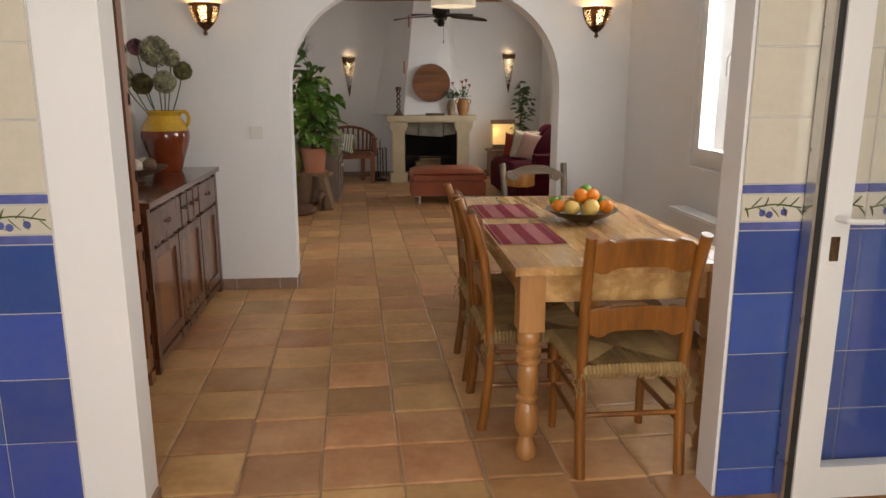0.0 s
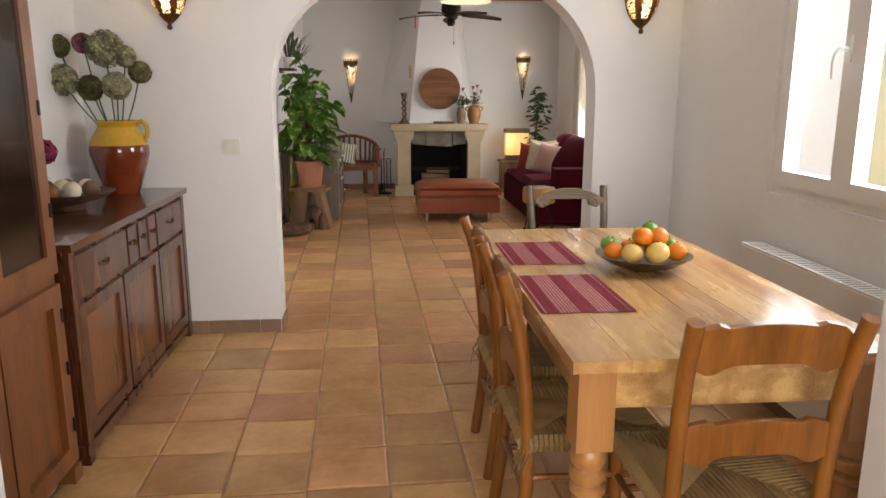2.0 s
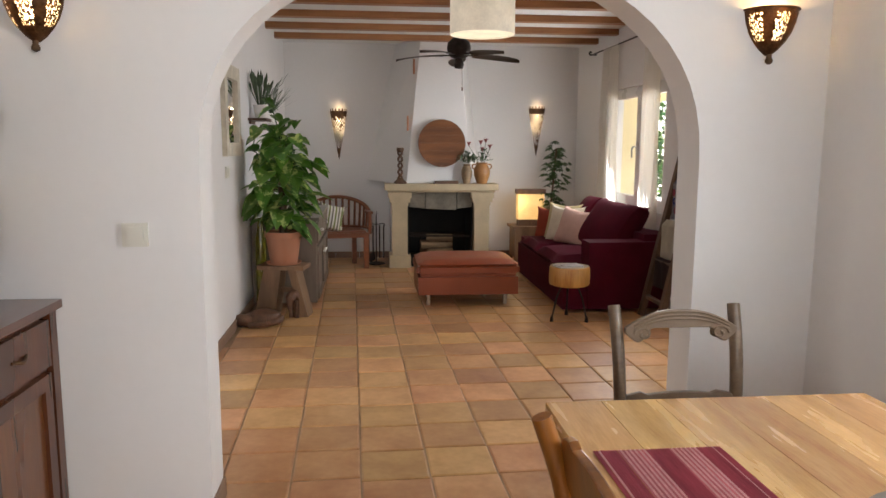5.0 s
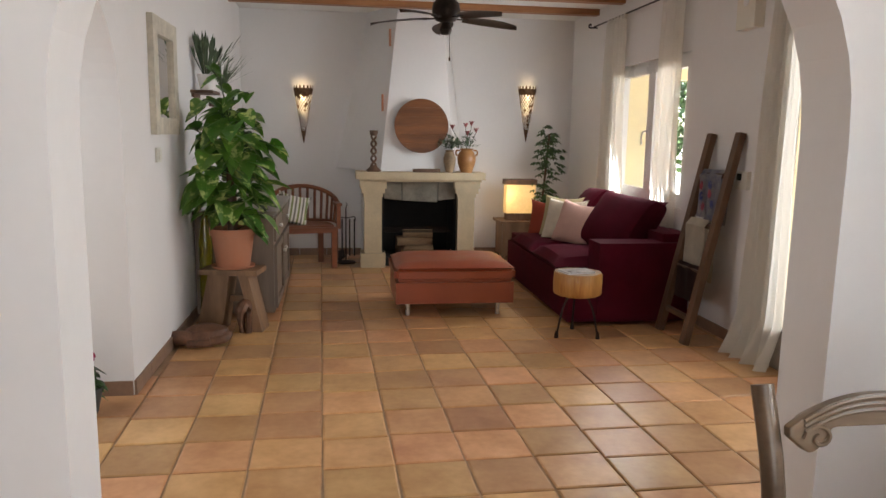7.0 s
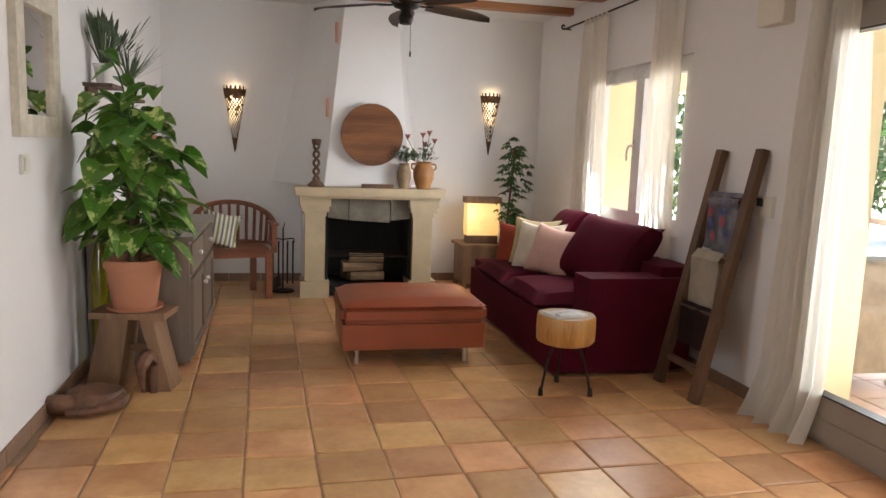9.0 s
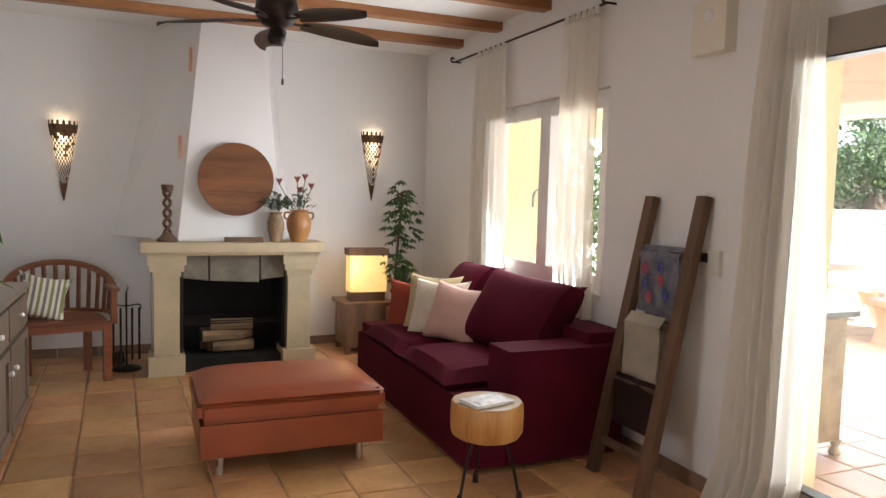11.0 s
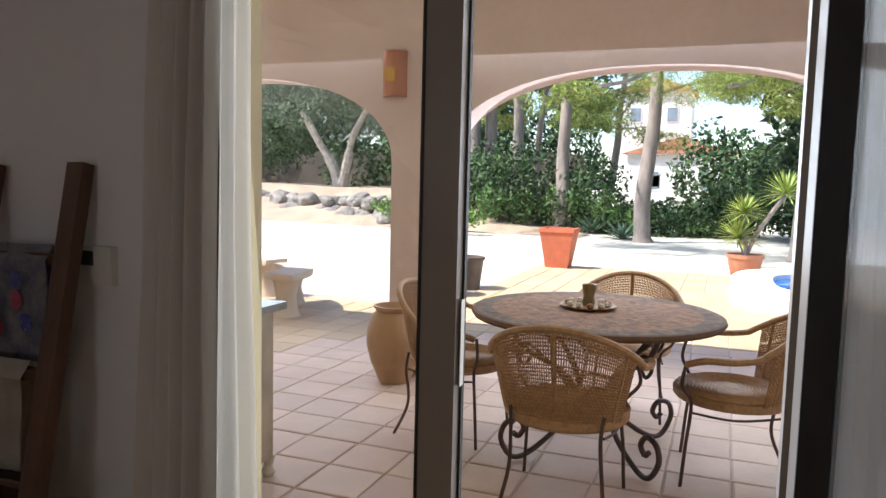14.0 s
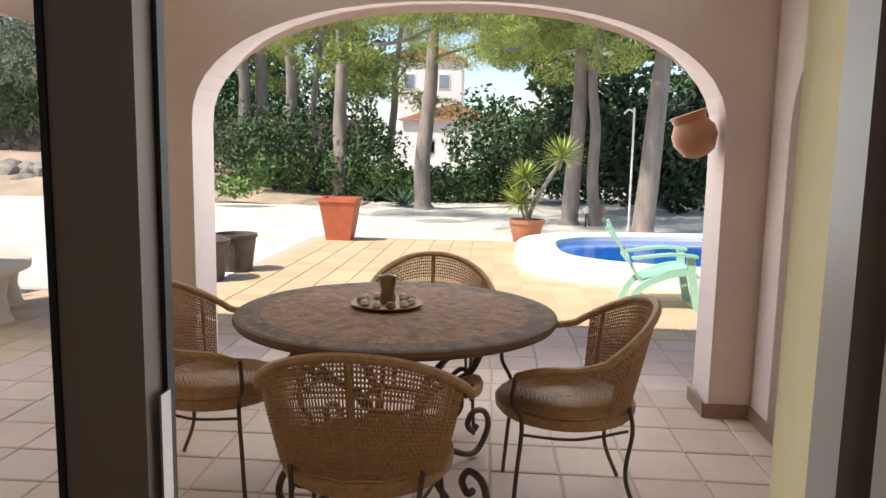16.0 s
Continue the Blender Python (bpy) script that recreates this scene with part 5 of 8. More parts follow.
def curved_chair():
    """A slatted armchair with one curved back rail that runs on into the arms; it faces -y."""
    t = thing("curved_armchair", (0.235, 5.95, 0), "reddish teak armchair with a curved slatted back", "armchair", "", 12)
    R, sh = 0.345, 0.43
    arc = lambda r, z, dz=0.0: [(r * math.cos(a), r * 0.86 * math.sin(a), z + dz * math.sin(a)) for a in [math.pi * (-0.05 + 1.1 * k / 18) for k in range(19)]]
    bm = bmesh.new()
    tube(bm, [(x, y, z) for x, y, z in arc(R, 0.66, 0.16)] , 0.027, 10, 0.7)
    part("top_rail", bm, TEAK, t, smooth=True)
    part("low_rail", T((arc(R - 0.02, sh + 0.03), 0.014)), TEAK, t, smooth=True)
    for k in range(13):
        a = math.pi * (0.06 + 0.88 * k / 12)
        x, y = math.cos(a), math.sin(a)
        part("slat", T(([((R - 0.02) * x, (R - 0.02) * 0.86 * y, sh + 0.03), (R * x, R * 0.86 * y, 0.655 + 0.16 * y)], 0.015), seg=6), TEAK, t)
    for x, y in ((-0.27, -0.19), (0.27, -0.19), (-0.2, 0.2), (0.2, 0.2)):
        part("leg", B((x - 0.027, x + 0.027, y - 0.025, y + 0.025, 0, sh)), TEAK, t, edge=0.005)
    for x in (-0.315, 0.315):
        part("arm_post", B((x - 0.02, x + 0.02, -0.21, -0.17, sh - 0.02, 0.65)), TEAK, t, edge=0.004)
        part("arm_rest", B((x - 0.03, x + 0.03, -0.24, 0.0, 0.648, 0.675)), TEAK, t, edge=0.008, smooth=True)
    for k in range(9):
        y = -0.20 + 0.05 * k
        w = 0.27 if y < 0.02 else 0.27 * math.cos((y - 0.02) * 3.4)
        part("seat_slat", B((-w, w, y, y + 0.042, sh, sh + 0.018)), TEAK, t, edge=0.003)
    part("seat_frame", B((-0.27, 0.27, -0.21, -0.19, sh - 0.06, sh - 0.001)), TEAK, t, edge=0.003)


curved_chair()


def throw_pillow(at, w, rx, rz, material, label, h=0.15, stripes=None, ry=0):
    t = thing("throw_pillow", at, label, "pillow", "")
    bm = bmesh.new()
    cushion(bm, w, w, h, None, 0.95, 18, 0.17)
    if stripes:
        for f in bm.faces:
            f.material_index = int((f.calc_center_median().x / w + 0.5) * stripes[0]) % len(stripes[1])
    part("cover", bm, stripes[1] if stripes else material, t, smooth=True)
    t.rotation_euler = (radians(rx), radians(ry), radians(rz))
    return t


STRG = mat("olive_stripe", (0.22, 0.24, 0.09), 0.9, 0.1, 10, 0.3, 200)
STRD = mat("grey_stripe", (0.20, 0.18, 0.15), 0.9, 0.1, 10, 0.3, 200)
STRW = mat("ivory_stripe", (0.68, 0.64, 0.55), 0.9, 0.06, 10, 0.3, 200)
throw_pillow((0.12, 5.90, 0.60), 0.35, 68, 14, None, "striped olive, grey and ivory pillow on the teak armchair", 0.11, (18, [STRW, STRD, STRW, STRG]), ry=14)
throw_pillow((2.66, 4.42, 0.63), 0.42, 68, -52, PINKCLOTH, "plain pale pink linen pillow on the burgundy sofa", 0.17, ry=6)
throw_pillow((2.60, 4.60, 0.64), 0.42, 70, -50, CREAM, "cream pillow behind the pink one on the sofa", 0.14)
throw_pillow((2.63, 4.76, 0.65), 0.43, 72, -45, mat("gold_leaf_cloth", (0.34, 0.27, 0.13), 0.8, 0.4, 30, 0.3, 100, second=(0.55, 0.48, 0.32)), "beige patterned pillow behind the pink one on the sofa", 0.14)
throw_pillow((2.55, 4.95, 0.60), 0.40, 74, -40, RED, "rust-red pillow at the far end of the sofa", 0.13)

# stump table, magazine
t = thing("stump_side_table", (2.252, 3.12, 0), "round slice of pine trunk on three thin iron legs", "side table")
SLICE = wood("pine_slice", (0.30, 0.11, 0.025), (0.60, 0.33, 0.09), 0.4, "z", 16, coat=0.2)
SLTOP = mat("slice_top", (0.40, 0.28, 0.16), 0.5, 0.2, 12, 0.15, 60, second=(0.28, 0.18, 0.10))
bm = bmesh.new()
pr = []
ringn = 40
for r, z in ((0.158, 0.30), (0.168, 0.315), (0.17, 0.38), (0.168, 0.445), (0.160, 0.458)):
    pr.append([bm.verts.new((r * (1 + 0.03 * math.sin(3 * a + 1) + 0.012 * math.sin(11 * a)) * math.cos(a), r * (1 + 0.03 * math.sin(3 * a + 1) + 0.012 * math.sin(11 * a)) * math.sin(a), z)) for a in [2 * math.pi * k / ringn for k in range(ringn)]])
for a, b in zip(pr, pr[1:]):
    for k in range(ringn):
        bm.faces.new((a[k], a[(k + 1) % ringn], b[(k + 1) % ringn], b[k]))
bm.faces.new(pr[0][::-1])
f = bm.faces.new(pr[-1])
f.material_index = 1
part("slice", bm, [SLICE, SLTOP], t, smooth=True)
for a in (200, 320, 80):
    c, s = math.cos(radians(a)), math.sin(radians(a))
    part("leg", T((smooth_path([(0.07 * c, 0.07 * s, 0.30), (0.12 * c, 0.12 * s, 0.2), (0.155 * c, 0.155 * s, 0.06), (0.165 * c, 0.165 * s, 0.0)]), 0.0075)), IRON, t, smooth=True)
    part("foot", L([(0.016, 0), (0.014, 0.03), (0.008, 0.05)], 8, (0.165 * c, 0.165 * s, 0)), IRON, t)
t = thing("magazine", (2.23, 3.10, 0.459), "folded magazines lying on the slice of trunk", "magazine", "", 12)
part("pages", B((-0.105, 0.105, -0.08, 0.06, 0, 0.012)), WHITE, t)
part("cover", B((-0.108, 0.108, -0.082, 0.062, 0.0125, 0.0145)), mat("magazine_cover", (0.35, 0.33, 0.32), 0.3, 0.8, 18, 0, 60, second=(0.08, 0.08, 0.09)), t)

# ladder with cloths
LA, LB = Vector((2.93, 3.23, 0)), Vector((2.93, 2.84, 0))
LTA, LTB = Vector((3.245, 3.25, 1.425)), Vector((3.245, 2.87, 1.432))
t = thing("wooden_ladder", (0, 0, 0), "old dark wooden ladder leaning on the wall with hung cloths", "ladder")


def bar(bm, a, b, w, d):
    a, b = Vector(a), Vector(b)
    ax = (b - a).normalized()
    s = ax.cross(Vector((1, 0, 0.2))).normalized() * w / 2
    u = ax.cross(s).normalized() * d / 2
    v = [bm.verts.new(p + q) for p in (a, b) for q in (s + u, s - u, -s - u, -s + u)]
    for q in ((0, 1, 2, 3), (7, 6, 5, 4), (0, 4, 5, 1), (1, 5, 6, 2), (2, 6, 7, 3), (3, 7, 4, 0)):
        bm.faces.new([v[i] for i in q])


for a, b in ((LA, LTA), (LB, LTB)):
    bm = bmesh.new()
    bar(bm, a, b, 0.065, 0.045)
    part("rail", bm, OLDW, t, edge=0.01, smooth=True)
rung = lambda u: (LA.lerp(LTA, u), LB.lerp(LTB, u))
for u in (0.12, 0.34, 0.56, 0.80):
    bm = bmesh.new()
    bar(bm, *rung(u), 0.035, 0.03)
    part("rung", bm, OLDW, t, edge=0.006)


def cloth(name, label, u, y0, y1, front, back, material, thick=0.03, cat="throw"):
    """A folded cloth hung over the rung at height u, y0 to y1 along it."""
    t = thing(name, (0, 0, 0), label, cat)
    a, b = rung(u)
    bm = bmesh.new()
    n, m_ = 10, 16
    g = []
    lean = (LTA - LA).normalized()
    for i in range(n + 1):
        q = a.lerp(b, y0 + (y1 - y0) * i / n)
        row = []
        for k in range(m_ + 1):
            v = k / m_
            if v < 0.45:
                dz, dx = -front * (1 - v / 0.45), -thick
            elif v > 0.55:
                dz, dx = -back * (v - 0.55) / 0.45, thick
            else:
                w = (v - 0.45) / 0.1
                dz, dx = 0.02 + 0.02 * math.sin(math.pi * w), -thick + 2 * thick * w
            off = 0.004 * noise.noise(Vector((i * 0.5, k * 0.25, y0 * 9))) * 3
            row.append(bm.verts.new(q + Vector((dx + off, 0.01 * noise.noise(Vector((k * 0.3, i * 0.2, 3))), dz + (0.0 if v > 0.5 else 0.0)))))
        g.append(row)
    for i in range(n):
        for k in range(m_):
            bm.faces.new((g[i][k], g[i + 1][k], g[i + 1][k + 1], g[i][k + 1]))
    bmesh.ops.solidify(bm, geom=bm.faces[:], thickness=0.012)
    part("cloth", bm, material, t, smooth=True)


PRINT = mat("printed_cloth", (0.42, 0.40, 0.38), 0.9, 0.1, 22, 0.2, 120, second=(0.16, 0.17, 0.27), second_amount=1.0)
cloth("printed_towel", "grey printed cloth with blue and red figures over a ladder rung", 0.80, 0.06, 0.85, 0.30, 0.34, PRINT)
for k, (v, w, m_) in enumerate(((0.20, 0.075, MAT_B), (0.52, 0.07, BLUE2), (0.52, 0.13, MAT_B), (0.22, 0.15, BLUE2), (0.62, 0.20, BLUE2), (0.30, 0.22, MAT_B))):
    c = rung(0.80)[0].lerp(rung(0.80)[1], v + 0.05) + Vector((-0.045, 0, -w))
    bm = bmesh.new()
    petals(bm, (0, 0, 0), 0.022, 30, 0.013, k, -1)
    bmesh.ops.scale(bm, vec=(0.08, 1.0, 1.3), verts=bm.verts)
    bmesh.ops.translate(bm, vec=c, verts=bm.verts)
    part("printed_figure", bm, m_, bpy.data.objects["printed_towel"])
cloth("cream_throw", "folded cream woollen throw over a ladder rung", 0.56, 0.10, 0.80, 0.31, 0.40, CREAM, 0.04)
cloth("brown_throw", "dark brown throw hanging low on the ladder", 0.34, 0.06, 0.94, 0.22, 0.1, mat("brown_wool", (0.045, 0.02, 0.018), 0.95, 0.2, 8, 0.4, 200), 0.02)

# curtains
def curtain(name, x, y0, y1, z0, z1, label, folds=7, depth=0.035, puddle=0.0, flare=0.0):
    t = thing(name, (x, 0, 0), label, "curtain")
    bm = bmesh.new()
    n, m_ = folds * 10, 18
    g = []
    for k in range(m_ + 1):
        v = k / m_
        z = z1 + (z0 - z1) * v
        row = []
        for i in range(n + 1):
            u = i / n
            ph = u * folds * 2 * math.pi + 0.8 * math.sin(v * 2.2 + u * 5) + (0.5 * noise.noise(Vector((u * 6, v * 2, x))))
            sp = 1 + flare * v
            y = (y0 + u * (y1 - y0) * sp if puddle else (y0 + y1) / 2 + (u - 0.5) * (y1 - y0) * sp) + 0.01 * math.sin(v * 5)
            d = depth * (0.55 + 0.6 * v) * (math.sin(ph) * (0.7 + 0.5 * noise.noise(Vector((u * 9, 4.0, x)))) + 0.35 * noise.noise(Vector((u * 23, v * 3, 7.0))))
            row.append(bm.verts.new((d - puddle * max(0, v - 0.9) * 10 * (0.5 + 0.5 * math.sin(ph * 0.5)), y, z)))
        g.append(row)
    for k in range(m_):
        for i in range(n):
            bm.faces.new((g[k][i], g[k][i + 1], g[k + 1][i + 1], g[k + 1][i]))
    part("cloth", bm, SHEER, t, smooth=True)
    for i in range(6):
        y = y0 + (y1 - y0) * (i + 0.5) / 6
        part("tab", B((-0.012, 0.012, y - 0.022, y + 0.022, z1 - 0.01, z1 + 0.035)), SHEER, t)


curtain("curtain", RX - 0.06, 4.93, 5.42, 0.40, 2.49, "white sheer curtain drawn to the side of the living room window", 7, flare=0.25)
curtain("curtain", RX - 0.06, 3.76, 4.14, 0.40, 2.49, "white sheer curtain drawn to the side of the living room window", 5)
curtain("curtain", RX - 0.07, 2.22, 2.50, 0.004, 2.50, "long white sheer curtain gathered beside the patio doors", 7, 0.035, 0.12, 0.6)
curtain("curtain", RX - 0.07, 0.32, 0.76, 0.004, 2.50, "long white sheer curtain gathered beside the patio doors", 6, 0.035)
for y0, y1 in ((3.70, 5.88), (0.3, 2.9)):
    t = thing("curtain_rod", (RX - 0.06, 0, 2.52), "thin black iron curtain rod with curled ends", "curtain rod")
    part("rod", T(([(0, y0, 0), (0, y1, 0)], 0.008)), IRON, t, smooth=True)
    for y in (y0, y1):
        part("finial", T((smooth_path([(0.0, y, 0), (-0.025, y, 0.0), (-0.035, y, 0.02), (-0.02, y, 0.035), (-0.008, y, 0.02)]), 0.008), ([(0, y, 0), (0.058, y, 0)], 0.007)), IRON, t, smooth=True)
t = thing("alarm_box", (RX, 2.87, 2.10), "cream alarm box high on the wall", "alarm box")
part("case", B((-0.07, -0.001, -0.11, 0.11, 0, 0.25)), mat("cream_plastic", (0.74, 0.69, 0.58), 0.4, 0.03, 4, 0, 50), t, edge=0.012)
part("dial", L([(0.03, 0), (0.028, 0.006)], 20, m=pose(-0.07, 0.0, 0.17, 0, -90, 0)), WHITE, t)
t = thing("thermostat", (RX, 2.84, 1.065), "white wall thermostat with a small dark display", "thermostat")
part("case", B((-0.028, -0.001, -0.075, 0.065, -0.005, 0.115)), SWITCHW, t, edge=0.005)
part("display", B((-0.0305, -0.0285, -0.005, 0.05, 0.055, 0.10)), mat("display_glass", (0.05, 0.06, 0.05), 0.15, 0.05, 3, 0), t)

# lamp corner
t = thing("side_table", (2.58, 6.33, 0), "low greenish wooden side table in the corner", "side table")
part("top", B((-0.22, 0.22, -0.22, 0.22, 0.42, 0.45)), STOOLW, t, edge=0.005)
part("body", B((-0.19, 0.19, -0.19, 0.19, 0.06, 0.42)), STOOLW, t, edge=0.004)
for x in (-0.17, 0.17):
    for y in (-0.17, 0.17):
        part("leg", B((x - 0.02, x + 0.02, y - 0.02, y + 0.02, 0, 0.06)), STOOLW, t)
t = thing("table_lamp", (2.60, 6.28, 0.451), "lit parchment lamp between two carved wooden rims", "table lamp")
part("base_rim", B((-0.155, 0.155, -0.07, 0.07, 0, 0.08)), OLDW, t, edge=0.004)
part("shade", B((-0.165, 0.165, -0.075, 0.075, 0.082, 0.40)), SHADE, t, edge=0.01)
part("top_rim", B((-0.18, 0.18, -0.085, 0.085, 0.402, 0.46)), OLDW, t, edge=0.004)
bulb("table_lamp_bulb", (2.45, 6.12, 0.75), 0.28, (1, 0.66, 0.28), 0.08)


def potted(at, label, pot_r, pot_h, pm=POT, saucer=True):
    t = thing("potted_plant", at, label, "potted plant")
    part("pot", L([(pot_r * 0.72, 0), (pot_r * 0.76, 0.01), (pot_r * 0.97, pot_h * 0.82), (pot_r * 1.04, pot_h * 0.83), (pot_r * 1.06, pot_h), (pot_r * 0.96, pot_h), (pot_r * 0.92, pot_h * 0.9), (0.0, pot_h * 0.88)], 30), pm, t, smooth=True)
    if saucer:
        part("saucer", L([(pot_r * 0.6, 0), (pot_r * 0.95, 0.004), (pot_r * 1.0, 0.02), (pot_r * 0.95, 0.02), (pot_r * 0.74, 0.006)], 28), pm, t, smooth=True)
    return t


def heart_leaf(bm, c, d, s, tilt):
    """A broad heart-shaped leaf, its stalk end at c, pointing along d."""
    d = Vector(d).normalized()
    side = d.cross(Vector((0, 0, 1))).normalized()
    up = side.cross(d).normalized()
    side = (side * math.cos(tilt) + up * math.sin(tilt)).normalized()
    up = side.cross(d).normalized()
    out = [(0, 0), (-0.12, 0.30), (0.05, 0.46), (0.35, 0.45), (0.7, 0.25), (1.0, 0.0)]
    mid = [bm.verts.new(Vector(c) + d * s * u + Vector((0, 0, -s * 0.35 * max(0, u) ** 2))) for u in (0.0, 0.05, 0.12, 0.4, 0.72, 1.0)]
    for sg in (-1, 1):
        row = [bm.verts.new(Vector(c) + d * s * u + side * sg * s * w + up * s * 0.10 * w * 2 + Vector((0, 0, -s * 0.35 * max(0, u) ** 2))) for u, w in out[1:-1]]
        seq = [mid[0]] + row + [mid[-1]]
        for a, b, m1, m2 in ((seq[0], seq[1], mid[0], mid[1]), (seq[1], seq[2], mid[1], mid[2]), (seq[2], seq[3], mid[2], mid[3]), (seq[3], seq[4], mid[3], mid[4]), (seq[4], seq[5], mid[4], mid[5])):
            q = []
            for v in ((a, b, m2, m1) if sg == 1 else (m1, m2, b, a)):
                if v not in q:
                    q.append(v)
            if len(q) > 2:
                bm.faces.new(q)


# the big pothos on its stool
SXX, SYY = -0.14, 3.50
t = thing("wooden_stool", (SXX, SYY - 0.02, 0), "rustic brown wooden stool with a plant pot on it", "stool", "", -10)
part("seat", B((-0.20, 0.20, -0.12, 0.12, 0.405, 0.44)), STOOLW, t, edge=0.008)
for line in ([(-0.15, 0.404), (0.0, 0.404), (-0.06, 0.0), (-0.24, 0.0)], [(0.06, 0.404), (0.13, 0.404), (0.225, 0.0), (0.155, 0.0)]):
    part("leg", P(line, 0.19, "y", -0.095), STOOLW, t, edge=0.006)
part("stretcher", B((-0.035, 0.11, -0.012, 0.012, 0.2, 0.24)), STOOLW, t)
g = random.Random(8)
t = potted((SXX, SYY, 0.44), "tall variegated pothos in a terracotta pot on a wooden stool", 0.15, 0.28)
part("moss_pole", L([(0.035, 0.24), (0.032, 0.95), (0.02, 0.98)], 10), OLDW, t)
leaves, stems = bmesh.new(), bmesh.new()
for i in range(125):
    h = g.uniform(0.26, 1.05)
    a = g.uniform(0, 2 * math.pi)
    reach = g.uniform(0.05, 0.27) * (1.0 if h < 0.85 else 0.7)
    p0 = Vector((0.03 * math.cos(a), 0.03 * math.sin(a), h))
    c = Vector((reach * math.cos(a), reach * math.sin(a), h + g.uniform(0.0, 0.08)))
    tube(stems, [p0, (p0 + c) / 2 + Vector((0, 0, 0.02)), c], 0.0028, 4)
    heart_leaf(leaves, c, (math.cos(a + g.uniform(-0.7, 0.7)), math.sin(a + g.uniform(-0.7, 0.7)), g.uniform(-0.9, 0.25)), g.uniform(0.11, 0.20), g.uniform(-0.6, 0.6))
for path in ([(0, 0, 1.0), (-0.12, 0.0, 1.15), (-0.2, 0.02, 1.12), (-0.24, 0.02, 0.95)], [(0, 0, 1.05), (0.05, -0.02, 1.2), (0.14, -0.04, 1.2)], [(0, 0, 1.0), (-0.05, 0, 1.25), (-0.12, 0.0, 1.38)]):
    pp = smooth_path(path)
    tube(stems, pp, 0.005, 5)
    for q in pp[::2]:
        a = g.uniform(0, 6.3)
        heart_leaf(leaves, q, (math.cos(a), math.sin(a), -0.4), g.uniform(0.09, 0.14), 0.2)
part("leaves", leaves, LEAF, t, "cream-mottled green pothos leaves", kind="stuff")
part("stems", stems, LEAF2, t, kind="stuff")

# carved animals on the floor, one mesh each
CARV = mat("carved_brown_wood", (0.16, 0.075, 0.04), 0.6, 0.3, 14, 0.3, 80)
bm = bmesh.new()
lathe(bm, [(0.0, 0), (0.14, 0.01), (0.16, 0.05), (0.13, 0.10), (0.06, 0.125), (0, 0.13)], 20)
bmesh.ops.scale(bm, vec=(1.0, 0.75, 1), verts=bm.verts)
tube(bm, smooth_path([(-0.10, -0.06, 0.05), (-0.15, -0.09, 0.06), (-0.2, -0.06, 0.05)]), [0.05] * 12 + [0.035], 10)
tube(bm, smooth_path([(0.05, -0.1, 0.03), (-0.02, -0.13, 0.03), (-0.1, -0.13, 0.03)]), 0.026, 8)
tube(bm, smooth_path([(0.14, -0.02, 0.06), (0.12, -0.09, 0.05), (0.04, -0.12, 0.04)]), 0.03, 8)
part("sculpture", bm, CARV, None, smooth=True).matrix_basis = pose(-0.27, 3.13, 0)
tagged(bpy.data.objects["sculpture"], "reddish carved wooden animal curled up on the floor tiles", "sculpture")
bm = bmesh.new()
tube(bm, smooth_path([(-0.07, 0, 0.17), (-0.02, 0, 0.2), (0.05, 0, 0.17)]), 0.05, 10)
for x, y in ((-0.06, -0.025), (-0.06, 0.025), (0.05, -0.025), (0.05, 0.025)):
    tube(bm, [(x, y, 0), (x, y, 0.15)], 0.022, 8)
tube(bm, smooth_path([(-0.08, 0, 0.2), (-0.13, 0, 0.17), (-0.14, 0, 0.1), (-0.12, 0, 0.04)]), [0.04] * 7 + [0.03, 0.026, 0.022, 0.02, 0.018, 0.016, 0.015, 0.014, 0.013, 0.012, 0.012], 8)
ob = part("sculpture", bm, CARV, None, smooth=True)
ob.matrix_basis = pose(-0.03, 3.42, 0, 0, 0, 70)
tagged(ob, "small carved wooden elephant under the stool", "sculpture")

# desk
t = thing("desk_cabinet", (0, 0, 0), "grey-brown wooden cabinet with small white knobs along the wall", "cabinet")
part("body", B((LX + 0.015, 0.11, 3.80, 5.15, 0.03, 0.775)), DESKW, t, edge=0.005)
part("top", B((LX + 0.005, 0.14, 3.77, 5.18, 0.777, 0.805)), mat("grey_desk_top", (0.22, 0.18, 0.14), 0.35, 0.15, 5, 0.08, 40, coat=0.2), t, edge=0.005)
for a, b in ((3.83, 4.46), (4.49, 5.12)):
    d = panel_door(t, "door", 0.11, a, b, 0.06, 0.54, DESKW)
    part("knob", L([(0.006, 0), (0.012, 0.008), (0.016, 0.02), (0.008, 0.028)], 12, m=pose(0.132, b - 0.06 if a < 4 else a + 0.06, 0.42, 0, 90, 0)), WHITE, d, "white ceramic knob", smooth=True)
    d = part("drawer", B((0.11, 0.128, a, b, 0.57, 0.75)), DESKW, t, edge=0.003)
    part("knob", L([(0.006, 0), (0.012, 0.008), (0.016, 0.02), (0.008, 0.028)], 12, m=pose(0.128, (a + b) / 2, 0.66, 0, 90, 0)), WHITE, d, "white ceramic knob", smooth=True)
t = thing("glass_bottle", (-0.36, 3.68, 0), "tall yellow-green glass floor bottle beside the cabinet", "bottle")
part("bottle", L([(0.045, 0), (0.05, 0.02), (0.05, 0.6), (0.03, 0.72), (0.022, 0.8), (0.025, 0.82)], 18), mat("yellow_glass", (0.35, 0.30, 0.02), 0.1, 0.2, 8, 0, transmission=0.5, coat=0.4), t, smooth=True)

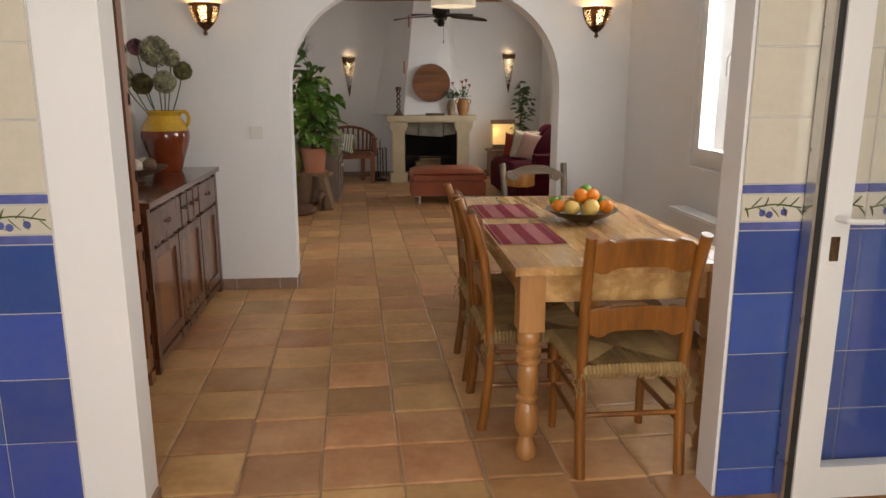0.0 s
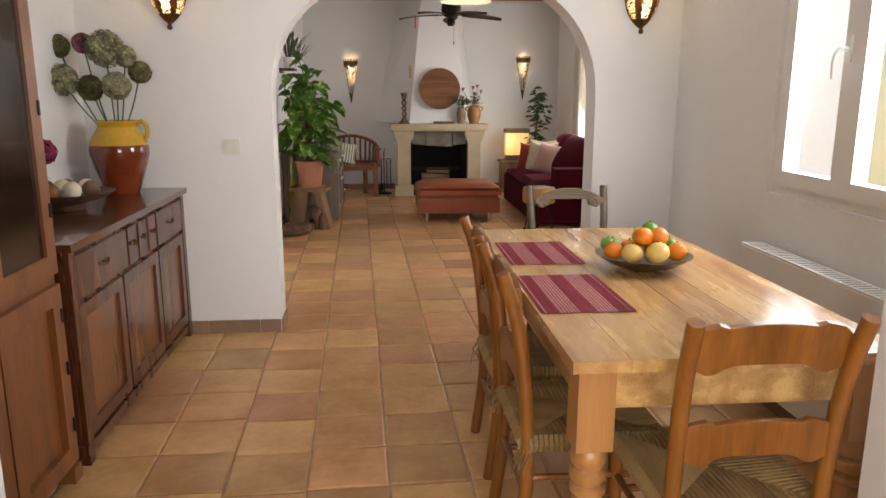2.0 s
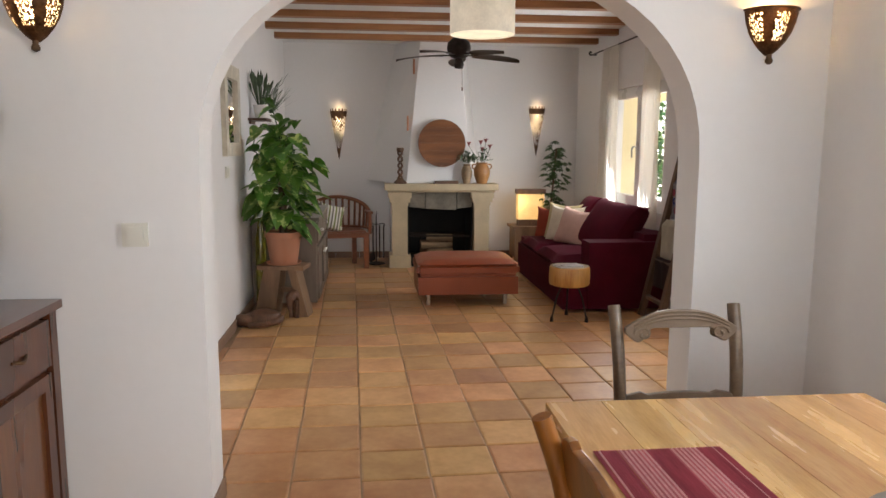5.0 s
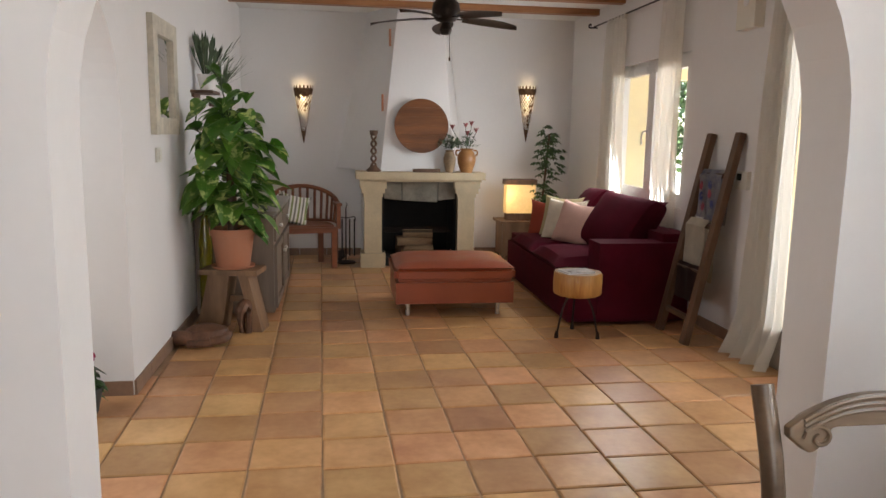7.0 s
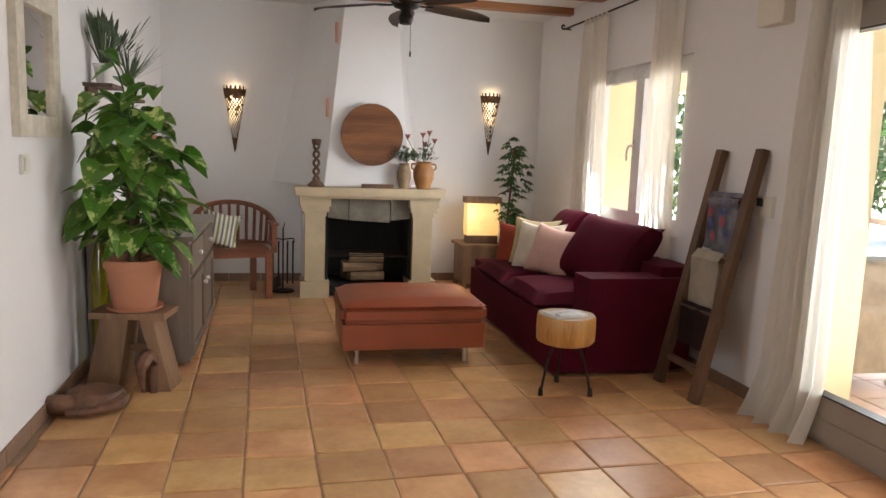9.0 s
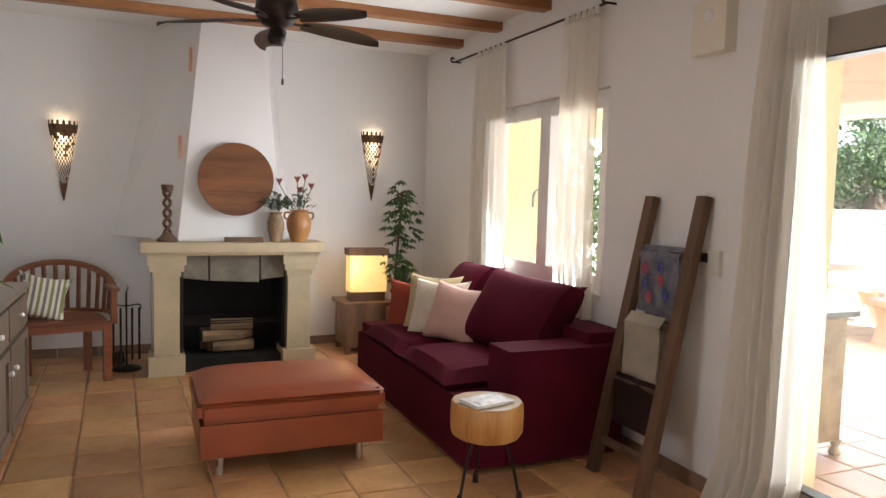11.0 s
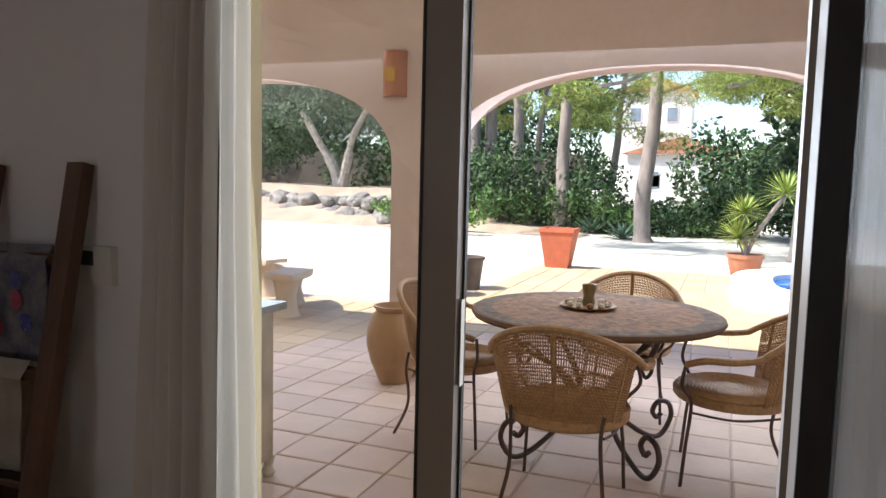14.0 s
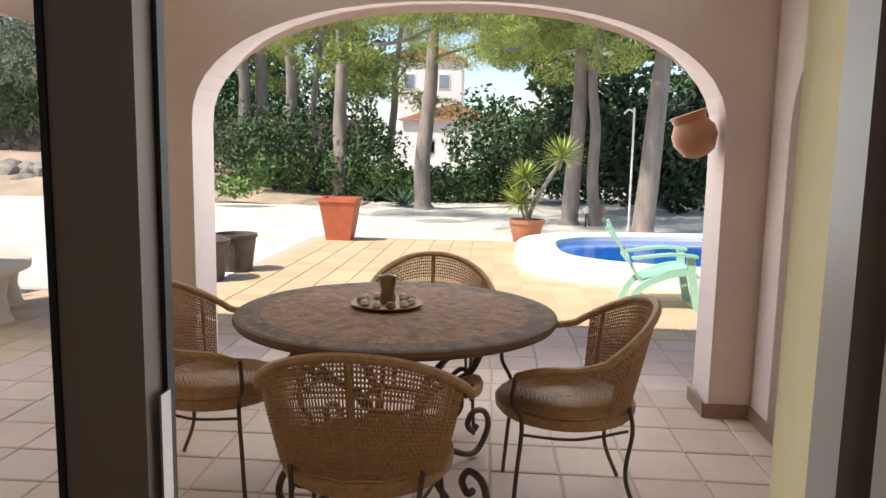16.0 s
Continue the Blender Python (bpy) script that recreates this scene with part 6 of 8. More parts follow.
# things on the living room's west wall
t = thing("framed_mirror", (LX, 0, 0), "small dark mirror in a distressed cream frame", "mirror")
bm = bmesh.new()
frame_rect(bm, 0, 0.035, 2.74, 3.34, 1.36, 2.04, 0.10)
part("frame", bm, mat("cream_distressed", (0.62, 0.57, 0.46), 0.7, 0.12, 14, 0.3, 60), t, edge=0.008)
part("mirror_glass", B((0.004, 0.014, 2.84, 3.24, 1.46, 1.94)), mm, t)


def wall_shelf(y, z, label):
    t = thing("wall_shelf", (LX + 0.001, y, z), label, "shelf", "small driftwood shelves on the wall")
    part("board", B((0, 0.16, -0.16, 0.16, -0.022, 0)), OLDW, t, edge=0.005)
    part("bracket", B((0, 0.02, -0.12, 0.12, -0.05, -0.023)), OLDW, t)


wall_shelf(4.05, 1.68, "small dark wooden wall shelf with a white pot")
wall_shelf(4.75, 1.64, "small dark wooden wall shelf with a grass plant")
wall_shelf(5.55, 1.33, "small dark wooden wall shelf with a succulent")
wall_shelf(5.35, 0.98, "small dark wooden wall shelf with trinkets")
for y, z, r, h, mt, lab, n, ln in ((4.05, 1.68, 0.065, 0.12, WHITE, "lavender-like grass in a white pot on a shelf", 60, 0.3), (4.75, 1.64, 0.05, 0.13, GLASS, "wispy grass in a glass on a shelf", 45, 0.3), (5.50, 1.33, 0.05, 0.07, POT, "succulent in a small clay pot on a shelf", 16, 0.2)):
    t = potted((LX + 0.09, y, z), lab, r, h, mt, False)
    bm = bmesh.new()
    for i in range(n):
        a, s = g.uniform(0, 6.3), g.uniform(0.2, 0.7)
        b0 = Vector((0.3 * r * math.cos(a), 0.3 * r * math.sin(a), h * 0.9))
        tip = b0 + Vector((abs(s * 0.4 * math.cos(a)) * (1 if math.cos(a) > -0.4 else -0.3), s * 0.4 * math.sin(a), ln * g.uniform(0.5, 1)))
        blade(bm, b0, tip, 0.009 if n > 20 else 0.04, 0.02, n=3)
        if n > 50:
            blade(bm, b0.lerp(tip, 0.7), tip + Vector((0, 0, 0.02)), 0.02, 0, n=2)
    part("foliage", bm, LEAF3 if n > 20 else LEAF2, t, kind="stuff")
t = potted((LX + 0.10, 5.68, 1.33), "string-of-pearls plant trailing from a shelf", 0.04, 0.06, POT, False)
bm = bmesh.new()
for i in range(26):
    x, y, ln = g.uniform(-0.03, 0.06), g.uniform(-0.06, 0.06), g.uniform(0.25, 0.55)
    for k in range(int(ln / 0.022)):
        petals(bm, (x + 0.05 + g.uniform(-0.01, 0.01), y + g.uniform(-0.01, 0.01), 0.05 - k * 0.022), 0.01, 3, 0.012, i * 50 + k, -1)
part("trailing_stems", bm, LEAF3, t, kind="stuff")

# green plants in the corner by the lamp
t = potted((2.86, 6.28, 0.0), "tall climbing schefflera in the corner behind the sofa", 0.16, 0.3, RED)
part("trunk", T((smooth_path([(0, 0, 0.25), (0.01, 0, 0.7), (0.04, 0, 1.1), (0.06, 0, 1.42)]), 0.012)), OLDW, t, smooth=True)
leaves = bmesh.new()
for i in range(120):
    h = g.uniform(0.62, 1.52)
    a = g.uniform(0, 6.3)
    reach = g.uniform(0.03, 0.15) * (1.15 if h < 1.25 else 0.7)
    c = Vector((0.04 * h + reach * math.cos(a), reach * math.sin(a) - 0.02, h))
    for k in range(5):
        b = a + (k - 2) * 0.6
        blade(leaves, c, c + Vector((math.cos(b), math.sin(b), -0.5)).normalized() * g.uniform(0.06, 0.09), 0.03, 0.01, n=2)
part("leaves", leaves, LEAF2, t, kind="stuff")
t = potted((2.84, 6.0, 0.42), "bushy fern in a red pot beside the lamp", 0.10, 0.16, RED)
bm = bmesh.new()
for i in range(130):
    a, s = g.uniform(0, 6.3), g.uniform(0.05, 0.2)
    blade(bm, (0, 0, 0.14), (s * math.cos(a), s * math.sin(a), 0.14 + g.uniform(0.08, 0.26)), 0.012, 0.04, n=3)
part("fronds", bm, LEAF2, t, kind="stuff")
part("plant_stand", B((-0.11, 0.11, -0.11, 0.11, -0.42, -0.001)), STOOLW, t)

# passage behind the arch
t = thing("dark_chest", (0, 0, 0), "dark wooden chest in the side passage", "chest")
part("body", B((-1.55, -0.86, 2.46, 3.4, 0, 0.495)), MAHOG, t, edge=0.005)
t = thing("wicker_basket", (-1.02, 2.80, 0.496), "round brown wicker basket on the dark chest", "basket")
bm = bmesh.new()
for k in range(14):
    r = 0.17 + 0.03 * math.sin(k / 13 * math.pi)
    tube(bm, [(r * math.cos(a), r * math.sin(a), 0.012 + k * 0.022 + 0.003 * math.sin(a * 12 + k * 3.14)) for a in [2 * math.pi * j / 36 for j in range(37)]], 0.012, 5)
part("weave", bm, WICKER, t, smooth=True)
t = potted((-0.80, 2.12, 0), "magenta flowering plant on the floor of the passage", 0.11, 0.14, mat("dark_pot", (0.04, 0.05, 0.05), 0.5), False)
t.location = (-0.66, 1.92, 0)
bm = bmesh.new()
for i in range(60):
    a, s = g.uniform(0, 6.3), g.uniform(0.04, 0.13)
    heart_leaf(bm, (s * 0.5 * math.cos(a), s * 0.5 * math.sin(a), g.uniform(0.1, 0.26)), (math.cos(a), math.sin(a), -0.3), 0.08, 0.1)
part("leaves", bm, LEAF2, t, kind="stuff")
bm = bmesh.new()
for i in range(12):
    petals(bm, (g.uniform(-0.09, 0.09), g.uniform(-0.09, 0.09), g.uniform(0.24, 0.33)), 0.03, 30, 0.018, i, -1)
part("blossoms", bm, MAGENTA, t, kind="stuff")


# ---- tiled wall around the doorway ----
def tiled_face(name, y, x0, x1, label, from_right=False):
    t = part(name, B((x0, x1, y, y + 0.004, 0, 2.6)), TGROUT, None, label, "structure")
    S, G = 0.2155, 0.004
    n = int((x1 - x0) / S) + 1
    me_cache = {}

    def piece(w, h, m):
        key = (round(w, 4), round(h, 4), m.name)
        if key not in me_cache:
            bm = bmesh.new()
            box(bm, 0, w, -0.006, 0, 0, h)
            bmesh.ops.bevel(bm, geom=[e for e in bm.edges if all(abs(v.co.y + 0.006) < 1e-5 for v in e.verts)], offset=0.002, segments=1, affect="EDGES")
            me = bpy.data.meshes.new("glazed_tile")
            bm.to_mesh(me)
            bm.free()
            me.materials.append(m)
            me_cache[key] = me
        return me_cache[key]
    for i in range(n):
        a = x1 - (i + 1) * S if from_right else x0 + i * S
        b = a + S - G
        a, b = max(a, x0), min(b, x1)
        if b - a < 0.015:
            continue
        cells = [(0.971 - (k + 1) * S, S - G, BLUET) for k in range(4)] + [(0.002, 0.103, BLUET), (0.971, 0.025, BLUE2), (1.0, 0.089, CREAMT), (1.093, 0.027, BLUE2)] + [(1.124 + k * S, S - G, CREAMT) for k in range(6)]
        for z, h, m in cells:
            ob = new("glazed_tile", piece(b - a, h, m))
            ob.parent = t
            ob.location = (a, y, z)
        bm, bm2 = bmesh.new(), bmesh.new()
        c = (a + b) / 2
        if b - a > 0.1:
            tube(bm, smooth_path([(a + 0.01, y - 0.008, 1.040), (c, y - 0.008, 1.056), (b - 0.01, y - 0.008, 1.044)]), 0.0025, 4)
            for k in range(9):
                u = a + 0.010 + k * 0.0215
                blade(bm, (u, y - 0.0085, 1.048), (u + 0.034 * (1 if k % 3 else 0.4), y - 0.0085, 1.048 + (0.034 if k % 2 else -0.036)), 0.019, 0, n=3)
            for u, w in ((c - 0.035, 1.028), (c - 0.010, 1.022), (c + 0.04, 1.03)):
                lathe(bm2, [(0.012, 0), (0.010, 0.003)], 14, m=pose(u, y - 0.0065, w, 90, 0, 0))
            part("olive_branch", bm, mat("glaze_green", (0.10, 0.13, 0.03), 0.2, 0.2, 9, 0) if "glaze_green" not in bpy.data.materials else bpy.data.materials["glaze_green"], t, kind="stuff")
            part("olives", bm2, BLUE2, t, kind="stuff")
    return t


tiled_face("tiled_wall_left", -2.936, -1.9, -0.405, "cobalt blue and cream tiled wall with an olive branch border", True)
tiled_face("tiled_wall_right", -2.936, 1.745, 3.4, "cobalt blue and cream tiled wall with an olive branch border")
t = thing("glazed_door", (1.95, -2.985, 0.02), "white glazed door folded flat against the blue tiled wall", "door")
bm = bmesh.new()
box(bm, 0.035, 0.125, -0.03, 0.02, 0, 2.1)
box(bm, 0.785, 0.875, -0.03, 0.02, 0, 2.1)
box(bm, 0.125, 0.785, -0.03, 0.02, 0, 0.12)
box(bm, 0.125, 0.785, -0.03, 0.02, 2.0, 2.1)
part("door_frame", bm, WHITE, t, edge=0.006)
part("edge_strip", B((0.0, 0.012, -0.02, 0.03, 0, 2.1)), STEEL, t)
part("edge_seal", B((0.0125, 0.034, -0.022, 0.025, 0, 2.1)), DARKSEAL, t)
part("glass_pane", B((0.125, 0.785, -0.006, 0.0, 0.12, 2.0)), GLASS, t).visible_shadow = False
part("door_handle", T((smooth_path([(0.08, -0.03, 1.0), (0.08, -0.075, 1.0), (0.11, -0.085, 0.998), (0.20, -0.08, 0.995)]), 0.010)), WHITE, t, smooth=True)
part("lock_cylinder", B((0.066, 0.094, -0.036, -0.03, 0.86, 0.94)), BRONZE, t, "dark oval lock cover", edge=0.01)

# ---- terrace things ----
CX, CY = 5.37, 1.635
t = thing("terrace_table", (CX, CY, 0), "round mosaic table with a scrolled wrought iron base on the terrace", "table")
part("tabletop", L([(0.585, 0.715), (0.64, 0.72), (0.65, 0.735), (0.645, 0.75), (0.633, 0.7545)], 64), mat("table_rim", (0.17, 0.095, 0.055), 0.85, 0.2, 12, 0.2, 60), t, smooth=True)
bm = bmesh.new()
tr = random.Random(2)
rr_ = 0.05
while rr_ < 0.62:
    ring = rr_ > 0.54
    w = 0.028 if ring else 0.034
    n = int(2 * math.pi * rr_ / w)
    for k in range(n):
        a = 2 * math.pi * (k + 0.5 * (int(rr_ * 100) % 2)) / n
        c = Vector((rr_ * math.cos(a), rr_ * math.sin(a), 0.7547))
        u, v = Vector((math.cos(a), math.sin(a), 0)) * w * 0.47, Vector((-math.sin(a), math.cos(a), 0)) * w * 0.47
        f = bm.faces.new([bm.verts.new(q) for q in (c + u + v, c - u + v, c - u - v, c + u - v)])
        f.material_index = 1 if ring and int(rr_ * 1000) % 2 == 0 else (2 if (not ring and (k * 3 + int(rr_ * 90)) % 4 == 0) else 0)
    rr_ += w
part("mosaic", bm, [SLATE, mat("mosaic_grey", (0.19, 0.125, 0.085), 0.9, 0.2, 12, 0.1, 60, island=0.3), mat("mosaic_brown", (0.25, 0.13, 0.07), 0.9, 0.2, 12, 0.1, 60, island=0.3)], t, "small square mosaic tiles", kind="stuff")
IRONB = mat("brown_iron", (0.11, 0.065, 0.05), 0.5, 0.2, 20, 0.2, 100, metal=0.3)
for k in range(4):
    a = radians(45 + 90 * k)
    ca, sa = math.cos(a), math.sin(a)
    pts = [(0.50, 0.70), (0.42, 0.58), (0.20, 0.45), (0.12, 0.32), (0.2, 0.16), (0.36, 0.07), (0.47, 0.05), (0.54, 0.12), (0.52, 0.20), (0.45, 0.22), (0.41, 0.17), (0.44, 0.13), (0.47, 0.15)]
    part("scroll_leg", T((smooth_path([(r * ca, r * sa, z - 0.025 if z < 0.1 else z) for r, z in pts], 5), 0.014)), IRONB, t, smooth=True)
    part("scroll_brace", T((smooth_path([(r * ca, r * sa, z) for r, z in ((0.14, 0.36), (0.3, 0.52), (0.4, 0.60), (0.46, 0.55), (0.42, 0.5), (0.38, 0.54))], 5), 0.009)), IRONB, t, smooth=True)
part("ring", T(([(0.15 * math.cos(2 * math.pi * k / 24), 0.15 * math.sin(2 * math.pi * k / 24), 0.37) for k in range(25)], 0.01)), IRONB, t, smooth=True)
part("under_ring", T(([(0.52 * math.cos(2 * math.pi * k / 40), 0.52 * math.sin(2 * math.pi * k / 40), 0.705) for k in range(41)], 0.012)), IRONB, t, smooth=True)
t = thing("dish", (CX + 0.05, CY + 0.05, 0.755), "oval dish of shells and pebbles on the mosaic table", "dish")
part("dish", L([(0.10, 0), (0.14, 0.008), (0.15, 0.018), (0.135, 0.014), (0, 0.008)], 28), WICKER, t, smooth=True)
for k in range(11):
    a = 2 * math.pi * k / 11
    part("shell", L([(0.012, 0), (0.022, 0.01), (0.015, 0.024), (0.002, 0.03)], 8, (0.105 * math.cos(a), 0.105 * math.sin(a), 0.012)), CREAM if k % 3 else SLATE, t, smooth=True)
t = thing("candle_cup", (CX + 0.07, CY + 0.05, 0.765), "olive ceramic candle cup in the middle of the dish", "candle holder")
part("cup", L([(0.03, 0), (0.035, 0.02), (0.028, 0.05), (0.036, 0.09), (0.038, 0.115), (0.03, 0.112), (0.02, 0.08)], 20), mat("olive_ceramic", (0.22, 0.15, 0.06), 0.35, 0.3, 8, 0.1, 50), t, smooth=True)

WICK = mat("wicker_cord", (0.38, 0.22, 0.10), 0.6, 0.3, 40, 0.4, 160, second=(0.24, 0.125, 0.052))


def wicker_chair(at, rz):
    """A round-backed wicker armchair on iron legs; it faces +y."""
    t = thing("wicker_armchair", at, "woven wicker armchair with thin curved iron legs on the terrace", "chair", "wicker chairs round the terrace table", rz)
    R, sh, n = 0.345, 0.44, 72
    A = lambda u: math.pi * (-0.04 - 0.92 * u)         # from the right arm round the back to the left arm
    top = lambda u: 0.63 + 0.20 * math.sin(math.pi * u) ** 1.2
    rad = lambda u, z: R * (0.84 + 0.28 * (z - sh) / 0.4)
    pt = lambda u, z: Vector((rad(u, z) * 1.02 * math.cos(A(u)), rad(u, z) * 0.9 * math.sin(A(u)) + 0.02, z))
    bm = bmesh.new()
    for k in range(n + 1):
        u = 0.14 + 0.72 * k / n
        tube(bm, [pt(u, sh - 0.02), pt(u, (sh + top(u)) / 2), pt(u, top(u) - 0.01)], 0.0030, 4)
    rows = 24
    for r in range(rows):
        f = (r + 0.5) / rows
        if 0.62 < f < 0.72 and r % 2:
            continue
        tube(bm, [pt(0.14 + 0.72 * k / n, sh + (top(0.14 + 0.72 * k / n) - sh) * f) + (pt(0.5, sh) - Vector((0, 0, sh))).normalized() * 0.0 + Vector((0.0035 * math.cos(A(k / n)), 0.0035 * math.sin(A(k / n)), 0)) * (1 if (k + r) % 2 else -1) for k in range(n + 1)], 0.0042, 4)
    part("woven_back", bm, WICK, t, "open woven wicker back", kind="stuff")
    arm = [Vector((0.30, 0.23, 0.60)), Vector((0.345, 0.15, 0.635)), Vector((0.350, 0.03, 0.64))]
    rim = [pt(0.06 + 0.88 * k / 24, top(0.06 + 0.88 * k / 24)) for k in range(25)]
    path = [arm[0], arm[1], arm[2]] + rim + [Vector((-p.x, p.y, p.z)) for p in arm[::-1]]
    part("top_rail", T((smooth_path(path, 3), 0.016)), WICK, t, "cord-wrapped top rail and arms", smooth=True)
    for u in (0.2, 0.5, 0.8):
        part("back_strut", T(([pt(u, sh - 0.03), pt(u, top(u))], 0.008)), WICK, t, smooth=True)
    bm = bmesh.new()
    for k in range(30):
        r = 0.008 + k * 0.0092
        tube(bm, [(r * math.cos(a), r * 0.95 * math.sin(a) + 0.01, sh - 0.012 + 0.008 * math.sin(a * 14 + k * 3.14) * 0.4 + (0.012 * (k / 30) ** 2)) for a in [2 * math.pi * j / 30 for j in range(31)]], 0.0052, 4)
    lathe(bm, [(0.262, -0.045), (0.276, -0.03), (0.278, 0.0), (0.27, 0.004)], 30, (0, 0.01, sh - 0.01))
    part("woven_seat", bm, WICK, t, "round woven wicker seat", "stuff", smooth=True)
    for s in (-1, 1):
        part("front_leg", T((smooth_path([(s * 0.27, 0.23, 0.60), (s * 0.29, 0.245, 0.5), (s * 0.22, 0.2, 0.40), (s * 0.23, 0.215, 0.2), (s * 0.24, 0.23, 0.0)]), 0.0085)), IRONB, t, smooth=True)
        part("back_leg", T((smooth_path([(s * 0.2, -0.2, 0.46), (s * 0.19, -0.22, 0.36), (s * 0.2, -0.20, 0.18), (s * 0.23, -0.27, 0.0)]), 0.0085)), IRONB, t, smooth=True)
        part("side_brace", T((smooth_path([(s * 0.235, 0.2, 0.36), (s * 0.22, 0, 0.34), (s * 0.2, -0.2, 0.37)]), 0.006)), IRONB, t, smooth=True)
    return t


wc = wicker_chair((4.71, 1.64, 0), -90)
copy_thing(wc, pose(5.32, 0.94, 0, 0, 0, 3))
copy_thing(wc, pose(5.36, 2.40, 0, 0, 0, 176))
copy_thing(wc, pose(6.18, 1.57, 0, 0, 0, 92))

CLAYJ = mat("big_jar_clay", (0.44, 0.26, 0.13), 0.7, 0.12, 4, 0.2, 50)
t = thing("clay_jar", (6.12, 3.14, 0), "large plain ochre clay jar standing by the arcade pier", "jar")
part("jar", L([(r * 0.8, z * 0.72) for r, z in ((0.13, 0), (0.14, 0.02), (0.21, 0.2), (0.25, 0.38), (0.245, 0.52), (0.20, 0.66), (0.165, 0.70), (0.19, 0.735), (0.195, 0.75), (0.17, 0.75), (0.14, 0.70), (0.1, 0.5))], 36), CLAYJ, t, smooth=True)
t = thing("marble_top_cabinet", (0, 0, 0), "weathered cream cabinet with a grey marble top on the terrace", "cabinet")
part("body", B((3.80, 4.36, 2.94, 3.40, 0.10, 0.80)), mat("cream_cabinet", (0.45, 0.36, 0.25), 0.7, 0.15, 6, 0.2, 40), t, edge=0.01)
part("marble_top", B((3.78, 4.41, 2.90, 3.44, 0.802, 0.835)), mat("grey_marble", (0.30, 0.31, 0.29), 0.3, 0.15, 4, 0.05, 30), t, edge=0.006)
for x in (3.85, 4.38):
    for y in (2.98, 3.36):
        part("carved_foot", L([(0.025, 0), (0.035, 0.02), (0.02, 0.05), (0.035, 0.1)], 12, (x, y, 0)), CREAM, t, smooth=True)
t = thing("wall_jar", (AX + 0.10, 0.09, 1.40), "small round clay jar fixed to the side of the arch", "jar")
part("jar", L([(0.04, 0), (0.08, 0.02), (0.115, 0.09), (0.115, 0.14), (0.085, 0.19), (0.09, 0.22), (0.1, 0.235), (0.08, 0.23), (0.06, 0.18)], 24, m=pose(0, 0.075, 0.0, 0, 0, 0) @ Matrix.Rotation(radians(-20), 4, "X")), mat("old_clay", (0.36, 0.13, 0.06), 0.6, 0.35, 12, 0.3, 60, second=(0.50, 0.34, 0.22)), t, smooth=True)
t = thing("wall_lantern", (AX, 3.28, 2.0), "rough clay half-tile wall lamp on the arcade pier", "wall lamp")
bm = bmesh.new()
a_ = [(0.09 * math.cos(math.pi * k / 10 + math.pi / 2), 0.09 * math.sin(math.pi * k / 10 + math.pi / 2)) for k in range(11)]
prism(bm, a_ + [(x * 0.82, y * 0.82) for x, y in a_[::-1]], 0.32, "z", 0)
part("half_tile", bm, POT, t, smooth=True)
part("holder", B((-0.10, -0.05, -0.04, 0.04, 0.10, 0.2)), GLAZE_Y, t)
skirting("baseboard", [("x", AX, -1, -0.14, 0.09), ("x", AX, -1, 2.86, 3.33), ("y", 0.09, 1, AX, AX + 0.3), ("y", -0.15, 1, 3.62, AX)])

# ---- garden ----
def cloud(seed, blobs, size, flat=0.5):
    """Leaves and leafy twigs as single small faces, scattered in the shells of the given blobs (x, y, z, rx, ry, rz, count)."""
    r = np.random.RandomState(seed)
    C = []
    for x, y, z, rx, ry, rz, n in blobs:
        d = r.normal(size=(n, 3))
        d /= np.linalg.norm(d, axis=1)[:, None]
        k = r.uniform(0.35, 1.0, n) ** 0.5
        lump = 1 + 0.25 * np.sin(d[:, 0] * 5 + x) * np.cos(d[:, 2] * 4 + y)
        C.append(np.stack([x + d[:, 0] * rx * k * lump, y + d[:, 1] * ry * k * lump, z + d[:, 2] * rz * k * lump], 1))
    C = np.concatenate(C)
    n = len(C)
    u = r.normal(size=(n, 3))
    u /= np.linalg.norm(u, axis=1)[:, None]
    w = r.normal(size=(n, 3))
    w -= (w * u).sum(1)[:, None] * u
    w /= np.linalg.norm(w, axis=1)[:, None]
    s = size * r.uniform(0.6, 1.3, n)[:, None]
    V = np.stack([C + u * s, C + w * s * flat, C - u * s, C - w * s * flat], 1).reshape(-1, 3)
    me = bpy.data.meshes.new("crown")
    me.from_pydata(V.tolist(), [], np.arange(n * 4).reshape(-1, 4).tolist())
    return me


def cloud_part(name, seed, blobs, size, m, parent, flat=0.5, label=""):
    me = cloud(seed, blobs, size, flat)
    me.materials.append(m)
    ob = new(name, me)
    ob.parent = parent
    return tagged(ob, label, kind="stuff")


gr = random.Random(21)


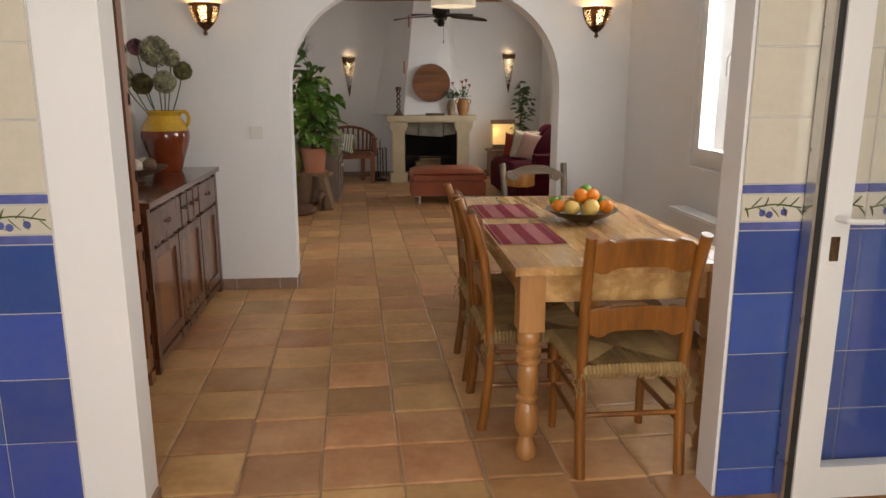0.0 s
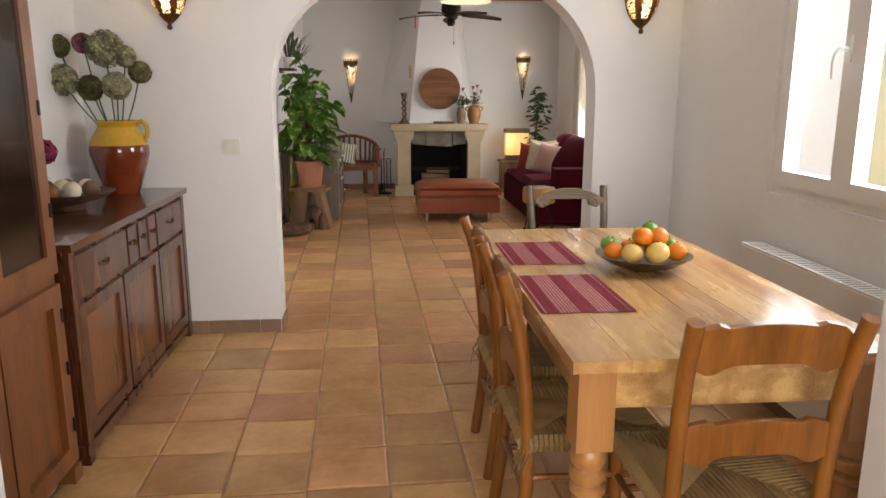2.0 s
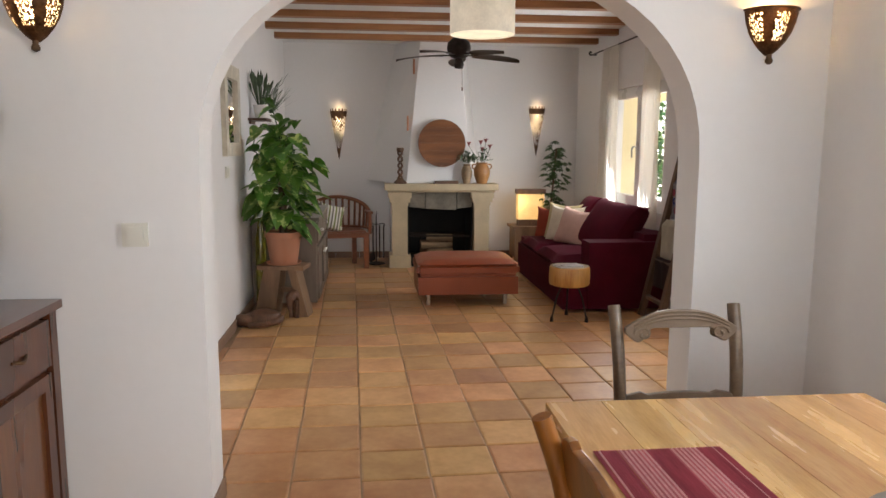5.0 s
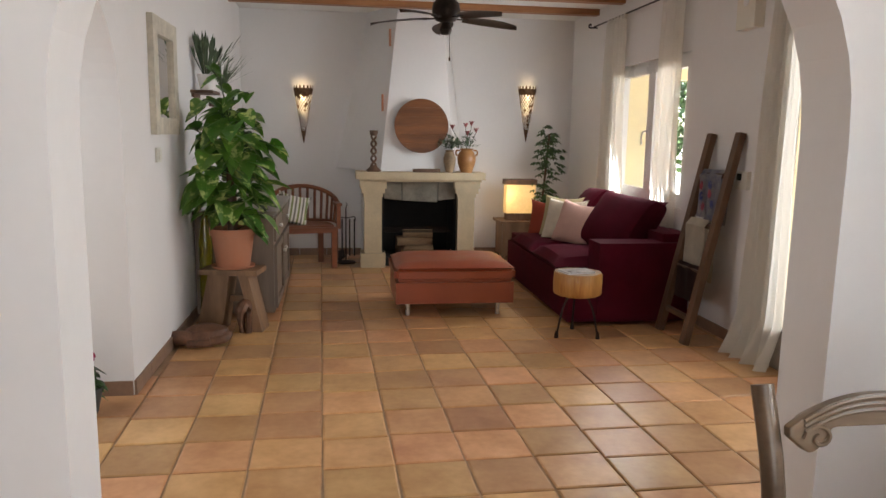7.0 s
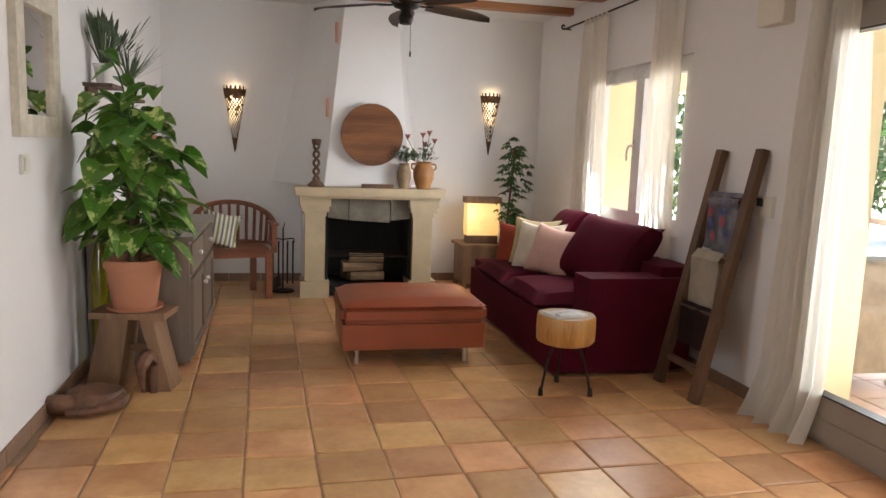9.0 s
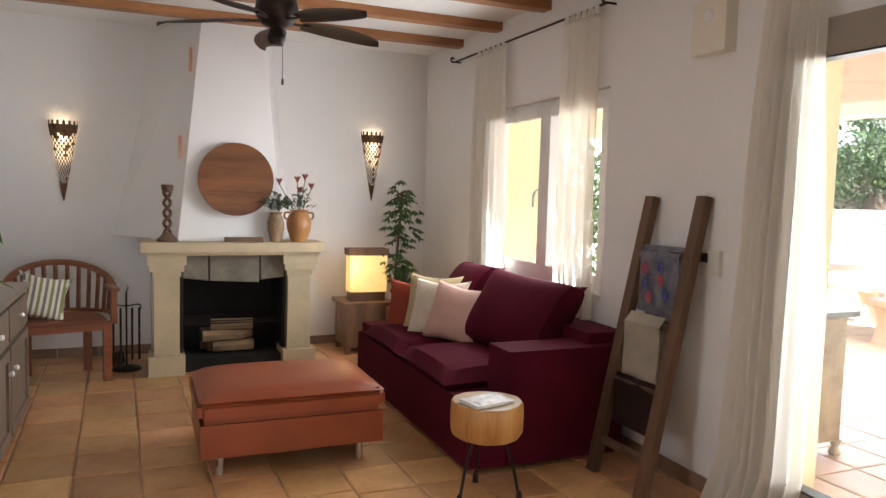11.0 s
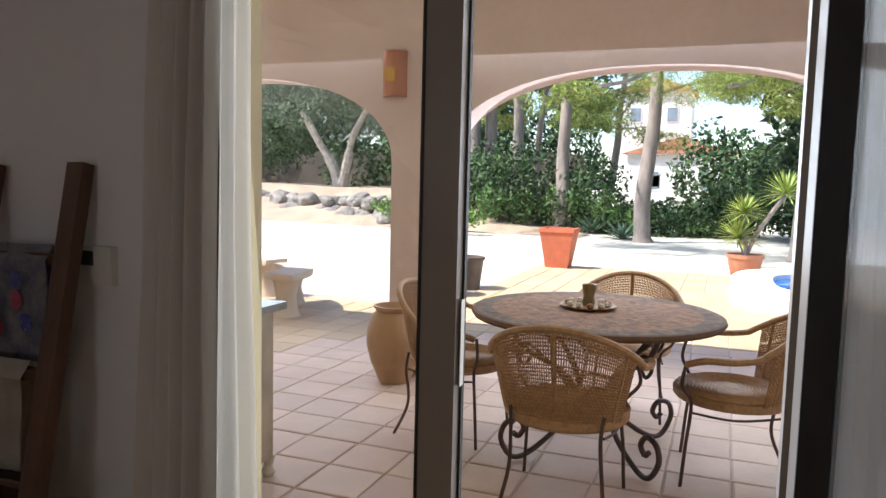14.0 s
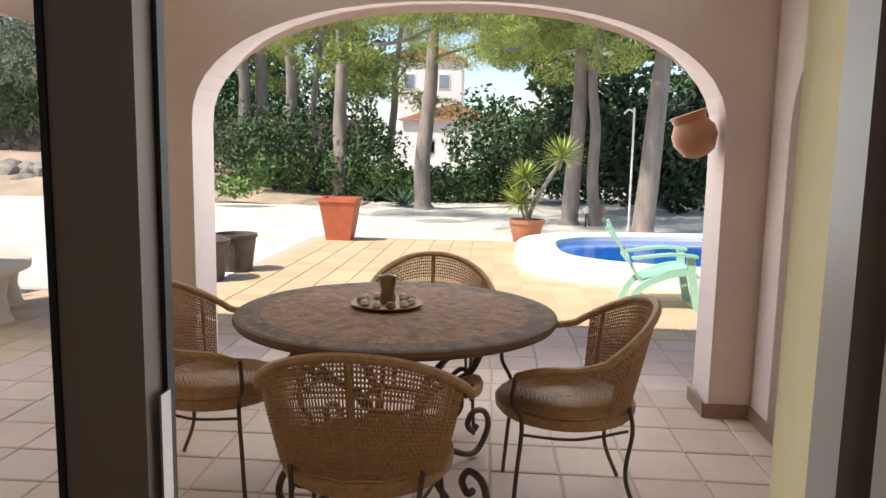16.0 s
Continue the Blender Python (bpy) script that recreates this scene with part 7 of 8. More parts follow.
def pine(x, y, r, lean, h, seed, label="tall grey-barked pine at the edge of the gravel garden", crown=1.0):
    t = thing("pine_tree", (x, y, -0.12), label, "tree", "pines at the end of the garden")
    q = random.Random(seed)
    pts = [(lean[0] * k / 8 * h * 0.12 + q.uniform(-0.06, 0.06), lean[1] * k / 8 * h * 0.12 + q.uniform(-0.08, 0.08), h * k / 8) for k in range(9)]
    rs = [r * (1.15 - 0.75 * k / 48) for k in range(len(smooth_path(pts)))]
    rs[0] = r * 1.5
    part("trunk", T((smooth_path(pts), rs), seg=10), BARK, t, smooth=True)
    blobs = []
    for k in range(9):
        z = h * q.uniform(0.42, 0.95)
        a = q.uniform(0, 6.3)
        ln = q.uniform(1.2, 3.0)
        p0 = Vector((lean[0] * z * 0.12, lean[1] * z * 0.12, z))
        p1 = p0 + Vector((ln * math.cos(a), ln * math.sin(a), q.uniform(-0.5, 0.9)))
        part("branch", T((smooth_path([p0, p0.lerp(p1, 0.5) + Vector((0, 0, 0.15)), p1]), [r * 0.3 * (1 - j / 16) for j in range(13)]), seg=6), BARK, t)
        for j in range(3):
            c = p1 + Vector((q.uniform(-0.9, 0.9), q.uniform(-0.9, 0.9), q.uniform(-0.4, 0.5)))
            blobs.append((c.x, c.y, c.z, q.uniform(0.5, 1.0), q.uniform(0.5, 1.0), q.uniform(0.25, 0.5), int(380 * crown)))
    cloud_part("crown", seed, blobs, 0.11, NEEDLE, t, 0.14, "light green needle tufts with gaps")
    return t


for i, (x, y, r, lx, ly, h) in enumerate(((25.6, 6.2, 0.22, 0, -0.1, 9.5), (22.3, 3.2, 0.21, 0.0, -0.45, 9.0), (27.8, 8.2, 0.22, 0, 0.5, 10), (30.5, 10.2, 0.27, 0, 0.15, 11), (30.0, 10.9, 0.24, 0, -0.1, 11), (18.75, -0.45, 0.17, 0, -0.15, 9.5),
                                          (18.6, -1.0, 0.12, 0, 0.3, 8.5), (17.05, -1.7, 0.19, 0, -0.55, 9), (31.0, 5.6, 0.16, 0, -0.9, 9), (34.0, 9.4, 0.16, 0, -0.8, 9))):
    pine(x, y, r, (lx, ly), h, 40 + i)
for i, (x, y, z, n) in enumerate(((16.5, 2.6, 3.3, 7), (19.5, 5.0, 3.9, 8), (17.0, 0.3, 3.3, 7), (20.5, 1.6, 4.3, 8), (21, 7.5, 4.0, 7), (18.5, -0.6, 4.2, 9), (18.0, 1.4, 4.3, 10), (17.5, 4.1, 4.4, 9), (19.0, 6.6, 4.5, 8), (22.5, 3.4, 5.2, 9), (22.0, 0.2, 5.0, 9))):
    t = thing("pine_bough", (x, y, z), "low pale green pine bough reaching over the paving", "branch", "low boughs over the garden")
    part("branch", T((smooth_path([(3.5, -0.5, 1.4), (1.5, 0.2, 0.6), (0, 0.4, 0.2), (-0.8, 0.8, 0)]), 0.04), seg=6), BARK, t)
    cloud_part("needles", 70 + i, [(gr.uniform(-1.4, 1.4), gr.uniform(-1.5, 1.5), gr.uniform(-0.2, 1.1), 0.6, 0.6, 0.3, 1300) for _ in range(n + 3)], 0.055, NEEDLE, t, 0.10)

# olive tree beyond the rock border
t = thing("olive_tree", (29.0, 16.6, 1.1), "grey forked olive tree behind the rock border", "tree")
part("trunk", T((smooth_path([(0, 0, -0.2), (0.1, 0.3, 0.8), (0.1, 1.1, 2.0), (0.2, 1.9, 3.2)]), [0.26] * 3 + [0.22] * 6 + [0.16] * 10), (smooth_path([(0, -0.1, -0.2), (0, -0.4, 1.0), (0, -0.7, 2.2), (0.1, -1.4, 3.4)]), [0.24] * 3 + [0.2] * 6 + [0.14] * 10), seg=9), mat("pale_olive_bark", (0.42, 0.36, 0.29), 0.9, 0.25, 6, 0.8, 25), t, smooth=True)
cloud_part("crown", 91, [(gr.uniform(-1.5, 1.5), gr.uniform(-3.2, 3.4), gr.uniform(2.6, 5.2), 1.0, 1.1, 0.7, 900) for _ in range(16)], 0.08, OLIVE, t, 0.3)
t = thing("rock_border", (0, 0, -0.12), "low border of rough grey boulders round the planting", "rocks")
ROCK = mat("boulder", (0.25, 0.22, 0.19), 0.9, 0.3, 3, 0.9, 14, per_object=0.2)
for i in range(52):
    u = (i % 26) / 25
    x, y = 24.0 + 2.5 * u + gr.uniform(-0.4, 0.4), 11.2 + 9.0 * u + gr.uniform(-0.2, 0.2)
    bm = bmesh.new()
    bmesh.ops.create_icosphere(bm, subdivisions=3, radius=gr.uniform(0.24, 0.5))
    sd = gr.random() * 50
    for v in bm.verts:
        v.co *= 1 + 0.5 * noise.noise(v.co * 2.2 + Vector((sd, 0, 0))) + 0.12 * noise.noise(v.co * 9)
        v.co.z *= 0.75
    part("boulder", bm, ROCK, t).location = (x + (0.5 if i > 25 else 0), y + (0.18 if i > 25 else 0), 0.25 if i < 26 else 0.72)
bm = bmesh.new()
n = 26
gv = [[bm.verts.new((22.5 + 22 * a / n + 2.0 * b / n, 5.0 + 24 * b / n, 1.25 * min(1, a / 5) * min(1, b / 8) - 0.13 + 0.1 * noise.noise(Vector((a * 0.4, b * 0.4, 0))))) for b in range(n + 1)] for a in range(n + 1)]
for a in range(n):
    for b in range(n):
        bm.faces.new((gv[a][b], gv[a + 1][b], gv[a + 1][b + 1], gv[a][b + 1]))
part("planting_bed", bm, mat("dry_soil", (0.36, 0.27, 0.19), 0.95, 0.3, 1.5, 0.8, 12, second=(0.22, 0.16, 0.11)), None, "raised bed of dry soil under the trees", "structure", smooth=True)
# wall colour darkened to stand in for the shade under the trees
part("garden_wall", B((39, 39.3, 8, 46, -0.12, 3.0)), mat("garden_wall", (0.11, 0.09, 0.07), 0.9, 0.2, 1, 0.5, 8), None, "garden wall behind the trees, colour darkened to look shaded", "structure")

# hedges and undergrowth
def hedge(name, seed, blobs, label, m=HEDGE, size=0.085, flat=0.5):
    t = thing(name, (0, 0, 0), label, "hedge")
    cloud_part("foliage", seed, blobs, size, m, t, flat)
    return t


hedge("undergrowth", 5, [(26 + gr.uniform(-1, 4), -9 + 0.62 * k + gr.uniform(-0.4, 0.4), gr.uniform(0.2, 1.5) * (0.25 if 17 <= k <= 22 else 1), 1.3, 1.1, 0.7 if 17 <= k <= 22 else 1.3, 1500) for k in range(34)], "dark green bushes behind the pines")
hedge("tall_hedge", 6, [(41 + gr.uniform(-2, 3), -22 + 1.5 * k, gr.uniform(1.0, 3.6), 2.4, 1.9, 2.8, 1600) for k in range(50) if not 17 <= k <= 20], "tall dark hedge and trees closing the garden", HEDGE, 0.17)
hedge("shrub_row", 17, [(34.5 + gr.uniform(-2, 2), 14 + 1.1 * k, gr.uniform(1.2, 5.5), 1.8, 1.5, 1.7, 1300) for k in range(18)], "dark bushes and low trees before the garden wall", HEDGE, 0.12)
hedge("side_hedge", 27, [(3.0 + 0.9 * k, 11.5 + gr.uniform(-0.5, 0.5), gr.uniform(0.5, 2.6), 1.0, 0.8, 1.2, 1100) for k in range(11)], "fresh green hedge beside the terrace", mat("side_leaf", (0.09, 0.17, 0.04), 0.6, 0.4, 4, 0.2, 30, island=0.5), 0.09)
hedge("fern_clump", 37, [(25.2 + gr.uniform(-0.6, 0.6), 3.6 + 0.95 * k, gr.uniform(0.3, 0.9), 0.55, 0.5, 0.6, 700) for k in range(7)], "light green fern and palm clumps at the foot of the pines", mat("fern_leaf", (0.11, 0.20, 0.045), 0.6, 0.4, 4, 0.2, 30, island=0.5), 0.09, 0.2)
hedge("tree_tops", 7, [(46 + gr.uniform(-2, 6), -26 + 2.6 * k, gr.uniform(5.0, 10.0), 3.0, 2.3, 2.4, 700) for k in range(34) if not 11 <= k <= 13], "tree tops far behind the garden", HEDGE, 0.34)
hedge("dark_palm_thicket", 8, [(22.0 + gr.uniform(-0.8, 1.6), -5.5 + 0.75 * k, gr.uniform(0.6, 3.2), 1.1, 1.0, 1.4, 900) for k in range(7)], "dark thicket of palms and shrubs beyond the pool", mat("thicket_leaf", (0.02, 0.045, 0.016), 0.7, 0.4, 3, 0.2, 30, island=0.5), 0.13)
hedge("grey_shrub", 9, [(26.0, 7.4, 0.8, 1.0, 1.0, 0.9, 1200), (26.5, 8.2, 1.0, 0.8, 0.8, 0.8, 900)], "pale grey-green shrub among the pines", OLIVE, 0.08)
hedge("bright_shrub", 10, [(31.0, 13.0, 0.5, 1.2, 1.0, 0.8, 900), (22.5, 10.5, 0.6, 0.8, 1.2, 0.3, 700), (21.5, 8.3, 0.4, 0.5, 0.8, 0.3, 400)], "fresh green low shrub in the bed", mat("bright_leaf", (0.12, 0.22, 0.03), 0.6, 0.4, 4, 0.2, 30, island=0.5), 0.08)


def rosette(name, at, n, ln, w, m, label, z0=0.0, up=0.5, pot=None):
    t = thing(name, at, label, "plant")
    bm = bmesh.new()
    for k in range(n):
        a, e = k * 2.399, up * (k / n) * 1.6 + 0.05
        tip = Vector((math.cos(a) * math.cos(e), math.sin(a) * math.cos(e), math.sin(e))) * ln * gr.uniform(0.85, 1.1)
        blade(bm, (0, 0, z0), tip + Vector((0, 0, z0)), w, 0.0, 0.3, n=3)
    part("leaves", bm, m, t, kind="stuff")
    return t


AG = mat("agave_leaf", (0.10, 0.17, 0.10), 0.5, 0.3, 8, 0.1, 40, island=0.25)
YUC = mat("yucca_leaf", (0.34, 0.42, 0.08), 0.45, 0.3, 8, 0.1, 40, island=0.3)
rosette("agave", (25.0, 5.0, -0.1), 34, 0.95, 0.12, AG, "grey-green agave at the foot of the pines")
rosette("agave", (23.0, 3.8, -0.1), 30, 0.75, 0.10, AG, "grey-green agave at the foot of the pines")
t = potted((14.3, 0.70, 0.0), "spiky yucca with three heads in a wide clay pot", 0.28, 0.36, POT, False)
for (dx, dy, z), ln in (((0, 0.12, 0.62), 0.5), ((0, 0.05, 1.02), 0.42), ((0.1, -0.55, 1.35), 0.5)):
    part("stem", T((smooth_path([(0, 0, 0.3), (dx * 0.4, dy * 0.3, 0.3 + (z - 0.3) * 0.4), (dx, dy, z)]), 0.035)), BARK, t, smooth=True)
    bm = bmesh.new()
    for k in range(70):
        a, e = k * 2.399, -0.35 + 1.6 * k / 70
        blade(bm, (dx, dy, z), (dx + ln * math.cos(a) * math.cos(e), dy + ln * math.sin(a) * math.cos(e), z + ln * math.sin(e)), 0.035, 0.05, 0.3, n=3)
    part("leaf_head", bm, YUC, t, kind="stuff")
for x, y, s in ((13.9, 3.68, 1.0),):
    t = thing("square_planter", (x, y, 0), "tall tapering square terracotta planter on the paving", "planter")
    bm = bmesh.new()
    vv = [[bm.verts.new((sx * w, sy * w, z)) for sx, sy in ((-1, -1), (1, -1), (1, 1), (-1, 1))] for z, w in ((0, 0.19), (0.60, 0.28), (0.61, 0.30), (0.67, 0.30), (0.67, 0.255), (0.55, 0.24))]
    for a, b in zip(vv, vv[1:]):
        for k in range(4):
            bm.faces.new((a[k], a[(k + 1) % 4], b[(k + 1) % 4], b[k]))
    bm.faces.new(vv[0][::-1]), bm.faces.new(vv[-1])
    part("planter", bm, mat("red_terracotta", (0.48, 0.13, 0.06), 0.7, 0.1, 5, 0.2, 40), t, edge=0.01)
t = potted((19.0, -1.05, -0.12), "small clay pot at the foot of the pines", 0.2, 0.38, POT, False)
TUB = mat("dark_tub", (0.12, 0.09, 0.07), 0.6, 0.2, 6, 0.2, 40)
for x, y, r in ((10.0, 4.33, 0.25), (10.65, 4.22, 0.23)):
    t = thing("plant_tub", (x, y, 0), "empty dark brown round tub on the sunlit paving", "planter", "tubs beyond the arcade")
    part("tub", L([(r * 0.8, 0), (r, 0.38), (r * 1.08, 0.39), (r * 1.08, 0.43), (r * 0.95, 0.43), (r * 0.9, 0.34), (0, 0.33)], 26), TUB, t, smooth=True)

# garden light, shower
t = thing("garden_shower", (17.6, -1.55, -0.12), "slim white garden shower with a curved head", "shower")
part("pipe", T((smooth_path([(0, 0, 0), (0, 0, 2.3), (0, 0.02, 2.42), (0, 0.12, 2.46), (0, 0.2, 2.38)]), 0.022)), WHITE, t, smooth=True)
t = thing("garden_light", (18.2, 0.75 - 1.5, -0.12), "small garden spike light", "lamp")
part("post", L([(0.015, 0), (0.015, 0.3)], 8), IRON, t)
part("head", L([(0.05, 0.3), (0.06, 0.42), (0.02, 0.46)], 12), WHITE, t)

# pool: a raised white rim round blue water
PX, PY = 12.15, -2.8
t = thing("pool", (0, 0, 0), "raised white-rimmed rounded pool of bright blue water", "pool")
n = 64


def oval(bm, hx, hy, z):
    out = []
    for k in range(n):
        a = 2 * math.pi * k / n
        s = lambda v: math.copysign(abs(v) ** 0.62, v)
        out.append(bm.verts.new((PX + hx * s(math.cos(a)), PY + hy * s(math.sin(a)), z)))
    return out


bm = bmesh.new()
rings = [oval(bm, 2.10 - d, 3.75 - d * 1.25, z) for d, z in ((0.0, -0.1), (0.015, 0.17), (0.05, 0.205), (0.42, 0.21), (0.45, 0.19), (0.45, -0.05))]
for a, b in zip(rings, rings[1:]):
    for k in range(n):
        bm.faces.new((a[k], a[(k + 1) % n], b[(k + 1) % n], b[k]))
part("rim", bm, POOLW, t, "thick white rendered rim", smooth=True)
bm = bmesh.new()
bm.faces.new(oval(bm, 1.66, 3.20, 0.12))
part("water", bm, WATER, t)
t = thing("plastic_chair", (9.43, -0.30, 0), "mint green plastic low garden armchair in the sun", "chair", "", 176)


def strip(bm, pts, w, d):
    """A flat bar of plastic through the points, w wide along x and d thick."""
    last = None
    for i, p in enumerate(pts):
        p = Vector(p)
        way = Vector(pts[min(i + 1, len(pts) - 1)]) - Vector(pts[max(i - 1, 0)])
        u = way.normalized().cross(Vector((1, 0, 0))).normalized() * d / 2
        x = Vector((w / 2, 0, 0))
        row = [bm.verts.new(p + q) for q in (x + u, x - u, -x - u, -x + u)]
        if last:
            for k in range(4):
                bm.faces.new((last[k], row[k], row[(k + 1) % 4], last[(k + 1) % 4]))
        else:
            bm.faces.new(row)
        last = row
    bm.faces.new(last[::-1])


for sg in (-1, 1):
    bm = bmesh.new()
    strip(bm, smooth_path([(sg * 0.27, 0.36, 0.0), (sg * 0.27, 0.30, 0.28), (sg * 0.27, 0.27, 0.50)], 3), 0.05, 0.07)
    part("front_leg", bm, GREENP, t, smooth=True)
    bm = bmesh.new()
    strip(bm, smooth_path([(sg * 0.26, -0.28, 0.0), (sg * 0.26, -0.16, 0.20), (sg * 0.26, 0.10, 0.33), (sg * 0.26, 0.30, 0.36)], 3), 0.05, 0.06)
    part("back_leg", bm, GREENP, t, smooth=True)
    bm = bmesh.new()
    strip(bm, smooth_path([(sg * 0.28, 0.33, 0.505), (sg * 0.29, 0.1, 0.52), (sg * 0.27, -0.25, 0.47)], 3), 0.09, 0.025)
    part("armrest", bm, GREENP, t, smooth=True)
for k in range(5):
    x = -0.20 + 0.10 * k
    bm = bmesh.new()
    strip(bm, smooth_path([(x, 0.36, 0.30), (x, 0.28, 0.37), (x, 0.0, 0.29), (x, -0.14, 0.25)], 3), 0.085, 0.018)
    part("seat_slat", bm, GREENP, t, smooth=True)
    bm = bmesh.new()
    strip(bm, smooth_path([(x * 0.95, -0.15, 0.24), (x, -0.30, 0.50), (x * 0.97, -0.46, 0.80 - 0.05 * abs(k - 2))], 3), 0.085, 0.018)
    part("back_slat", bm, GREENP, t, smooth=True)
bm = bmesh.new()
box(bm, -0.27, 0.27, -0.30, -0.27, 0.44, 0.49)
part("back_rail", bm, GREENP, t, edge=0.008)

# stone table and curved benches
CAST = mat("cast_stone", (0.66, 0.53, 0.40), 0.8, 0.1, 4, 0.3, 30)


def curved_bench(at, rz):
    t = thing("stone_bench", at, "curved cast stone bench beside the stone garden table", "bench", "curved stone benches", rz)
    bm = bmesh.new()
    arc = [radians(-32 + 64 * k / 14) for k in range(15)]
    prism(bm, [(1.15 * math.cos(a), 1.15 * math.sin(a)) for a in arc] + [(0.80 * math.cos(a), 0.80 * math.sin(a)) for a in arc[::-1]], 0.07, "z", 0.38)
    part("seat", bm, CAST, t, edge=0.015, smooth=True)
    for a in (-22, 22):
        part("support", L([(0.15, 0), (0.13, 0.05), (0.10, 0.2), (0.13, 0.34), (0.15, 0.379)], 20, (0.97 * math.cos(radians(a)), 0.97 * math.sin(radians(a)), 0)), CAST, t, smooth=True)


TBX, TBY = 7.75, 6.15
curved_bench((TBX, TBY, 0), -62)
curved_bench((TBX + 0.1, TBY, 0), 20)
t = thing("stone_table", (TBX, TBY, 0), "round cast stone garden table", "table")
part("top", L([(0.55, 0.70), (0.6, 0.72), (0.6, 0.77), (0.58, 0.78)], 40), CAST, t, smooth=True)
part("pedestal", L([(0.28, 0), (0.2, 0.08), (0.14, 0.35), (0.2, 0.62), (0.28, 0.699)], 28), CAST, t, smooth=True)

# far houses behind the trees
FARPANE = mat("far_pane", (0.22, 0.27, 0.31), 0.2, 0.1, 2, 0)
HW = mat("far_white_wall", (0.75, 0.72, 0.68), 0.8, 0.04, 0.5, 0.1, 6)
for x, y, w, h, z0 in ((66, 7.2, 6, 9.5, 0), (60, 4.5, 8, 4.0, 0), (66, -6, 7, 11, 0)):
    t = thing("house", (x, y, z0), "white villa with a clay roof far behind the trees", "house")
    part("wall", B((0, 6, -w / 2, w / 2, -0.2, h)), HW, t)
    bm = bmesh.new()
    prism(bm, [(-w / 2 - 0.4, h), (w / 2 + 0.4, h), (0, h + 1.3)], 6.8, "x", -0.4)
    part("roof", bm, POT, t)
    for k in range(2):
        for zz in ((1.2, 2.4), (h - 2.6, h - 1.3)):
            y0 = -w / 4 + k * w / 2
            wd = part("window", B((-0.06, -0.001, y0 - 0.5, y0 + 0.5, zz[0], zz[1])), WHITE, t)
            part("pane", B((-0.08, -0.061, y0 - 0.42, y0 + 0.42, zz[0] + 0.08, zz[1] - 0.08)), FARPANE, wd)

# the bright court outside the dining room window
part("wall_court", B((4.9, 5.1, -3.6, -0.62, -0.1, 3.2), (2.6, 4.9, -3.6, -3.5, -0.1, 3.2)), mat("bright_court_wall", (0.86, 0.85, 0.82), 0.85, 0.03, 2, 0.2, 30), None, "sunlit white wall of the court", "structure")
t = thing("court_palm", (3.75, -1.75, 0), "spiky palm outside the dining room window", "plant")
part("trunk", T((smooth_path([(0, 0, -0.1), (0.03, 0, 0.9), (0, 0, 1.75)]), 0.06)), BARK, t, smooth=True)
bm = bmesh.new()
for k in range(60):
    a, e = k * 2.399, -0.5 + 1.7 * k / 60
    blade(bm, (0, 0, 1.75), (0.7 * math.cos(a) * math.cos(e), 0.7 * math.sin(a) * math.cos(e), 1.75 + 0.7 * math.sin(e)), 0.05, 0.06, 0.3, n=3)
part("leaves", bm, YUC, t, kind="stuff")


# ---- tiles of the floors and the terrace, last ----
def tile_mesh(name, s, material, seed):
    rnd = random.Random(seed)
    bm = bmesh.new()
    h, c = s / 2, 0.008
    top = [(-h + c, -h + c), (h - c, -h + c), (h - c, h - c), (-h + c, h - c)]
    rim = [(-h, -h), (h, -h), (h, h), (-h, h)]
    j = [(rnd.uniform(-0.003, 0.003), rnd.uniform(-0.003, 0.003)) for _ in range(4)]
    a = [bm.verts.new((x + p, y + q, 0)) for (x, y), (p, q) in zip(top, j)]
    b = [bm.verts.new((x + p, y + q, -0.004)) for (x, y), (p, q) in zip(rim, j)]
    d = [bm.verts.new((x + p, y + q, -0.0085)) for (x, y), (p, q) in zip(rim, j)]
    bm.faces.new(a)
    for i in range(4):
        k = (i + 1) % 4
        bm.faces.new((b[i], b[k], a[k], a[i]))
        bm.faces.new((d[i], d[k], b[k], b[i]))
    me = bpy.data.meshes.new(name)
    bm.to_mesh(me)
    bm.free()
    me.materials.append(material)
    return me


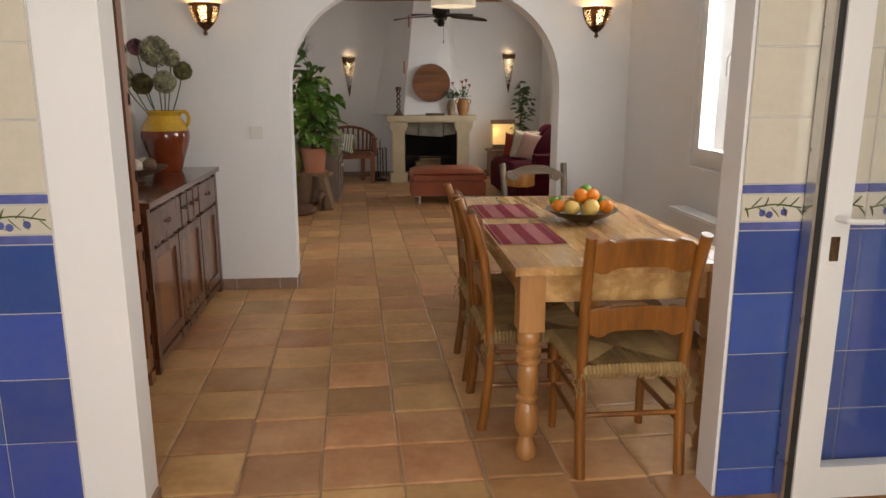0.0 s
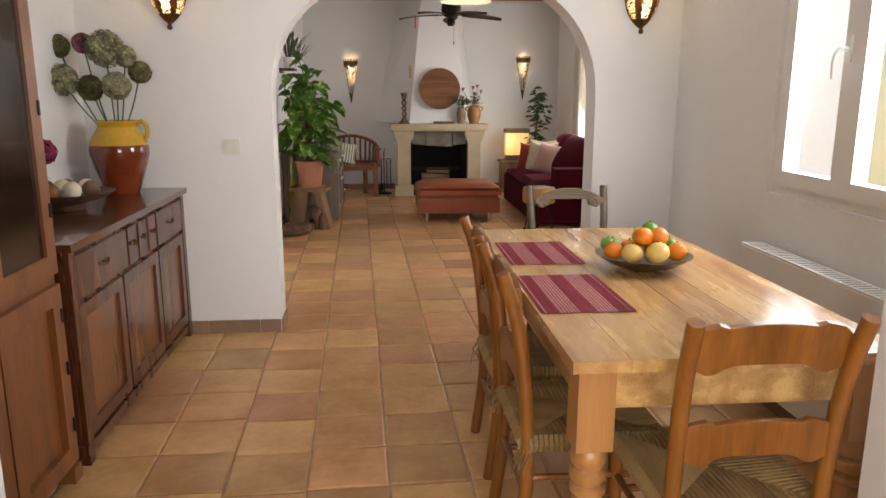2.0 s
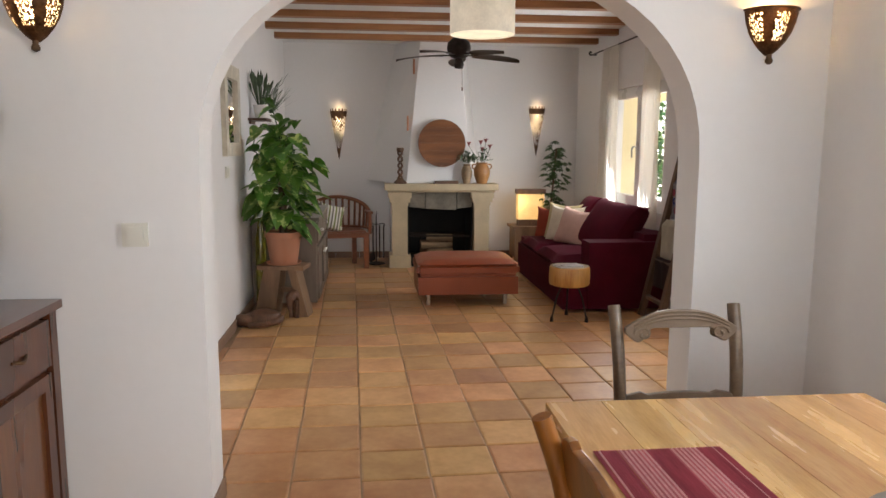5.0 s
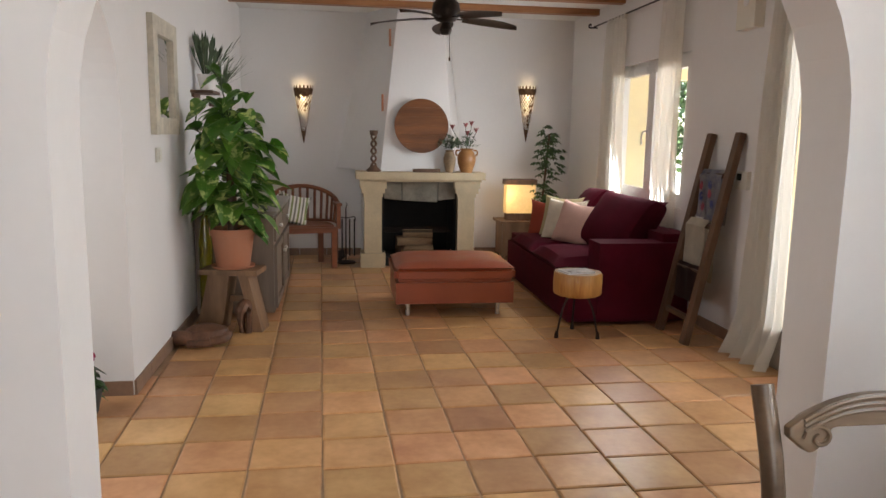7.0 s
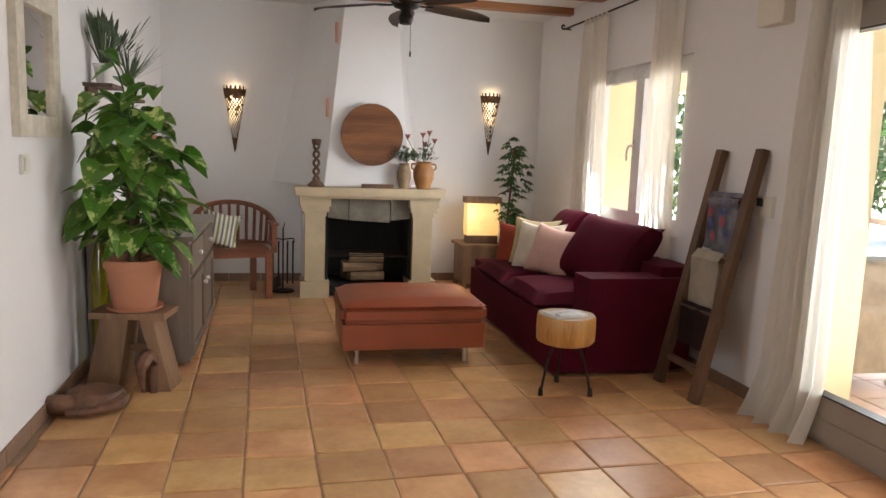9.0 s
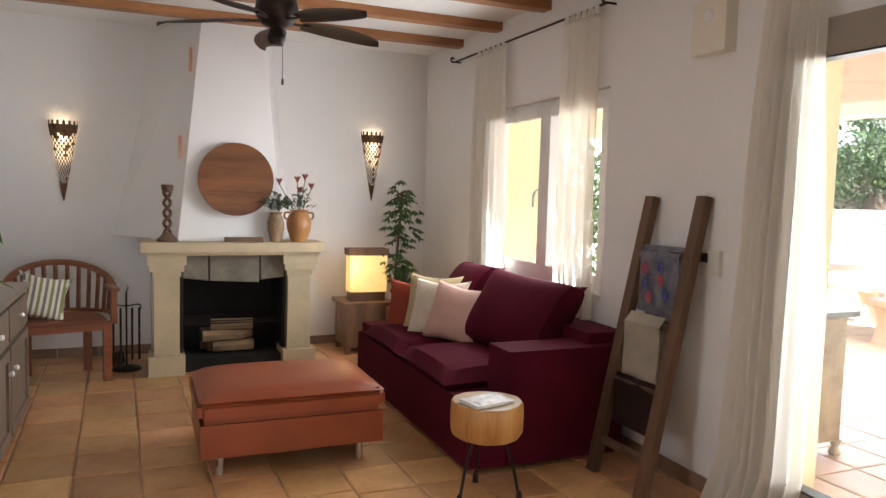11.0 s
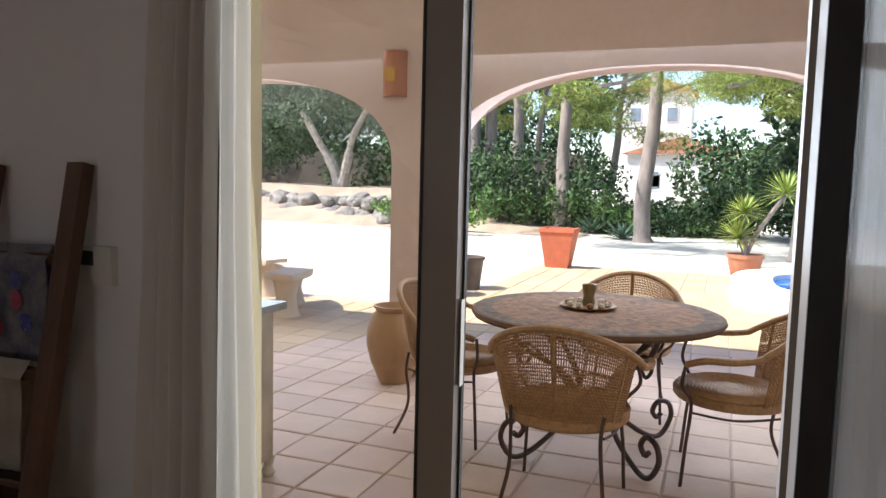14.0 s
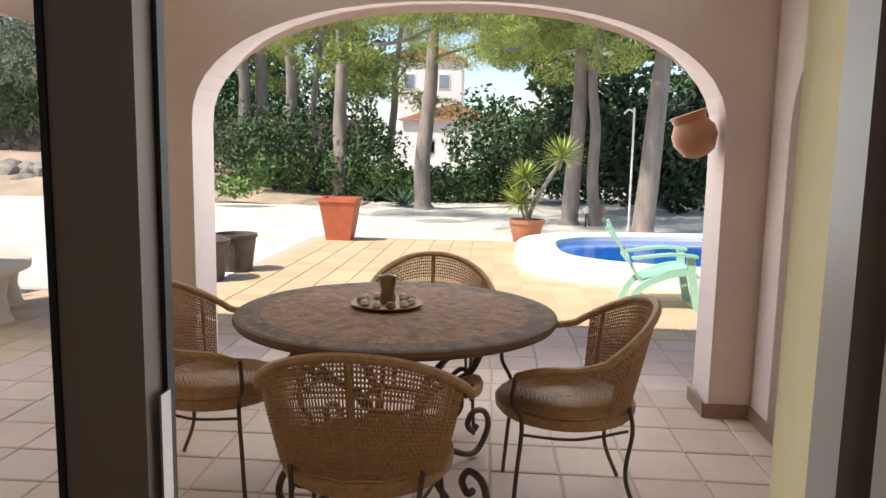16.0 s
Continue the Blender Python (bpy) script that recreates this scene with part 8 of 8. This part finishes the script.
def lay(parent, meshes, x0, x1, y0, y1, pitch, shear, wander, keep=None, x_first=0.0, z=0.0, limit=300, near=None, joined=None, material=None):
    rnd = random.Random(11)
    spots = []
    for i in range(int((x0 - x_first) / pitch) - 3, int((x1 - x_first) / pitch) + 4):
        off = rnd.uniform(-wander, wander)
        for j in range(int(y0 / pitch) - 2, int(y1 / pitch) + 3):
            y = (j + 0.5) * pitch + off
            x = x_first + (i + 0.5) * pitch + shear * y
            if x0 <= x <= x1 and y0 <= y <= y1 and (keep is None or keep(x, y)):
                spots.append((x, y))
    if near:
        spots.sort(key=lambda p: (p[0] - near[0]) ** 2 + (p[1] - near[1]) ** 2)
    for x, y in spots[:limit]:
        ob = new("tile", rnd.choice(meshes))
        ob.parent = parent
        ob.matrix_basis = pose(x, y, z + rnd.uniform(-0.0008, 0.0008), rnd.uniform(-0.15, 0.15), rnd.uniform(-0.15, 0.15), math.degrees(-math.atan(shear)) + rnd.uniform(-0.3, 0.3) + 90 * rnd.randrange(4))
    rest = spots[limit:]
    if rest:
        s, vs, fs = pitch / 2 - 0.004, [], []
        for x, y in rest:
            k = len(vs)
            vs += [(x - s, y - s, z - 0.009), (x + s, y - s, z - 0.009), (x + s, y + s, z - 0.009), (x - s, y + s, z - 0.009),
                   (x - s + 0.006, y - s + 0.006, z), (x + s - 0.006, y - s + 0.006, z), (x + s - 0.006, y + s - 0.006, z), (x - s + 0.006, y + s - 0.006, z)]
            fs += [(k + 4, k + 5, k + 6, k + 7)] + [(k + a, k + (a + 1) % 4, k + 4 + (a + 1) % 4, k + 4 + a) for a in range(4)]
        me = bpy.data.meshes.new("far_tiles")
        me.from_pydata(vs, [], fs)
        me.materials.append(material)
        ob = new("far_tiles", me)
        ob.parent = parent
        tagged(ob, kind="stuff")


clay = [tile_mesh("clay_tile", 0.298, TILE, k) for k in range(5)]
out_clay = [tile_mesh("terrace_tile", 0.302, OUT_TILE, k + 9) for k in range(5)]
f1 = part("floor_dining", B((-1.05, DX, -3.12, 0.1, -0.0095, -0.0085)), GROUT, None, "handmade terracotta tile floor of the dining room", "structure")
lay(f1, clay, -1.2, DX + 0.1, -3.2, 0.1, 0.306, -0.028, 0.035, x_first=0.567)
f2 = part("floor_living", B((LX, RX, 0.1, FY, -0.0095, -0.0085)), GROUT, None, "handmade terracotta tile floor of the living room", "structure")
lay(f2, clay, LX - 0.1, RX + 0.12, 0.1, FY, 0.306, -0.028, 0.035, x_first=0.567, near=(1.2, 2.5), material=TILE)
f3 = part("floor_kitchen", B((-3.2, 3.5, -6.8, -3.12, -0.0095, -0.0085)), GROUT, None, "terracotta tile floor of the kitchen", "structure")
lay(f3, clay, -1.2, 2.6, -6.7, -3.2, 0.306, -0.028, 0.035, x_first=0.567, limit=150, near=(0.7, -3.5), material=TILE)
f4 = part("floor_passage", B((-3.0, LX, 0.2, 4.0, -0.0095, -0.0085)), GROUT, None, "terracotta tile floor of the passage", "structure")
lay(f4, clay, -1.7, LX - 0.1, 0.3, 2.5, 0.306, -0.028, 0.035, x_first=0.567)
f5 = part("pavement", B((RX + 0.31, 14.2, -7.9, 4.15, -0.0095, -0.0085), (RX + 0.31, 9.2, 4.15, 8.1, -0.0095, -0.0085)), OUT_GROUT, None, "square clay paving of the terrace, sunlit beyond the arches", "structure")
lay(f5, out_clay, RX + 0.45, 14.1, -7.8, 8.0, 0.31, 0.0, 0.006, keep=lambda x, y: y < 4.0 or x < 9.1, x_first=5.86, near=(4.6, 1.3), material=OUT_TILE_J)
